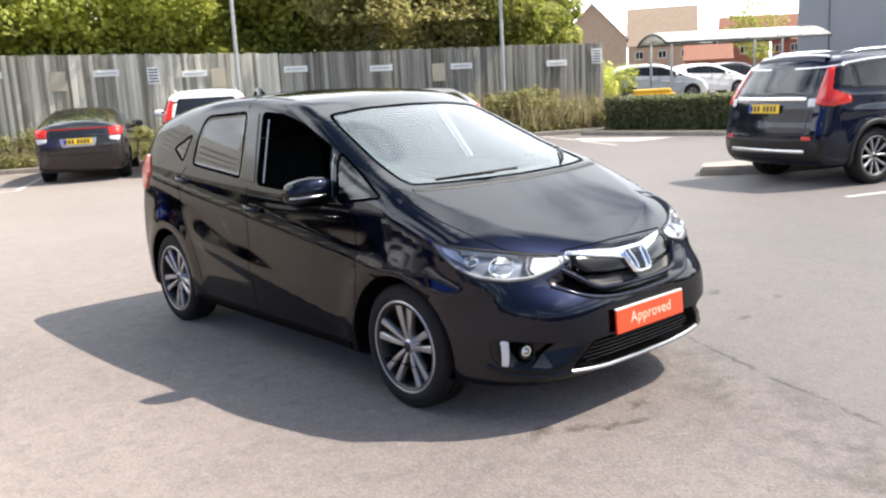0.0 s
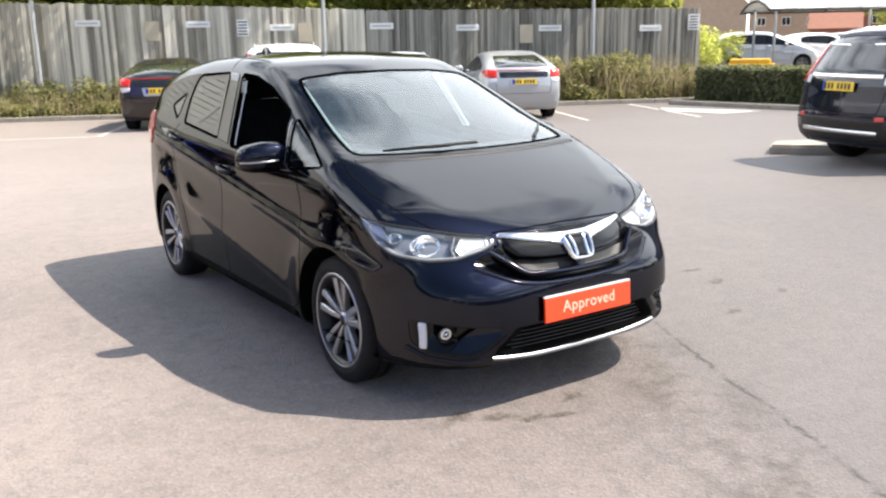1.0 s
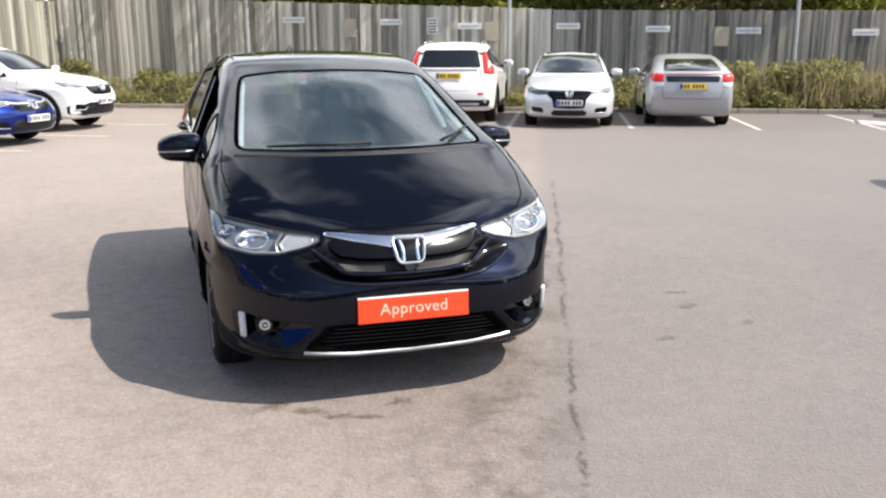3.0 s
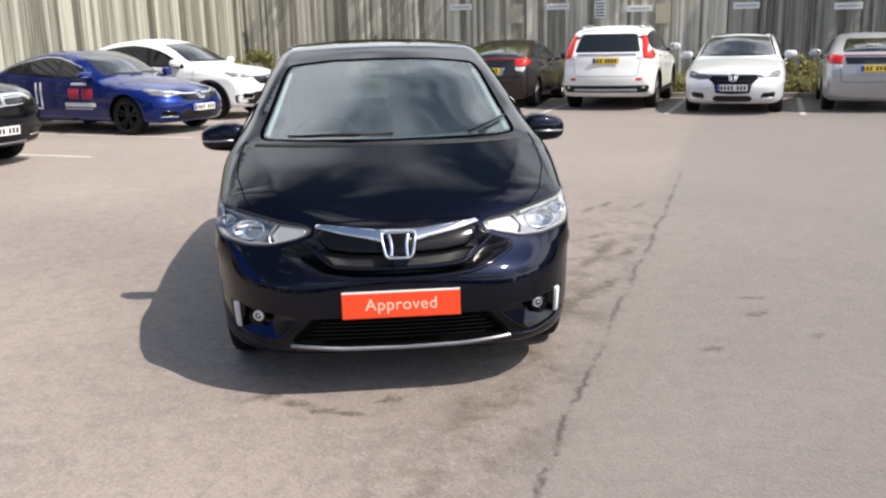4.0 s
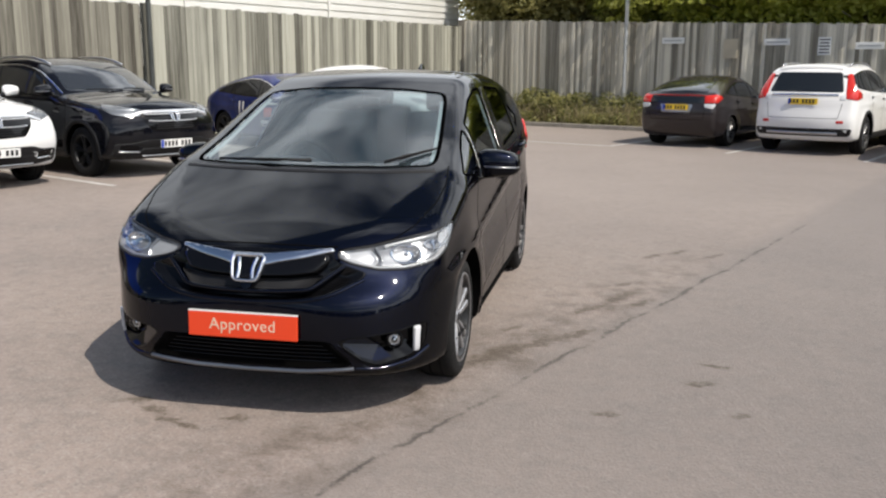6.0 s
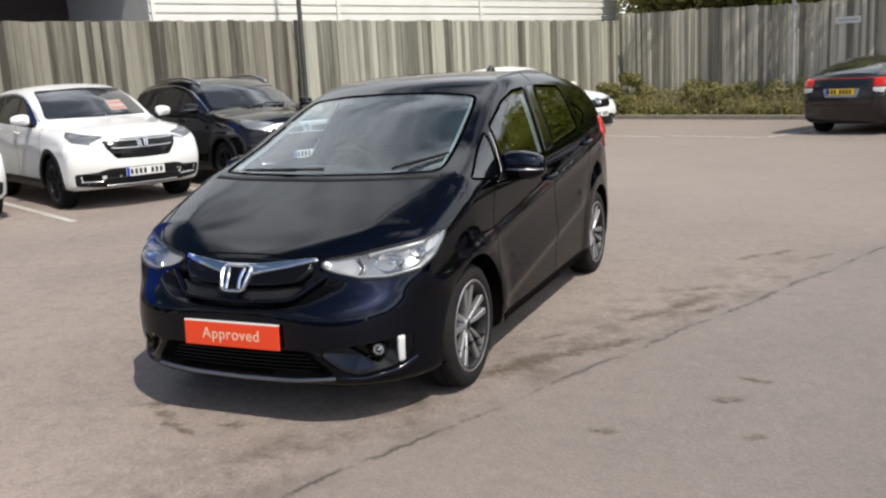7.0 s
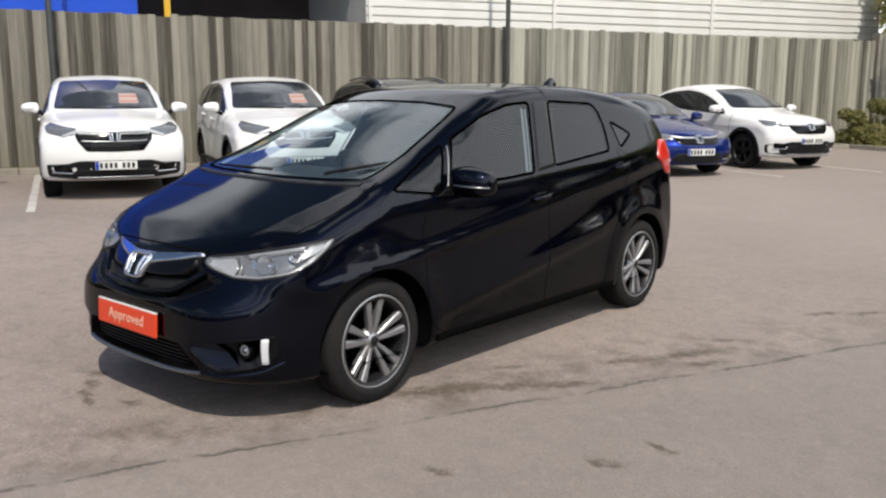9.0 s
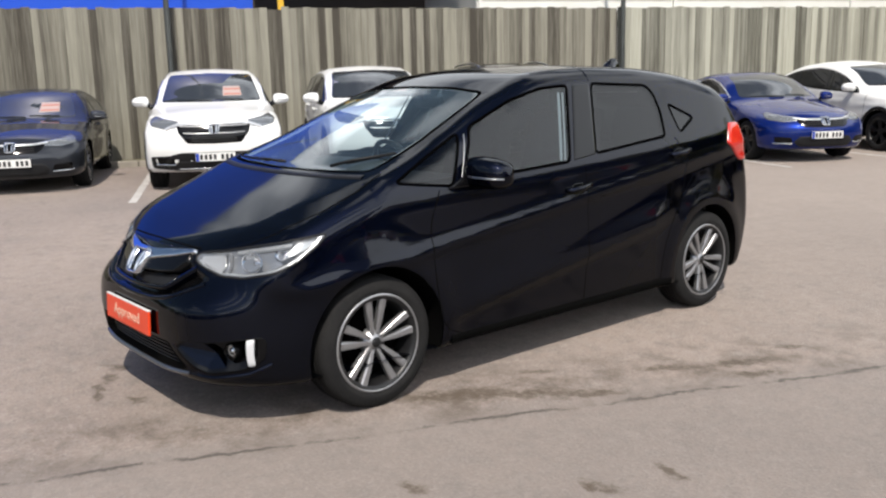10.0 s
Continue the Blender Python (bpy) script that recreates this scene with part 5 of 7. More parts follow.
CROSS_FRONT = (dict(lamp_z=0.85, fog_x=0.66, fog_z=0.46, grille=((0.46, 0.86), (0.44, 0.76), (0.34, 0.68), (0.0, 0.67)), bars=(((0.55, 0.87), (0.34, 0.845), 0.045),), slats=(0.74, 0.71), badge=0.80, intake=((0.48, 0.46), (0.54, 0.38), (0.46, 0.32)), plate_z=0.55),
               ((0.46, -2.06, 0.88), (0.46, -2.08, 0.82), (0.62, -1.97, 0.80), (0.78, -1.80, 0.83), (0.82, -1.64, 0.91), (0.80, -1.60, 0.94), (0.64, -1.88, 0.905)), True)
HATCH_FRONT = (dict(lamp_z=0.72, fog_x=0.64, fog_z=0.36, grille=((0.50, 0.725), (0.44, 0.66), (0.33, 0.56), (0.30, 0.40), (0.0, 0.385)), bars=(((0.62, 0.745), (0.36, 0.725), 0.018),), slats=(0.58, 0.62), badge=0.665, intake=((0.30, 0.36), (0.36, 0.30), (0.30, 0.25)), plate_z=0.50), LOW_FRONT[1], False)
ECO_REAR = dict(lower_glass=(0.50, 0.88, 1.00), glass=(0.58, 1.09, 0.48, 1.32), lamps=([(0.55, 2.05, 1.03), (0.70, 1.85, 1.04), (0.79, 1.72, 0.98), (0.76, 1.95, 0.89), (0.56, 2.1, 0.88)],), core_y=1.3, core_z=0.85, refl=None, bar=None, gap=(0.60, 0.85, 0.56), plate=0.80, tilt=8, low=None)
CRV_REAR = dict(glass=(0.66, 1.14, 0.56, 1.50), lamps=([(0.735, 2.15, 1.13), (0.690, 1.92, 1.50), (0.735, 1.84, 1.50), (0.815, 1.98, 1.20), (0.90, 1.74, 1.11), (0.905, 1.74, 1.03), (0.86, 2.0, 1.00), (0.73, 2.17, 1.03)],), back_up=(0.655, 1.05), core_y=1.2, core_z=1.05, refl=(0.66, 0.62), bar=(0.58, 1.095, 0.05), gap=(0.66, 0.95, 0.68), plate=0.98, tilt=6, low=(0.50, 0.36), spoiler=(0.55, 1.80, 0.14))

TH = radians(-25.7)


def lot(u, v):
    """From the yard's own axes (along the rear fence, away towards it) to the world."""
    return (u * math.cos(TH) - v * math.sin(TH), u * math.sin(TH) + v * math.cos(TH))


def at_lot(u, v, z=0.0, rz=0.0):
    x, y = lot(u, v)
    return pose(x, y, z, 0, 0, -25.7 + rz)


def nose_out(name, s, mat, u_axle, v, label, wheel, turn=0, **kw):
    """A car of the side row: its nose looks along +u, its front axle at u_axle."""
    x, y = lot(u_axle - s["wb"] / 2, v)
    return parked(name, s, mat, (x, y), -25.7 + 90 + turn, label, "side row of parked cars", wheel, **kw)


W_DARK = (5, "dark_alloy", "dark_alloy", 0.24, 0.16)
W_LIGHT = (5, "alloy", "dark_alloy", 0.235, 0.20)
W_BLACK = (5, "dark_alloy", "gloss_black", 0.235, 0.20)
suv_kw = dict(front=SUV_FRONT, screen=(1.180, 0.735, 1.580, 0.62), sides=(-0.95, 2.0, (0.12, 1.0, 1.62)), cladding=True, mirrors=(1.03, -0.62, 1.20), chrome_win="chrome")
nose_out("suv_car", SUV, "white_paint", -8.2, -1.45, "white sport utility car with black cladding and sale card", W_DARK, card=True, **suv_kw)
nose_out("suv_car", SUV, "white_paint", -8.0, 1.05, "white sport utility car with a sale card beside the timber fence", W_DARK, card=True, **suv_kw)
nose_out("suv_car", SUV, "ink_paint", -7.75, 3.45, "dark navy sport utility car with chrome grille and roof rails", W_DARK, roof_bars=True, **suv_kw)
blue, blue_f = nose_out("saloon_car", LOW, "blue_paint", -7.85, 8.10, "bright blue low hatchback with red and white lettering on its doors", W_BLACK, turn=-6, front=LOW_FRONT, screen=(0.995, 0.68, 1.36, 0.54), sides=(-0.9, 1.85, (0.15, 1.05)), mirrors=(0.98, -0.60, 1.0), chrome_win="chrome")
nose_out("crossover_car", CROSS, "white_paint", -8.2, 10.75, "white crossover car with dark windows, nose out", W_DARK, front=CROSS_FRONT, screen=(1.13, 0.68, 1.49, 0.56), sides=(-0.95, 1.75, (0.12, 1.0)), cladding=True, mirrors=(0.98, -0.62, 1.12))
nose_out("saloon_car", LOW, "grey_paint", -8.9, -4.15, "slate grey low car with a sale card, nose out", W_LIGHT, front=LOW_FRONT, screen=(0.995, 0.68, 1.36, 0.54), sides=(-0.9, 1.85, (0.15, 1.05)), mirrors=(0.98, -0.60, 1.0), card=True)
# writing on the blue car's doors: two red words over white lines
letters = [(a, a + 0.043, 0.60, 0.78, "red_ink") for a in (-0.62, -0.555, -0.49, -0.425, -0.29, -0.225, -0.16, -0.095)]
for sg in (1, -1):
    for a, b, z0, z1, mat in (*letters, (-0.68, 0.06, 0.47, 0.54, "white_plate"), (-0.60, 0.06, 0.43, 0.445, "white_plate"), (-0.50, -0.12, 0.84, 0.88, "white_plate"), (0.62, 0.66, 0.46, 0.88, "white_plate"), (0.74, 0.78, 0.50, 0.88, "white_plate"), (0.62, 0.90, 0.42, 0.45, "white_plate")):
        panel("door_lettering", blue_f, [(sg, a, z0), (sg, b, z0), (sg, b, z1), (sg, a, z1)], ("x", sg), M[mat], blue, 0.01, 0.003, 0.004, 3, 0.06, 0.001)


def back_row(name, s, mat, u, v_axle, tail_out, label, wheel, turn=0, **kw):
    """A car of the rear row at u: v_axle is where its nearer axle stands."""
    x, y = lot(u, v_axle + s["wb"] / 2)
    return parked(name, s, mat, (x, y), -25.7 + (180 if tail_out else 0) + turn, label, "rear row of parked cars", wheel, **kw)


eco_kw = dict(rear=ECO_REAR, screen=(1.0, 0.66, 1.35, 0.54), sides=(-0.95, 1.75, (0.12, 1.0)), mirrors=(0.94, -0.62, 1.02))
back_row("eco_hatchback_car", ECO, "brown_paint", -3.3, 13.6, True, "brown-grey liftback car with a yellow rear plate", (5, "alloy", "dark_alloy", 0.20, 0.2), **eco_kw)
back_row("eco_hatchback_car", ECO, "silver_paint", 4.0, 13.4, True, "silver liftback car with a yellow rear plate", (5, "alloy", "dark_alloy", 0.20, 0.2), **eco_kw)
crv_kw = dict(rear=CRV_REAR, screen=(1.20, 0.72, 1.555, 0.60), sides=(-0.95, 1.95, (0.12, 1.0, 1.62)), cladding=True, mirrors=(1.03, -0.62, 1.20), roof_bars=True)
OLD = dict(SUV, rump=0.22, tail=knots((0.25, 2.2), (0.45, 2.29), (0.62, 2.31), (0.85, 2.27), (1.05, 2.23), (1.15, 2.17), (1.35, 2.03), (1.55, 1.88), (1.66, 1.74)), wb=2.63)
back_row("rear_suv_car", OLD, "white_paint", -0.85, 13.6, True, "white sport utility car seen from its tailgate", W_LIGHT, **dict(crv_kw, rear=dict(CRV_REAR, spoiler_mat="white_paint")))
hatch, hatch_f = back_row("silver_hatchback_car", HATCH, "pale_silver_paint", 1.6, 12.8, False, "silver hatchback with a black grille, nose out", W_LIGHT, front=HATCH_FRONT, screen=(1.03, 0.68, 1.38, 0.56), sides=(-0.95, 1.6, (0.12, 1.0)), mirrors=(0.97, -0.62, 1.05))
panel("glass_roof", hatch_f, [(-0.50, 0.0, 0), (0.50, 0.0, 0), (0.50, 1.15, 0), (-0.50, 1.15, 0)], ("z",), M["tint"], hatch, 0.06, 0.004, 0.02, 6, 0.05)
for sg in (1, -1):
    strip("pillar_trim", hatch_f, [(sg * 0.70, 0, 1.03), (sg * 0.64, 0, 1.20), (sg * 0.575, 0, 1.39)], ("y", 0.4, -1), 0.05, M["gloss_black"], hatch, 0.005)
# the navy car by the small island, tail towards the yard
dx, dy = 8.22, 1.18
ang = -17.0
hx, hy = math.cos(radians(ang)), math.sin(radians(ang))
parked("rear_suv_car", OLD, "navy_paint", (dx + hx * OLD["wb"] / 2, dy + hy * OLD["wb"] / 2), ang - 90 + 180, "navy blue sport utility car with tall red tail lamps", "", (5, "alloy", "dark_alloy", 0.24, 0.3), chrome_win="chrome", **dict(crv_kw, rear=dict(CRV_REAR, spoiler_mat="navy_paint", low=(0.60, 0.34))))
# the silver car far behind the hedge
far_car, _ = parked("compact_car", JAZZ, "silver_paint", (27.5, 17.6), 52, "small silver car parked beyond the hedge", "", (5, "alloy", "dark_alloy", 0.2, 0.2), screen=(1.06, 0.64, 1.37, 0.53), sides=(-0.95, 1.4, (0.1, 0.95)), mirrors=(0.92, -0.6, 1.02))
far_car.location.z = 0.32
for mat, place, words in (("white_paint", (35.4, 20.3), "white car parked far beyond the hedge"), ("dark_paint", (39.6, 21.2), "dark grey car parked far beyond the hedge")):
    far_car, _ = parked("compact_car", JAZZ, mat, place, 60, words, "", (5, "alloy", "dark_alloy", 0.2, 0.2), screen=(1.06, 0.64, 1.37, 0.53), sides=(-0.95, 1.4, (0.1, 0.95)), mirrors=(0.92, -0.6, 1.02))
    far_car.location.z = 0.27



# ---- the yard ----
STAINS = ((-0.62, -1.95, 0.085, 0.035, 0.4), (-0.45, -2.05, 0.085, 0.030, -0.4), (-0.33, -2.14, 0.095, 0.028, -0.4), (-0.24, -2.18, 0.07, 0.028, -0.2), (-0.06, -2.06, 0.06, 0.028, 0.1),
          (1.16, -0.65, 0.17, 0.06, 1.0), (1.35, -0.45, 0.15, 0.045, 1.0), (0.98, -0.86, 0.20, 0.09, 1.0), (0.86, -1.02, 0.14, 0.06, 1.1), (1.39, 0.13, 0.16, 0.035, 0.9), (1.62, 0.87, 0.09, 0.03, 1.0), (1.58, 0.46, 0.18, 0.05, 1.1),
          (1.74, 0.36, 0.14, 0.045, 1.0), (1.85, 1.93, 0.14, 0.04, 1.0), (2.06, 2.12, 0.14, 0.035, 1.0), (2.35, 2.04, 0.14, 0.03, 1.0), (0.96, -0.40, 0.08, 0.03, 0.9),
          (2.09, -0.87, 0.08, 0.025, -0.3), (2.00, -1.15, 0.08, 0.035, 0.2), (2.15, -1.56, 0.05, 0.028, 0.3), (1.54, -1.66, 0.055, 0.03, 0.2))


def asphalt():
    m, n, l, p = shader("worn_asphalt", (0.16, 0.15, 0.14), 0.74)
    tc = n.new("ShaderNodeTexCoord")

    def noise_at(scale, detail=6, rough=0.6):
        q = n.new("ShaderNodeTexNoise")
        q.inputs["Scale"].default_value, q.inputs["Detail"].default_value, q.inputs["Roughness"].default_value = scale, detail, rough
        l.new(tc.outputs["Object"], q.inputs["Vector"])
        return q.outputs["Fac"]

    def span(src, a, b, lo=0.0, hi=1.0):
        q = n.new("ShaderNodeMapRange")
        q.inputs["From Min"].default_value, q.inputs["From Max"].default_value = a, b
        q.inputs["To Min"].default_value, q.inputs["To Max"].default_value = lo, hi
        l.new(src, q.inputs["Value"])
        return q.outputs["Result"]

    def mixed(fac, a, b):
        q = n.new("ShaderNodeMix")
        q.data_type = "RGBA"
        l.new(fac, q.inputs["Factor"])
        for sock, val in (("A", a), ("B", b)):
            if isinstance(val, tuple):
                q.inputs[sock].default_value = (*val, 1)
            else:
                l.new(val, q.inputs[sock])
        return q.outputs["Result"]

    def calc(op, a, b):
        q = n.new("ShaderNodeMath")
        q.operation = op
        for i, val in enumerate((a, b)):
            if isinstance(val, (int, float)):
                q.inputs[i].default_value = val
            else:
                l.new(val, q.inputs[i])
        return q.outputs[0]
    col = mixed(span(noise_at(0.35, 4), 0.35, 0.65), (0.254, 0.207, 0.180), (0.180, 0.148, 0.131))
    col = mixed(span(noise_at(2.2, 6), 0.5, 0.8, 0, 0.5), col, (0.140, 0.124, 0.115))
    col = mixed(span(noise_at(7.5, 5, 0.7), 0.48, 0.68, 0, 0.52), col, (0.115, 0.100, 0.092))
    col = mixed(span(noise_at(11.0, 5, 0.7), 0.52, 0.70, 0, 0.50), col, (0.285, 0.252, 0.228))
    vor = n.new("ShaderNodeTexVoronoi")
    vor.inputs["Scale"].default_value = 95
    l.new(tc.outputs["Object"], vor.inputs["Vector"])
    chips = n.new("ShaderNodeSeparateColor")
    l.new(vor.outputs["Color"], chips.inputs["Color"])
    col = mixed(span(chips.outputs[0], 0.55, 1.0, 0, 0.38), col, (0.31, 0.28, 0.255))
    col = mixed(span(chips.outputs[1], 0.65, 1.0, 0, 0.38), col, (0.085, 0.077, 0.070))
    # oil and wear along the old joint that runs past the car
    sep = n.new("ShaderNodeSeparateXYZ")
    l.new(tc.outputs["Object"], sep.inputs["Vector"])
    # the asphalt turns paler across the yard towards the bays
    aisle = calc("ADD", calc("MULTIPLY", sep.outputs[0], 0.434), calc("MULTIPLY", sep.outputs[1], 0.901))
    col = mixed(span(aisle, 1.0, 6.0, 0, 0.45), col, (0.300, 0.258, 0.228))
    off = calc("SUBTRACT", calc("MULTIPLY", sep.outputs[0], 0.913), calc("MULTIPLY", sep.outputs[1], 0.407))
    off = calc("SUBTRACT", off, 1.40)
    col = mixed(span(off, -0.06, 0.10, 0, 0.45), col, (0.178, 0.158, 0.147))
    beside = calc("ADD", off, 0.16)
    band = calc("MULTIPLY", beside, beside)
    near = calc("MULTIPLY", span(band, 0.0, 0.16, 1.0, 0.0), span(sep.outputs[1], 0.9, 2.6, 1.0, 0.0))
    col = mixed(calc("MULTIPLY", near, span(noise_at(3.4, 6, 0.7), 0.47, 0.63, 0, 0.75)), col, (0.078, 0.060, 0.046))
    # the joint itself: a dark, broken, wavering tar line
    wave = calc("MULTIPLY", calc("SUBTRACT", noise_at(1.1, 3), 0.5), 0.14)
    fray = calc("MULTIPLY", calc("SUBTRACT", noise_at(13.0, 5, 0.75), 0.5), 0.10)
    line = calc("ABSOLUTE", calc("ADD", calc("ADD", calc("SUBTRACT", off, 0.157), wave), fray), 0.0)
    tar = calc("MULTIPLY", span(line, 0.004, 0.022, 1.0, 0.0), span(noise_at(4.3, 5, 0.7), 0.42, 0.55, 0.05, 0.85))
    tar = calc("MULTIPLY", tar, span(sep.outputs[1], 3.4, 4.0, 1.0, 0.0))
    col = mixed(tar, col, (0.045, 0.039, 0.034))
    # oil drips and scuffs, each a ragged soft-edged patch: x, y, half length, half width, turn
    warp = n.new("ShaderNodeTexNoise")
    warp.inputs["Scale"].default_value, warp.inputs["Detail"].default_value, warp.inputs["Roughness"].default_value = 11.0, 5, 0.7
    l.new(tc.outputs["Object"], warp.inputs["Vector"])
    shift = n.new("ShaderNodeVectorMath")
    shift.operation = "MULTIPLY_ADD"
    l.new(warp.outputs["Color"], shift.inputs[0])
    shift.inputs[1].default_value = (0.16, 0.16, 0.0)
    moved = n.new("ShaderNodeVectorMath")
    moved.operation = "ADD"
    moved.inputs[1].default_value = (-0.08, -0.08, 0.0)
    l.new(tc.outputs["Object"], shift.inputs[2])
    l.new(shift.outputs["Vector"], moved.inputs[0])
    nearest = None
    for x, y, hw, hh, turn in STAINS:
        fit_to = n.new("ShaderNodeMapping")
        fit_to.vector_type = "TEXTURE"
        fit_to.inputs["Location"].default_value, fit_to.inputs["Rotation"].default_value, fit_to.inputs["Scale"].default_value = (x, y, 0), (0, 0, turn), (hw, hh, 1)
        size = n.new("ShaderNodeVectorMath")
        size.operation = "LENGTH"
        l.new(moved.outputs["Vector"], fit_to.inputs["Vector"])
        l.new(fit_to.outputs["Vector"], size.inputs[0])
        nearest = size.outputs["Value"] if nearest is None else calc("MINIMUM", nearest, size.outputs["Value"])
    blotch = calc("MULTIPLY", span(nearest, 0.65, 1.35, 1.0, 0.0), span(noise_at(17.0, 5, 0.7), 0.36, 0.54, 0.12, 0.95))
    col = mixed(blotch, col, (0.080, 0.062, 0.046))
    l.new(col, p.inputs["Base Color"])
    bp = n.new("ShaderNodeBump")
    p.inputs["Diffuse Roughness"].default_value = 1.0
    bp.inputs["Strength"].default_value, bp.inputs["Distance"].default_value = 0.5, 0.006
    l.new(calc("ADD", vor.outputs["Distance"], noise_at(60, 3)), bp.inputs["Height"])
    l.new(bp.outputs["Normal"], p.inputs["Normal"])
    return m


M["asphalt"] = asphalt()
M["road_paint"] = mottled("worn_white_road_paint", (0.62, 0.60, 0.56), (0.34, 0.32, 0.30), 5, 0.8, 60, 0.3)
M["concrete"] = mottled("kerb_concrete", (0.36, 0.33, 0.28), (0.24, 0.22, 0.19), 5, 0.9, 80, 0.35)
M["soil"] = mottled("bed_soil", (0.10, 0.085, 0.055), (0.16, 0.15, 0.08), 6, 0.95, 60, 0.6)
M["board"] = mottled("weathered_fence_board", (0.050, 0.043, 0.033), (0.268, 0.256, 0.208), 8.0, 0.85, 70, 0.5, stretch3=(1, 1, 0.085), by_object=0.65)
# low rear fence: dappled tree shade is put into a darker board colour
M["board_shaded"] = mottled("silvered_fence_board", (0.085, 0.078, 0.064), (0.41, 0.39, 0.34), 14.0, 0.85, 70, 0.5, stretch3=(1, 1, 0.06), by_object=0.55)
M["board_pale"] = mottled("pale_fence_board", (0.078, 0.074, 0.058), (0.41, 0.405, 0.338), 9.0, 0.85, 70, 0.5, stretch3=(1, 1, 0.07), by_object=0.65)
# tall rear fence: its sunlit brightness is put into a lighter board colour
M["board_grey"] = mottled("grey_fence_board", (0.19, 0.172, 0.138), (0.70, 0.66, 0.56), 14.0, 0.85, 70, 0.5, stretch3=(1, 1, 0.06), by_object=0.7)
M["post"] = mottled("fence_post_timber", (0.12, 0.105, 0.085), (0.26, 0.24, 0.2), 3, 0.85, 30, 0.4, stretch3=(1, 1, 0.2))
M["galv"] = mottled("galvanised_steel", (0.38, 0.39, 0.39), (0.52, 0.53, 0.53), 4, 0.45, 60, 0.05, 0.6)
M["dark_pole"] = mottled("dark_painted_steel", (0.04, 0.045, 0.045), (0.08, 0.085, 0.08), 4, 0.5, 60, 0.05, 0.2)
M["sign"] = mottled("white_sign_board", (0.86, 0.86, 0.84), (0.74, 0.74, 0.72), 5, 0.5, 80, 0.02)
M["cream"] = mottled("cream_box_paint", (0.55, 0.48, 0.36), (0.44, 0.39, 0.30), 4, 0.6, 60, 0.05)
M["clad"] = mottled("white_metal_cladding", (0.78, 0.78, 0.75), (0.66, 0.65, 0.61), 1.2, 0.45, 40, 0.02)
M["fascia"] = mottled("blue_fascia_panel", (0.006, 0.075, 0.58), (0.005, 0.06, 0.48), 1.0, 0.35, 40, 0.02)
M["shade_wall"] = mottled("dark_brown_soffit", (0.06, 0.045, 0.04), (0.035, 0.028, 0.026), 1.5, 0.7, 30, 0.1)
M["yellow"] = mottled("yellow_plastic", (0.72, 0.42, 0.02), (0.62, 0.36, 0.02), 4, 0.5, 50, 0.05)
M["wall_grey"] = mottled("grey_wall_panel", (0.36, 0.37, 0.39), (0.31, 0.32, 0.34), 0.8, 0.5, 20, 0.03)
M["house_wall"] = mottled("buff_brick", (0.36, 0.26, 0.18), (0.45, 0.34, 0.25), 2, 0.85, 30, 0.2)
M["red_brick"] = mottled("red_brick", (0.30, 0.11, 0.07), (0.22, 0.085, 0.06), 2, 0.85, 30, 0.2)
M["roof_tile"] = mottled("brown_roof_tile", (0.27, 0.20, 0.15), (0.36, 0.275, 0.20), 2, 0.85, 20, 0.4)
M["red_tile"] = mottled("red_roof_tile", (0.30, 0.13, 0.08), (0.22, 0.10, 0.07), 2, 0.85, 20, 0.4)
M["roof_sheet"] = clear_glass("clear_roof_sheet", (0.80, 0.83, 0.84), 1.0, 1.45, 0.40, (0.72, 0.71, 0.67))
M["bark"] = mottled("bark", (0.10, 0.085, 0.06), (0.20, 0.18, 0.14), 5, 0.9, 30, 0.6, stretch3=(1, 1, 0.3))


def leaf_mat(name, a, b):
    m = mottled(name, a, b, 0.9, 0.55, 8, 0.0, by_island=0.9)
    n, l = m.node_tree.nodes, m.node_tree.links
    p = n["Principled BSDF"]
    src = p.inputs["Base Color"].links[0].from_socket
    thru, both = n.new("ShaderNodeBsdfTranslucent"), n.new("ShaderNodeMixShader")
    both.inputs["Fac"].default_value = 0.62
    l.new(src, thru.inputs["Color"])
    l.new(p.outputs["BSDF"], both.inputs[1])
    l.new(thru.outputs["BSDF"], both.inputs[2])
    l.new(both.outputs["Shader"], n["Material Output"].inputs["Surface"])
    return m


M["leaf"] = leaf_mat("mid_green_leaf", (0.20, 0.22, 0.042), (0.48, 0.50, 0.12))
M["leaf_light"] = leaf_mat("light_green_leaf", (0.34, 0.37, 0.055), (0.64, 0.66, 0.17))
M["leaf_olive"] = leaf_mat("olive_leaf", (0.23, 0.22, 0.075), (0.50, 0.46, 0.20))
M["leaf_dark"] = leaf_mat("dark_hedge_leaf", (0.075, 0.085, 0.038), (0.24, 0.255, 0.125))
M["weed"] = leaf_mat("weed_and_bramble", (0.13, 0.145, 0.045), (0.44, 0.41, 0.17))
M["straw"] = leaf_mat("dry_straw_stalk", (0.22, 0.18, 0.10), (0.50, 0.43, 0.27))

rng = np.random.default_rng(7)


def flat_poly(name, pts, z, mat, kind="structure", label="", category="", parent=None):
    ob = part(name, [(x, y, z) for x, y in pts], [tuple(range(len(pts)))], mat, parent, label, False, kind)
    return tagged(ob, category=category)


# ground: one sheet to the horizon
g = 60
gv = [(-400 + 800 * i / g, -400 + 800 * j / g, 0.0) for j in range(g + 1) for i in range(g + 1)]
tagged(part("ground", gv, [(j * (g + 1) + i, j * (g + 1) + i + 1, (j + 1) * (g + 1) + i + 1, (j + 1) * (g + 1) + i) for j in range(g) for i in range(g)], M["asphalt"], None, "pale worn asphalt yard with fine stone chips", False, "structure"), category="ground")


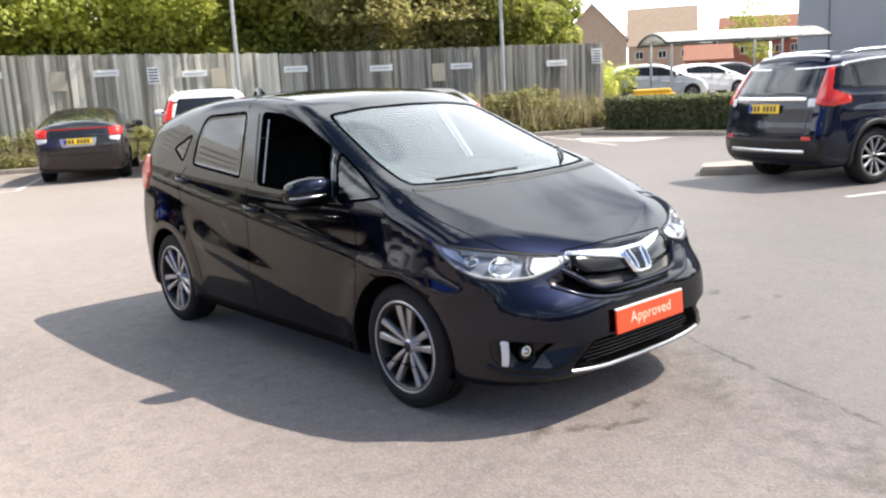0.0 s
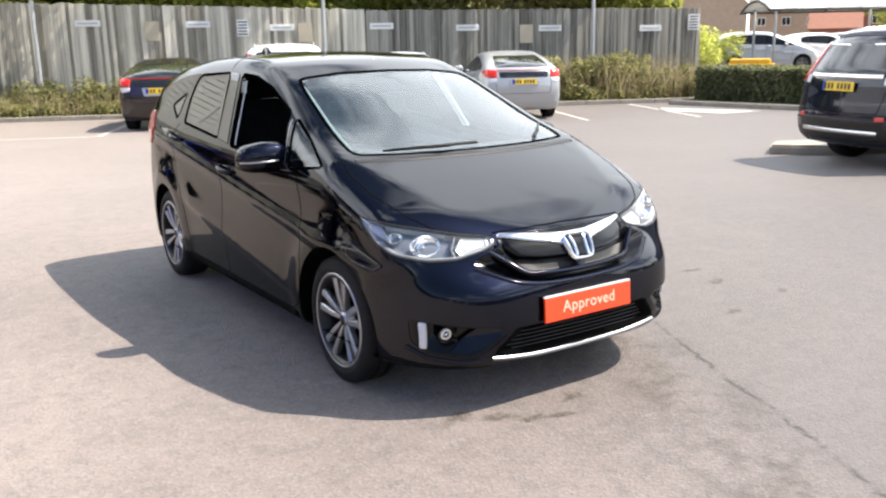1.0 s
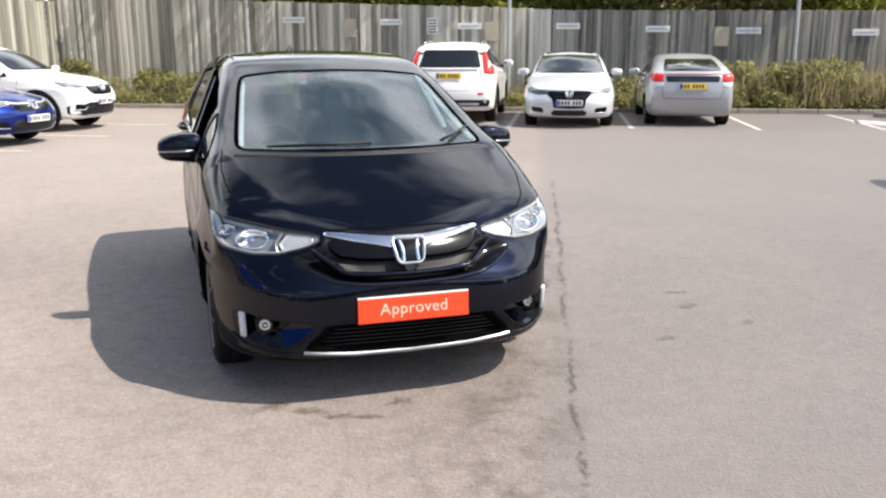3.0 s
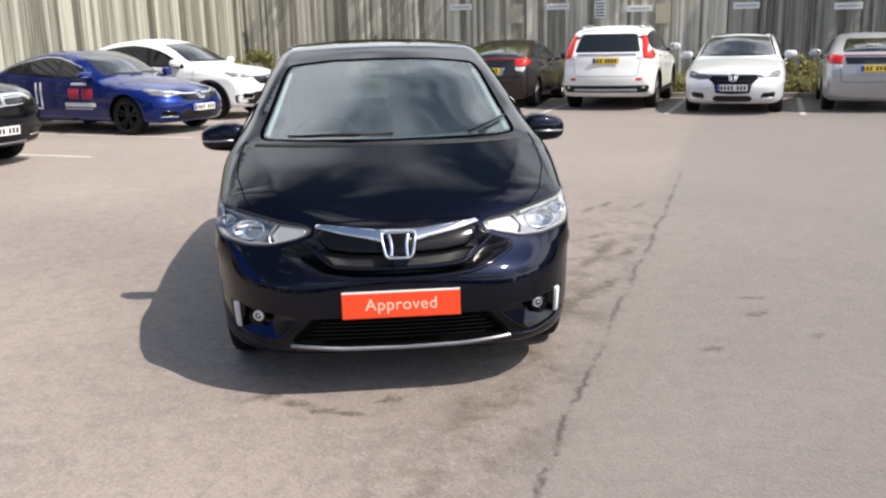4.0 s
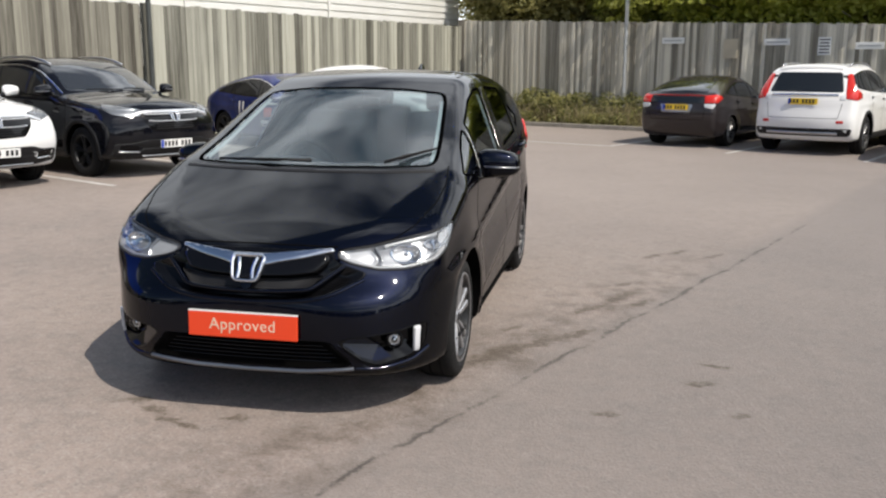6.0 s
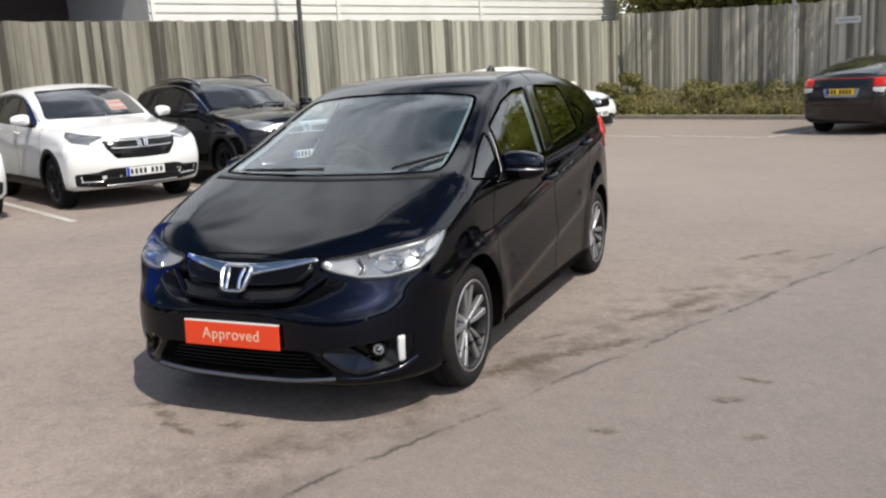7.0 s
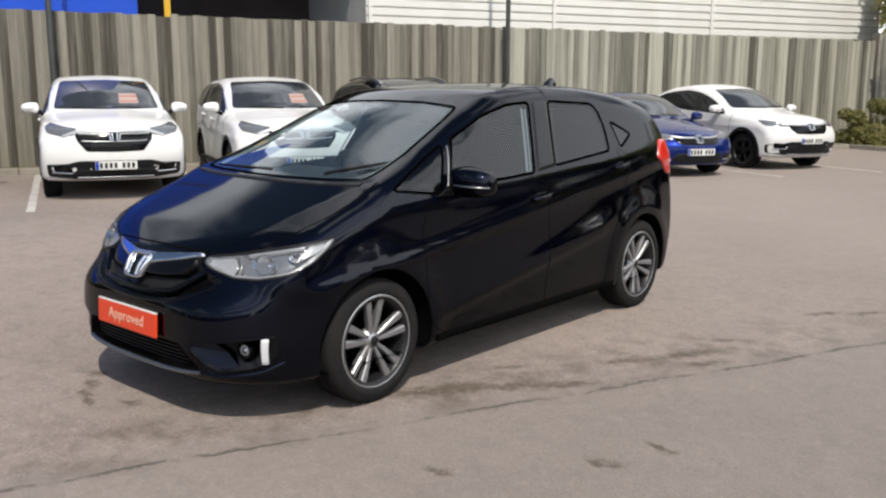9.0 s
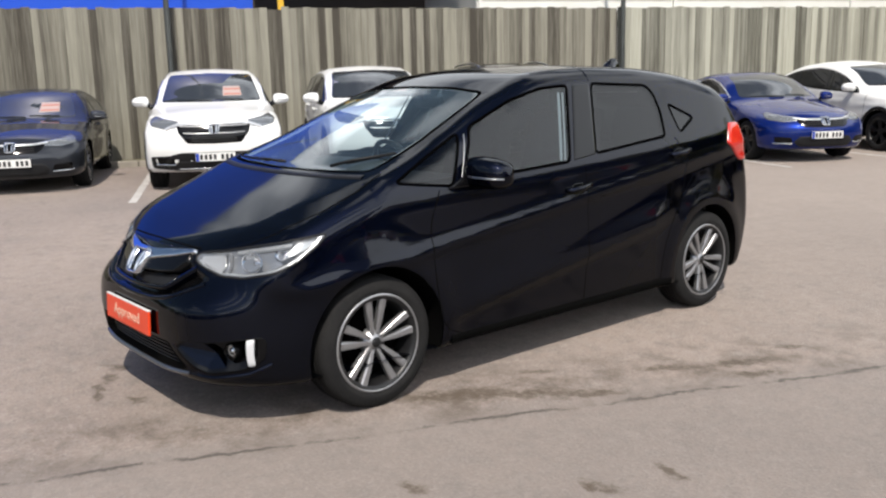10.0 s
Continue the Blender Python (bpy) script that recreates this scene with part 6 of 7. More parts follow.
def ribbon(name, pts, width, z, mat, wobble=0.0, label="", category="", step=0.12, gaps=0.0):
    line = dense([(x, y, 0) for x, y in pts], step, False)
    t = np.gradient(line, axis=0)
    s = np.column_stack([-t[:, 1], t[:, 0]])
    s /= np.linalg.norm(s, axis=1, keepdims=True)
    k = len(line)
    w1, w2 = width / 2 * (1 + wobble * rng.uniform(-1, 1, k)), width / 2 * (1 + wobble * rng.uniform(-1, 1, k))
    c = line[:, :2] + (s * rng.normal(0, 0.25 * wobble * width, (k, 1)) if wobble else 0)
    v = np.concatenate([np.column_stack([c + s * w1[:, None], np.full(k, z)]), np.column_stack([c - s * w2[:, None], np.full(k, z)])])
    return tagged(part(name, v, [(i + k, i + k + 1, i + 1, i) for i in range(k - 1) if not gaps or math.sin(i * 0.37) + math.sin(i * 0.83 + 1.0) + 0.8 * rng.normal() > gaps], mat, None, label, False, "structure"), category=category)


def bay_line(a, b, w=0.10):
    ob = ribbon("bay_line", [a, b], w, 0.0045, M["road_paint"], 0.12, "worn white parking bay line", "road marking")
    tagged(ob, group="bay lines")


# bays of the side row and of the rear row
for k in range(-2, 7):
    v = -2.50 + 2.37 * k
    bay_line(lot(-6.55, v), lot(-11.6, v))
for k in range(-2, 6):
    u = 0.43 + 2.40 * (k - 0)
    if u > 9:
        continue
    bay_line(lot(u, 12.06), lot(u, 16.4))
bay_line(lot(-6.5, 12.0), lot(-4.4, 12.05))
# arrow head by the hedge and the short line by the island
flat_poly("arrow_marking", [(12.9, 9.5), (13.5, 9.9), (14.2, 7.6), (13.1, 7.75)], 0.0045, M["road_paint"], "structure", "worn white arrow painted on the asphalt", "road marking")
bay_line((6.72, 0.10), (11.0, -1.6), 0.10)


def prism(name, pts, z0, z1, mat, kind, label, category, bevel=0.02):
    bm = bmesh.new()
    lo = [bm.verts.new((x, y, z0)) for x, y in pts]
    fc = bm.faces.new(lo)
    up = bmesh.ops.extrude_face_region(bm, geom=[fc])["geom"]
    bmesh.ops.translate(bm, verts=[v for v in up if isinstance(v, bmesh.types.BMVert)], vec=(0, 0, z1 - z0))
    bmesh.ops.recalc_face_normals(bm, faces=bm.faces)
    if bevel:
        es = [e for e in bm.edges if e.verts[0].co.z > z1 - 1e-4 and e.verts[1].co.z > z1 - 1e-4]
        bmesh.ops.bevel(bm, geom=es, offset=bevel, segments=2, affect="EDGES")
    return tagged(from_bm(name, bm, mat, None, label, False, kind), category=category)


def kerb_run(a, b, parent, w=0.125, h=0.11, length=0.915):
    """A line of kerb stones, each its own piece with a joint."""
    a, b = np.array(a, float), np.array(b, float)
    d = b - a
    total = np.linalg.norm(d)
    d = d / total
    n = max(1, round(total / length))
    ln = total / n
    bm = bmesh.new()
    block(bm, (ln - 0.012, w, h + 0.1), pose(0, 0, h / 2 - 0.05), 0.015)
    me = bpy.data.meshes.new("kerb_stone")
    bm.to_mesh(me)
    bm.free()
    me.materials.append(M["concrete"])
    for k in range(n):
        c = a + d * ln * (k + 0.5)
        ob = new("kerb_stone", me)
        ob.parent = parent
        ob.matrix_basis = pose(c[0], c[1], 0, 0, 0, math.degrees(math.atan2(d[1], d[0])))


bed = prism("planting_bed", [lot(-12.7, 16.66), lot(10.4, 16.66), lot(10.4, 18.9), lot(-12.7, 18.9)], -0.05, 0.07, M["soil"], "structure", "weedy soil strip below the rear fence", "planting bed", 0)
kerb_run(lot(-12.7, 16.6), lot(10.2, 16.6), bed)
side_bed = prism("gravel_strip", [lot(-12.75, -12), lot(-11.75, -12), lot(-11.75, 16.5), lot(-12.75, 16.5)], -0.05, 0.05, M["soil"], "structure", "narrow soil strip along the side fence", "planting bed", 0)
kerb_run(lot(-11.7, -12), lot(-11.7, 16.5), side_bed)


# ---- fences ----
def fence(name, a, b, top_a, top_b, board_w, mat, label, out, rails=(0.5, 1.4, 2.2), lap=0.012):
    """Close-boarded timber fence from a to b, boards on the side towards out; each board its own piece."""
    a, b = np.array(a, float), np.array(b, float)
    d = b - a
    total = np.linalg.norm(d)
    d = d / total
    rz = math.degrees(math.atan2(d[1], d[0]))
    holder = new(name)
    tagged(holder, label=label, category="fence", kind="structure")
    n = int(total / board_w)
    step = total / n
    meshes = []
    for k in range(6):
        bm = bmesh.new()
        block(bm, (board_w + 0.014 - 0.005 * (k % 3), 0.02, 1.0), pose(0, 0, 0.5), 0.004)
        me = bpy.data.meshes.new("board")
        bm.to_mesh(me)
        bm.free()
        me.materials.append(mat)
        meshes.append(me)
    r = np.random.default_rng(len(name))
    for k in range(n):
        c = a + d * step * (k + 0.5) + np.array(out) * (0.0 if k % 2 else lap)
        h = top_a + (top_b - top_a) * (k + 0.5) / n + r.normal(0, 0.012)
        ob = new("board", meshes[r.integers(0, 6)])
        ob.parent = holder
        ob.matrix_basis = pose(c[0], c[1], 0.04, r.normal(0, 0.15), 0, rz + r.normal(0, 1.0)) @ Matrix.Diagonal((1, 1, h - 0.04, 1))
    # posts and rails behind
    for k in range(int(total / 2.6) + 1):
        c = a + d * min(total, 2.6 * k) - np.array(out) * 0.07
        h = top_a + (top_b - top_a) * k * 2.6 / total - 0.06
        bm = bmesh.new()
        block(bm, (0.1, 0.1, h), pose(0, 0, h / 2), 0.008)
        p = from_bm("post", bm, M["post"], holder)
        p.matrix_basis = pose(c[0], c[1], 0, 0, 0, rz)
    for z in rails:
        c = (a + b) / 2 - np.array(out) * 0.035
        bm = bmesh.new()
        block(bm, (total, 0.04, 0.09), Matrix.Identity(4), 0.005)
        p = from_bm("rail", bm, M["post"], holder)
        p.matrix_basis = pose(c[0], c[1], z, 0, 0, rz)
    return holder


out_back = (math.sin(TH), -math.cos(TH))
fence("rear_fence_tall", lot(-12.7, 18.45), lot(1.1, 18.45), 2.98, 2.52, 0.094, M["board_grey"], "weathered grey close-boarded timber fence behind the rear row", out_back)
fence("rear_fence_low", lot(1.15, 18.45), lot(10.36, 18.45), 2.50, 2.42, 0.094, M["board_shaded"], "weathered grey close-boarded timber fence with sign boards", out_back)
fence("side_fence_far", lot(-12.8, 18.4), lot(-12.8, 7.05), 2.80, 2.83, 0.14, M["board_pale"], "tall pale weathered timber board fence in the yard corner", (math.cos(TH), math.sin(TH)), (0.5, 1.5, 2.5))
fence("side_fence", lot(-12.8, 7.0), lot(-12.8, -12.0), 2.83, 2.87, 0.14, M["board"], "tall weathered timber board fence behind the side row", (math.cos(TH), math.sin(TH)), (0.5, 1.5, 2.5))


bm = bmesh.new()
block(bm, (0.24, 0.22, 3.0), pose(0, 0, 1.5), 0.012)
corner = tagged(from_bm("fence_corner_post", bm, M["post"], None, "thick weathered timber post where the two fences meet", False, "structure"), category="fence post")
corner.matrix_world = at_lot(-12.79, 18.50)


def fence_sign(u, z, w, h, mat="sign", lines=0, name="bay_sign", label="small white bay sign screwed to the fence"):
    bm = bmesh.new()
    block(bm, (w, 0.02, h), Matrix.Identity(4), 0.004)
    ob = tagged(from_bm(name, bm, M[mat], None, label), category="sign", group="fence signs")
    ob.matrix_world = at_lot(u, 18.405, z)
    if lines:
        bm = bmesh.new()
        for k in range(lines):
            block(bm, (w * (0.7 if k % 2 else 0.8), 0.004, h * (0.22 if lines == 1 else 0.34) / lines), pose(0, -0.0125, h * (0.36 - 0.72 * k / max(1, lines - 1)) if lines > 1 else 0))
        from_bm("sign_text", bm, M["ink"] if lines > 1 else M["galv"], ob)


for u, z in ((-5.85, 2.28), (-3.16, 2.21), (-1.04, 2.10), (1.54, 2.09), (3.83, 2.01), (6.09, 1.96), (8.92, 1.91)):
    fence_sign(u, z, 0.62, 0.16, "sign", 1)
fence_sign(-2.04, 2.10, 0.30, 0.42, "sign", 5, "notice_sign", "white printed notice fixed to the fence")
fence_sign(10.16, 2.05, 0.32, 0.42, "sign", 5, "notice_sign", "white printed notice at the end of the fence")
for u, z in ((-4.30, 2.06), (-0.45, 1.96), (5.43, 1.82)):
    fence_sign(u, z, 0.36, 0.48, "cream", 0, "cream_board", "plain cream board fixed to the fence")


def pole(u, v, h, r, mat, label):
    vv, ff = tube([(0, 0, 0), (0, 0, 0.25), (0, 0, 0.26), (0, 0, h * 0.6), (0, 0, h)], [r * 1.5, r * 1.5, r, r * 0.9, r * 0.6], 12)
    ob = tagged(part("lamp_post", vv, ff, mat, None, label, True, edge=40), category="post", group="lamp posts")
    ob.matrix_world = at_lot(u, v)


pole(-7.02, 18.0, 7.0, 0.055, M["galv"], "slim galvanised steel post before the rear fence")
pole(0.03, 18.0, 7.0, 0.055, M["galv"], "slim galvanised steel post before the rear fence")
pole(7.16, 18.0, 7.0, 0.055, M["galv"], "slim galvanised steel post before the rear fence")
pole(-12.45, 7.0, 7.0, 0.055, M["dark_pole"], "dark steel post standing close to the side fence")
pole(-12.45, -2.15, 7.0, 0.055, M["dark_pole"], "dark steel post standing close to the side fence")


# ---- buildings ----
def clad_building():
    hall = new("clad_building")
    tagged(hall, label="long white ribbed-metal building with blue fascia and dark recess", category="building")
    hall.matrix_world = at_lot(-13.7, 0)
    bm = bmesh.new()
    block(bm, (9, 15.4, 7.0), pose(-4.6, 11.9, 3.5))
    from_bm("wall", bm, M["clad"], hall)
    z = 2.2
    bm = bmesh.new()
    block(bm, (0.05, 15.4, 0.15), Matrix.Identity(4), 0.015)
    me = bpy.data.meshes.new("cladding_rib")
    bm.to_mesh(me)
    bm.free()
    me.materials.append(M["clad"])
    while z < 6.9:
        ob = new("cladding_rib", me)
        ob.parent = hall
        ob.matrix_basis = pose(-0.08, 11.9, z)
        z += 0.19
    for y in (8.9, 13.6, 4.28):
        bm = bmesh.new()
        block(bm, (0.06, 0.09, 7.0), pose(-0.03, y, 3.5), 0.01)
        from_bm("cover_strip", bm, M["clad"], hall)
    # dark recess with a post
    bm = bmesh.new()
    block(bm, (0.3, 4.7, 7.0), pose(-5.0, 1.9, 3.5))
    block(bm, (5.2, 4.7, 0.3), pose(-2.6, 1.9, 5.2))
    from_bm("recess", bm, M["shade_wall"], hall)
    bm = bmesh.new()
    block(bm, (0.12, 0.12, 5.2), pose(-0.3, 0.05, 2.6), 0.01)
    from_bm("corner_post", bm, M["yellow"], hall)
    bm = bmesh.new()
    block(bm, (0.25, 14, 5.4), pose(-0.6, -7.5, 5.5), 0.02)
    from_bm("fascia", bm, M["fascia"], hall, "plain blue fascia panel")
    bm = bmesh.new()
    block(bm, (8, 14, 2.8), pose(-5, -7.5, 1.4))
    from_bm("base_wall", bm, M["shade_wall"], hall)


clad_building()


def house(name, x, y, rz, w, d, h, roof, wall, tile, label, windows=3):
    ho = new(name)
    tagged(ho, label=label, category="house")
    ho.matrix_world = pose(x, y, 0, 0, 0, rz)
    bm = bmesh.new()
    block(bm, (w, d, h), pose(0, 0, h / 2))
    gab = [bm.verts.new(p) for p in ((-w / 2, -d / 2, h), (-w / 2, d / 2, h), (-w / 2, 0, h + roof), (w / 2, -d / 2, h), (w / 2, d / 2, h), (w / 2, 0, h + roof))]
    bm.faces.new(gab[:3])
    bm.faces.new(gab[3:])
    from_bm("wall", bm, M[wall], ho)
    bm = bmesh.new()
    sl = math.hypot(d / 2 + 0.3, roof * (1 + 0.6 / d))
    an = math.degrees(math.atan2(roof, d / 2))
    for sg in (1, -1):
        block(bm, (w + 0.5, sl, 0.14), pose(0, sg * (d / 4 + 0.1), h + roof / 2 - 0.02, -sg * an, 0, 0), 0.02)
    from_bm("roof", bm, M[tile], ho)
    for k in range(windows):
        for z in (1.3, 3.8):
            if z + 0.8 > h:
                continue
            px = -w / 2 + w * (k + 0.5) / windows
            bm = bmesh.new()
            block(bm, (1.1, 0.12, 1.1), pose(px, -d / 2 - 0.02, z), 0.02)
            fr = from_bm("window", bm, M["sign"], ho)
            bm = bmesh.new()
            for sx in (-0.26, 0.26):
                block(bm, (0.44, 0.03, 0.92), pose(px + sx, -d / 2 - 0.085, z))
            from_bm("pane", bm, M["tint"], fr)



def along(t_deg, dist):
    """A place at that bearing (from +y, clockwise) and distance from the yard's corner by the camera's start."""
    return (-3.27 + dist * math.sin(radians(t_deg)), -4.46 + dist * math.cos(radians(t_deg)))


# raised parking beyond the hedge, houses, a grey wall, a shelter
prism("upper_parking", [(16.75, 12.5), (17.35, 4.0), (60, -25), (90, 20), (60, 60), (21, 32)], -0.05, 0.27, M["asphalt"], "structure", "slightly raised parking area beyond the hedge", "ground", 0)
hx1 = along(50.6, 112)
house("gable_house", hx1[0], hx1[1], -51 + 90, 16, 7.6, 5.3, 4.0, "house_wall", "roof_tile", "buff brick house with a steep brown gable beyond the trees", 2)
hx2 = along(54.8, 132)
house("wide_house", hx2[0], hx2[1], -55, 9.2, 9, 5.2, 5.0, "house_wall", "roof_tile", "buff brick house with a brown tiled roof", 3)
hx3 = along(59.6, 135)
house("red_house", hx3[0], hx3[1], -60, 6.5, 8, 5.2, 3.2, "red_brick", "red_tile", "red brick house with a red tiled roof", 3)
hx4 = along(62.4, 138)
house("red_house", hx4[0], hx4[1], -62, 6.0, 8, 5.0, 3.4, "red_brick", "red_tile", "red brick house with a red tiled roof behind the shelter", 3)
hx5 = along(57.5, 110)
house("red_house", hx5[0], hx5[1], -57, 5.0, 6, 2.6, 1.8, "red_brick", "red_tile", "low red brick outbuilding with a tiled roof", 2)
bm = bmesh.new()
block(bm, (18, 0.5, 9.5), pose(9, 0, 4.75), 0.02)
gw = tagged(from_bm("grey_building", bm, M["wall_grey"], None, "plain grey panelled side of a large building"), category="building")
gw.matrix_world = pose(26.9, 11.2, 0, 0, 0, -63)
bm = bmesh.new()
for k in range(9):
    block(bm, (0.03, 0.02, 9.5), pose(1.0 + k * 2.0, -0.258, 4.75))
from_bm("panel_joint", bm, M["dark_pole"], gw)


def shelter(x, y, rz):
    sh = new("cycle_shelter")
    tagged(sh, label="open steel shelter with a low curved translucent roof", category="shelter")
    sh.matrix_world = pose(x, y, 0.27, 0, 0, rz)
    for px in (-2.2, 1.2):
        for py in (-0.9, 0.9):
            v, fc = tube([(px, py, 0), (px, py, 2.08)], 0.038, 8)
            part("post", v, fc, M["galv"], sh)
    n = 14
    v = []
    for px in (-2.5, 2.5):
        for k in range(n + 1):
            q = -1.3 + 2.6 * k / n
            v.append((px, q, 2.06 + 0.30 * (1 - (q / 1.3) ** 2)))
    fc = [(k, k + 1, n + 2 + k, n + 1 + k) for k in range(n)]
    v2 = [(a, b, c + 0.03) for a, b, c in v]
    m = len(v)
    part("roof", v + v2, fc + [tuple(m + i for i in q[::-1]) for q in fc] , M["roof_sheet"], sh, "clear curved roof sheet")
    for px in (-2.5, 0.0, 2.5):
        pts = [(px, -1.3 + 2.6 * k / n, 2.04 + 0.30 * (1 - ((-1.3 + 2.6 * k / n) / 1.3) ** 2)) for k in range(n + 1)]
        vv, ff = tube(pts, 0.04, 6)
        part("roof_rib", vv, ff, M["dark_pole"], sh)
    for py in (-1.3, 1.3):
        vv, ff = tube([(-2.5, py, 2.05), (2.5, py, 2.05)], 0.03, 6)
        part("roof_beam", vv, ff, M["dark_pole"], sh)


shelter(21.6, 10.6, -35)

# the small kerbed island by the navy car, and the hedge bed
isl = prism("kerb_island", [(7.85, 2.75), (8.35, 3.05), (10.6, 1.95), (10.2, 1.35), (8.4, 2.05)], -0.05, 0.13, M["concrete"], "structure", "low concrete kerbed island", "kerb", 0.03)
hb = prism("hedge_bed", [(14.6, 10.6), (16.3, 10.9), (17.2, 5.0), (15.0, 5.0)], -0.05, 0.10, M["soil"], "structure", "kerbed bed under the clipped hedge", "planting bed", 0)
kerb_run((14.55, 10.6), (14.95, 5.0), hb)
kerb_run(lot(10.2, 16.6), (14.55, 10.6), hb)
bm = bmesh.new()
block(bm, (1.15, 0.7, 0.75), pose(0, 0, 0.40), 0.05)
block(bm, (1.25, 0.8, 0.10), pose(0, 0, 0.82), 0.04)
block(bm, (1.05, 0.6, 0.16), pose(0, 0, 0.92), 0.07)
gb = tagged(from_bm("grit_bin", bm, M["yellow"], None, "yellow plastic grit bin behind the hedge"), category="bin")
gb.matrix_world = pose(17.6, 10.6, 0.05, 0, 0, -54)


# ---- plants ----
def leaf_cloud(centres, sizes, count, leaf, seed, flat=0.0):
    """Many small folded leaves in clumps. centres: (n, 3); sizes: clump radii."""
    r = np.random.default_rng(seed)
    centres, sizes = np.asarray(centres, float), np.asarray(sizes, float)
    w = sizes ** 2
    k = r.choice(len(centres), count, p=w / w.sum())
    d = r.normal(size=(count, 3))
    d /= np.linalg.norm(d, axis=1, keepdims=True)
    rad = sizes[k] * r.uniform(0.45, 1.05, count) ** 0.6
    p = centres[k] + d * rad[:, None] * [1, 1, 0.8]
    nrm = d * 0.6 + r.normal(size=(count, 3)) * 0.5 + [0, 0, 0.8]
    nrm /= np.linalg.norm(nrm, axis=1, keepdims=True)
    a = np.cross(nrm, r.normal(size=(count, 3)))
    a /= np.linalg.norm(a, axis=1, keepdims=True)
    b = np.cross(nrm, a)
    s = leaf * r.uniform(0.6, 1.4, count)[:, None]
    v = np.stack([p - a * s, p + b * s * 0.55 - nrm * s * 0.1, p + a * s, p - b * s * 0.55 - nrm * s * 0.1], 1).reshape(-1, 3)
    f = np.arange(count * 4).reshape(-1, 4)
    return v, f


def tree(u, v, h, spread, mat, seed, label, leaves=9000, leaf=0.11, low=2.7):
    r = np.random.default_rng(seed)
    tr = new("tree")
    tagged(tr, label=label, category="tree", group="trees behind the fence")
    tr.matrix_world = at_lot(u, v)
    pts = [(0, 0, 0)]
    for k in range(1, 6):
        pts.append((pts[-1][0] + r.normal(0, 0.12), pts[-1][1] + r.normal(0, 0.12), h * 0.75 * k / 5))
    vv, ff = tube(pts, [0.16, 0.14, 0.12, 0.09, 0.06, 0.03], 8)
    trunk = part("trunk", vv, ff, M["bark"], tr)
    cs, ss = [], []
    for k in range(16):
        z0 = r.uniform(0.25, 0.85) * h * 0.75
        a = r.uniform(0, 2 * math.pi)
        ln = spread * r.uniform(0.5, 1.0) * (1.1 - 0.5 * z0 / h)
        b = np.array([np.interp(z0, [q[2] for q in pts], [q[0] for q in pts]), np.interp(z0, [q[2] for q in pts], [q[1] for q in pts]), z0])
        e = b + [math.cos(a) * ln, math.sin(a) * ln, ln * r.uniform(0.2, 0.8)]
        m = (b + e) / 2 + [0, 0, 0.15 * ln]
        vv, ff = tube([b, m, e], [0.05, 0.03, 0.012], 6)
        part("limb", vv, ff, M["bark"], tr)
        for q in (0.5, 0.75, 1.0):
            cs.append(b + (e - b) * q + r.normal(0, 0.25, 3))
            ss.append(r.uniform(0.45, 0.95) * spread / 2.4)
    for k in range(26):
        cs.append([r.normal(0, spread * 0.38), r.normal(0, spread * 0.38), r.uniform(low, h)])
        ss.append(r.uniform(0.5, 1.0) * spread / 2.4)
    vv, ff = leaf_cloud(cs, ss, leaves, leaf, seed + 50)
    # the fence side is cut back, and hangs over a little above the boards
    keep = vv.reshape(-1, 4, 3)
    front = keep[:, :, 1].min(1) + v
    vv = keep[(front > 18.62) | ((front > 17.75) & (keep[:, :, 2].min(1) > 3.15))].reshape(-1, 3)
    part("crown", vv, np.arange(len(vv)).reshape(-1, 4), M[mat], tr, "", False)


spots = [(-11.6, 20.2, 5.6, 2.2, "leaf_olive"), (-9.0, 20.6, 6.4, 2.4, "leaf_olive"), (-6.6, 20.0, 5.4, 2.2, "leaf"), (-4.2, 20.3, 6.2, 2.5, "leaf_light"), (-1.6, 20.2, 6.0, 2.4, "leaf_light"), (0.9, 20.8, 6.2, 2.4, "leaf"), (3.4, 20.0, 6.0, 2.5, "leaf_olive"), (5.9, 20.3, 6.0, 2.4, "leaf_olive"), (8.0, 20.6, 4.8, 2.0, "leaf"), (-14.0, 23.5, 7.0, 2.6, "leaf_olive"), (-7.8, 24.5, 7.8, 3.0, "leaf_dark"), (-2.8, 25.0, 8.0, 3.0, "leaf"), (2.2, 25.0, 8.0, 3.0, "leaf"), (6.8, 25.5, 7.4, 2.8, "leaf_olive"), (-11.5, 25.5, 8.0, 3.0, "leaf"), (10.6, 27.0, 6.5, 2.0, "leaf_dark"), (9.6, 22.0, 4.2, 1.6, "leaf")]
for k, (u, v, h, sp, mt) in enumerate(spots):
    tree(u, v, h, sp, mt, 100 + k, {"leaf": "leafy green tree growing behind the fence", "leaf_light": "light green leafy tree growing behind the fence", "leaf_olive": "olive green bushy tree growing behind the fence", "leaf_dark": "dark green tree growing behind the fence"}[mt], 27000 if v < 24 else 15000, 0.08 if v < 24 else 0.11)


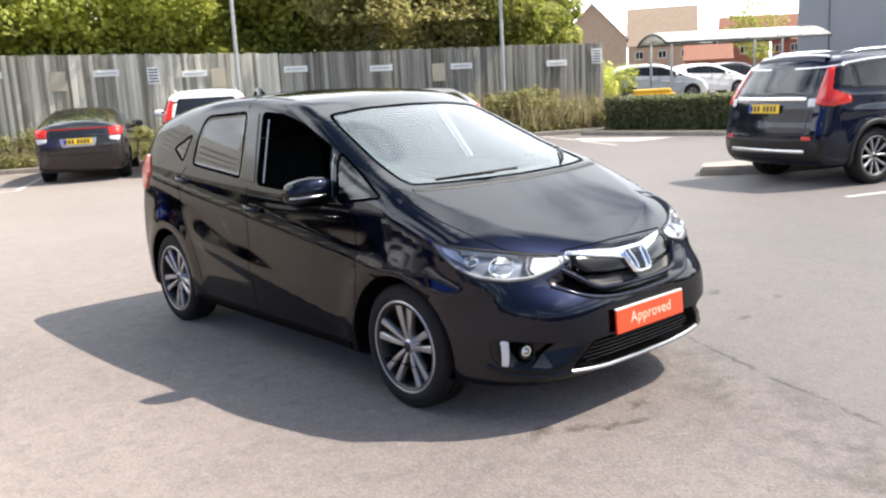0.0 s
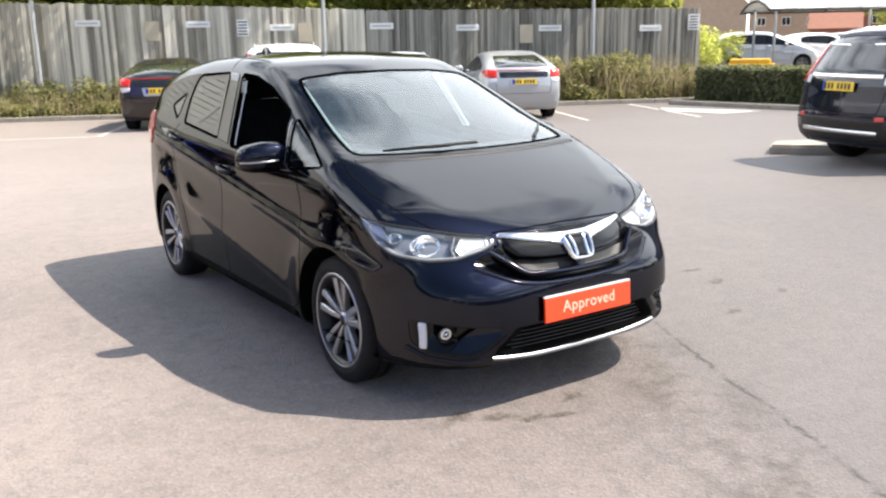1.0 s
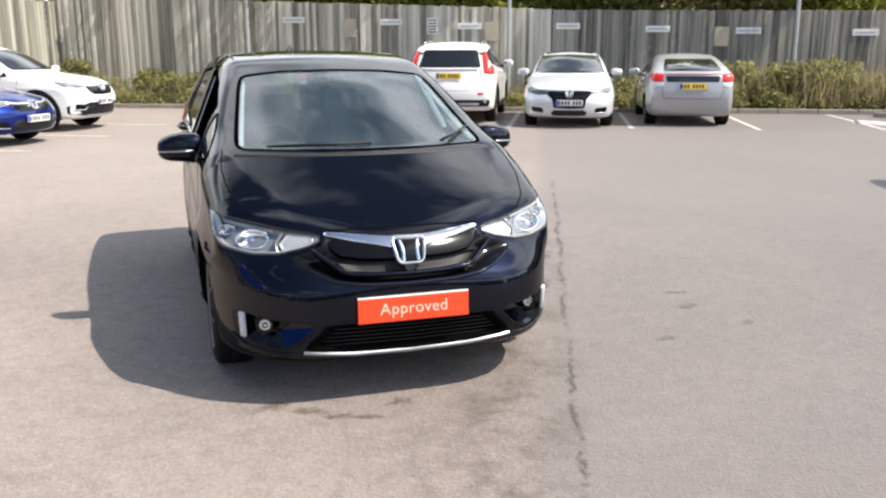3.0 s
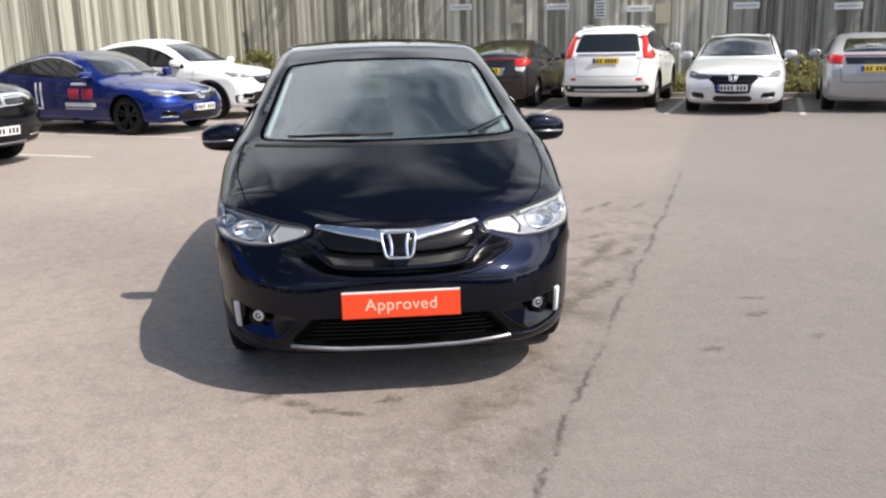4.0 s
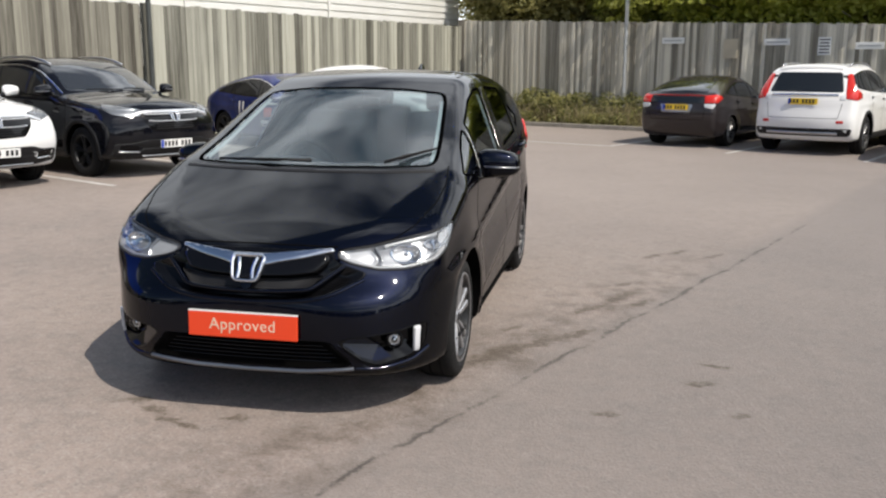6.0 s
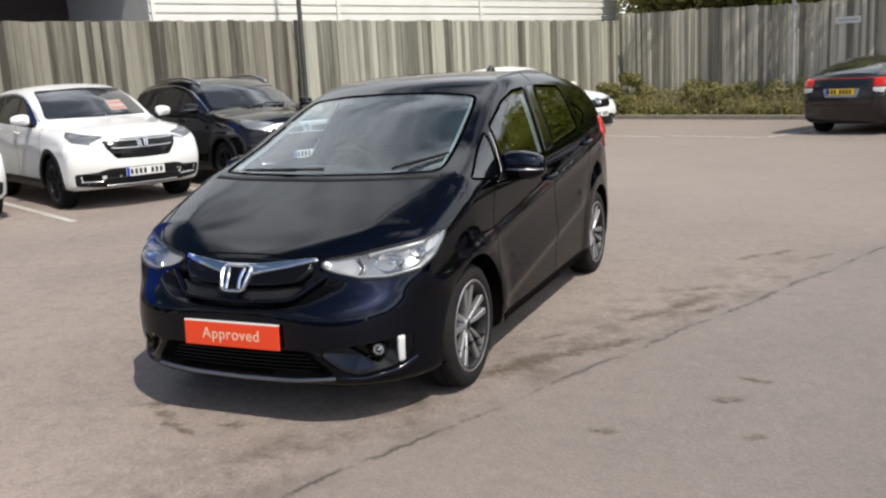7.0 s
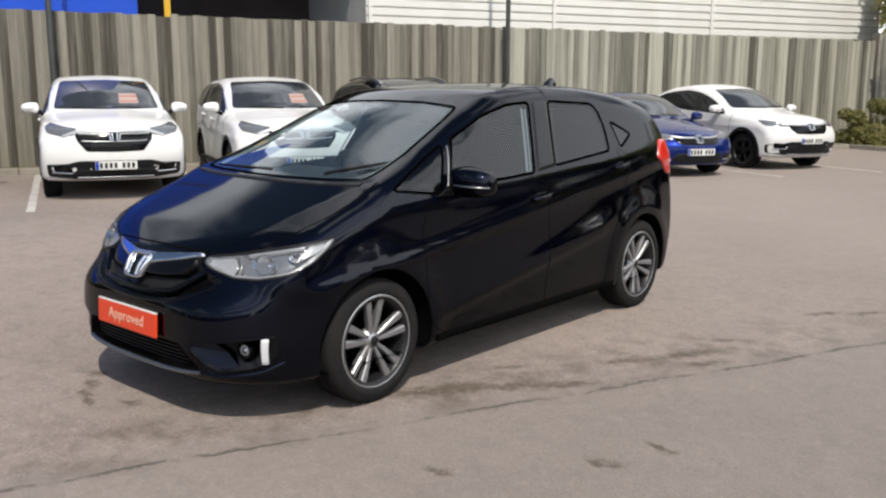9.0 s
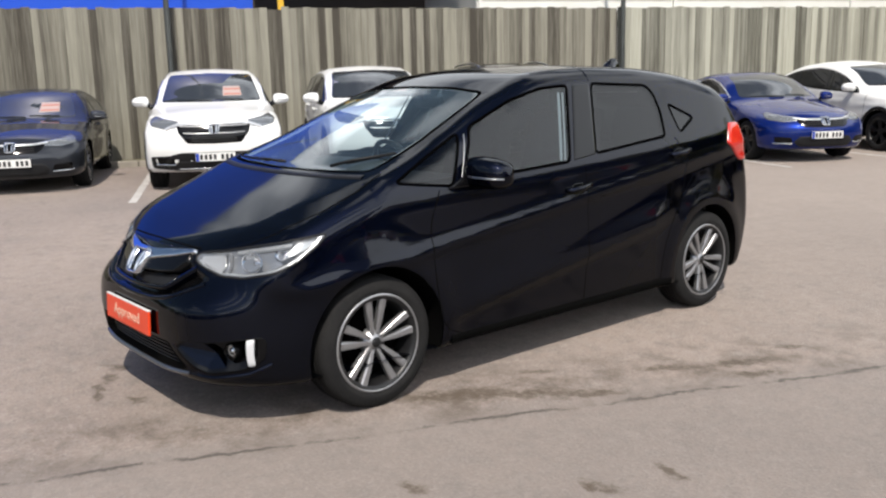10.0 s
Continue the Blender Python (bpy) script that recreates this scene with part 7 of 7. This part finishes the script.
for k, (x, y, z0, rad, mt) in enumerate(((25.5, 19.0, 1.2, 1.3, "leaf_light"), (27.5, 10.2, 1.4, 0.7, "leaf_light"), (95.0, 52.0, 6.5, 3.0, "leaf"), (23.5, 17.8, 0.9, 0.8, "leaf_light"))):
    rr = np.random.default_rng(300 + k)
    cs = [(x + rr.normal(0, rad * 0.5), y + rr.normal(0, rad * 0.5), z0 + rr.normal(0, rad * 0.45)) for _ in range(16)]
    sb = new("shrub")
    tagged(sb, label="leafy green shrub standing beyond the hedge", category="shrub", group="shrubs")
    vv, ff = leaf_cloud(cs, [rad * 0.5] * 16, 2500, 0.05 * rad + 0.03, 310 + k)
    part("foliage", vv, ff, M[mt], sb, "", False)
    vv, ff = tube([(x, y, 0.0), (x, y, z0 * 0.6), (x + 0.1, y, z0)], [0.09, 0.07, 0.04], 7)
    part("stem", vv, ff, M["bark"], sb)


def shrub_strip(name, pts, mat, count, leaf, seed, label, category):
    """Ground plants as one mass: pts are (u, v, z, radius) clumps."""
    c = [(*lot(u, v), z) for u, v, z, _ in pts]
    vv, ff = leaf_cloud(c, [q[3] for q in pts], count, leaf, seed)
    tagged(part(name, vv, ff, M[mat], None, label, False, "stuff"), category=category)


r5 = np.random.default_rng(5)
weeds = [(r5.uniform(-12.5, 8.5), r5.uniform(16.85, 17.7), r5.uniform(0.08, 0.26), r5.uniform(0.15, 0.36)) for _ in range(300)]
shrub_strip("weeds", weeds, "weed", 34000, 0.045, 11, "rough grass and weeds below the rear fence", "weeds")
br = [(r5.uniform(-12.4, 6.0), r5.uniform(17.6, 18.25), r5.uniform(0.25, 0.75), r5.uniform(0.2, 0.38)) for _ in range(150)]
shrub_strip("brambles", br, "weed", 20000, 0.05, 12, "dry brambles and ivy climbing the fence foot", "bramble")
bu = [(r5.uniform(5.2, 10.2), r5.uniform(17.0, 18.2), r5.uniform(0.12, 1.15) * r5.uniform(0.45, 1.1), r5.uniform(0.12, 0.40)) for _ in range(95)]
shrub_strip("bramble_bush", bu, "weed", 15000, 0.050, 13, "thick olive bramble bush against the fence end", "bush")
bu2 = [(-12.4 + abs(r5.normal(0, 0.35)), 18.2 - abs(r5.normal(0, 0.8)), r5.uniform(0.15, 1.1), r5.uniform(0.15, 0.28)) for _ in range(16)]
shrub_strip("corner_ivy", bu2, "weed", 5200, 0.045, 14, "ivy growing up the corner of the fences", "ivy")


def dry_stalks(name, runs, count, tall, seed, label):
    """Thin dead stems and grass blades that lean every way, as one mass. runs: (u0, u1, v0, v1) of the strip."""
    r = np.random.default_rng(seed)
    u0, u1, v0, v1 = runs
    base = np.array([(*lot(u, v), 0.05) for u, v in zip(r.uniform(u0, u1, count), r.uniform(v0, v1, count))])
    h = tall * r.uniform(0.35, 1.0, count) ** 1.3
    lean = r.normal(0, 0.38, (count, 2)) * h[:, None]
    tip = base + np.column_stack([lean, h])
    mid = (base + tip) / 2 + np.column_stack([-lean * 0.22, 0.06 * h])
    a = r.uniform(0, 2 * np.pi, count)
    side = np.column_stack([np.cos(a), np.sin(a), 0 * a]) * r.uniform(0.004, 0.010, count)[:, None]
    v = np.stack([base - side, base + side, mid + side * 0.8, mid - side * 0.8, tip], 1).reshape(-1, 3)
    q = np.arange(count)[:, None] * 5
    quads, tris = (q + [0, 1, 2, 3]).tolist(), (q + [3, 2, 4]).tolist()
    tagged(part(name, v, quads + tris, M["straw"], None, label, False, "stuff"), category="weeds")


dry_stalks("dry_stalks", (-12.4, 5.2, 16.85, 18.3), 5200, 0.75, 61, "dry grass stalks and dead stems below the rear fence")
dry_stalks("dry_bramble_stems", (5.0, 10.2, 16.9, 18.3), 2600, 1.35, 62, "dry leaning bramble stems in the bush by the fence end")


def hedge():
    r = np.random.default_rng(21)
    n = 42000
    a, b = np.array([15.15, 10.3]), np.array([15.55, 5.2])
    q = r.uniform(0, 1, n)
    side = r.integers(0, 4, n)
    w, h = 1.1, 0.76
    x = np.where(side == 0, 0.0, np.where(side == 1, w, r.uniform(0, w, n))) + r.normal(0, 0.05, n)
    z = np.where(side >= 2, h, r.uniform(0.05, h, n)) + r.normal(0, 0.035, n)
    p = np.column_stack([a[0] + (b[0] - a[0]) * q + x, a[1] + (b[1] - a[1]) * q, np.clip(z, 0.03, 2) + 0.08])
    nr = r.normal(size=(n, 3)) * 0.6 + np.where(side[:, None] == 0, [-1.0, 0, 0.2], np.where(side[:, None] == 1, [1.0, 0, 0.2], [0, 0, 1.0]))
    nr /= np.linalg.norm(nr, axis=1, keepdims=True)
    t = np.cross(nr, r.normal(size=(n, 3)))
    t /= np.linalg.norm(t, axis=1, keepdims=True)
    c = np.cross(nr, t)
    s = 0.04 * r.uniform(0.6, 1.4, n)[:, None]
    v = np.stack([p - t * s, p + c * s * 0.6, p + t * s, p - c * s * 0.6], 1).reshape(-1, 3)
    hd = new("hedge")
    tagged(hd, label="clipped dark green box hedge in a kerbed bed", category="hedge")
    part("foliage", v, np.arange(n * 4).reshape(-1, 4), M["leaf_dark"], hd, "", False)
    bm = bmesh.new()
    block(bm, (0.8, 5.0, 0.56), pose(15.9, 7.75, 0.36, 0, 0, 4.5), 0.05)
    from_bm("stems", bm, M["bark"], hd)


hedge()


# ---- the showroom and the tree belt added behind the camera, seen only as darker reflections in the paintwork ----
def showroom():
    b = new("showroom")
    tagged(b, label="unseen low showroom with grey panels and dark glazing, added for reflections", category="building")
    b.matrix_world = pose(4, -30, 0, 0, 0, 4)
    bm = bmesh.new()
    block(bm, (46, 8, 5.5), pose(0, -4, 2.75), 0.05)
    from_bm("wall", bm, M["wall_grey"], b)
    for k in range(14):
        bm = bmesh.new()
        block(bm, (2.6, 0.06, 3.0), pose(-20 + k * 3.05, 0.04, 1.7), 0.02)
        from_bm("window", bm, M["tint"], b)


showroom()


def tree_belt():
    """A far belt of trees round the sides that the camera never faces, added to darken reflections."""
    r = np.random.default_rng(77)
    cs, ss = [], []
    for k in range(260):
        a = radians(r.uniform(80, 285))
        dist = r.uniform(48, 60)
        cs.append((dist * math.sin(a), dist * math.cos(a), r.uniform(0.5, 7.0)))
        ss.append(r.uniform(1.6, 3.0))
    vv, ff = leaf_cloud(cs, ss, 26000, 0.55, 78)
    tagged(part("far_trees", vv, ff, M["leaf_dark"], None, "unseen far belt of green trees added to darken reflections", False, "stuff"), category="trees")


tree_belt()
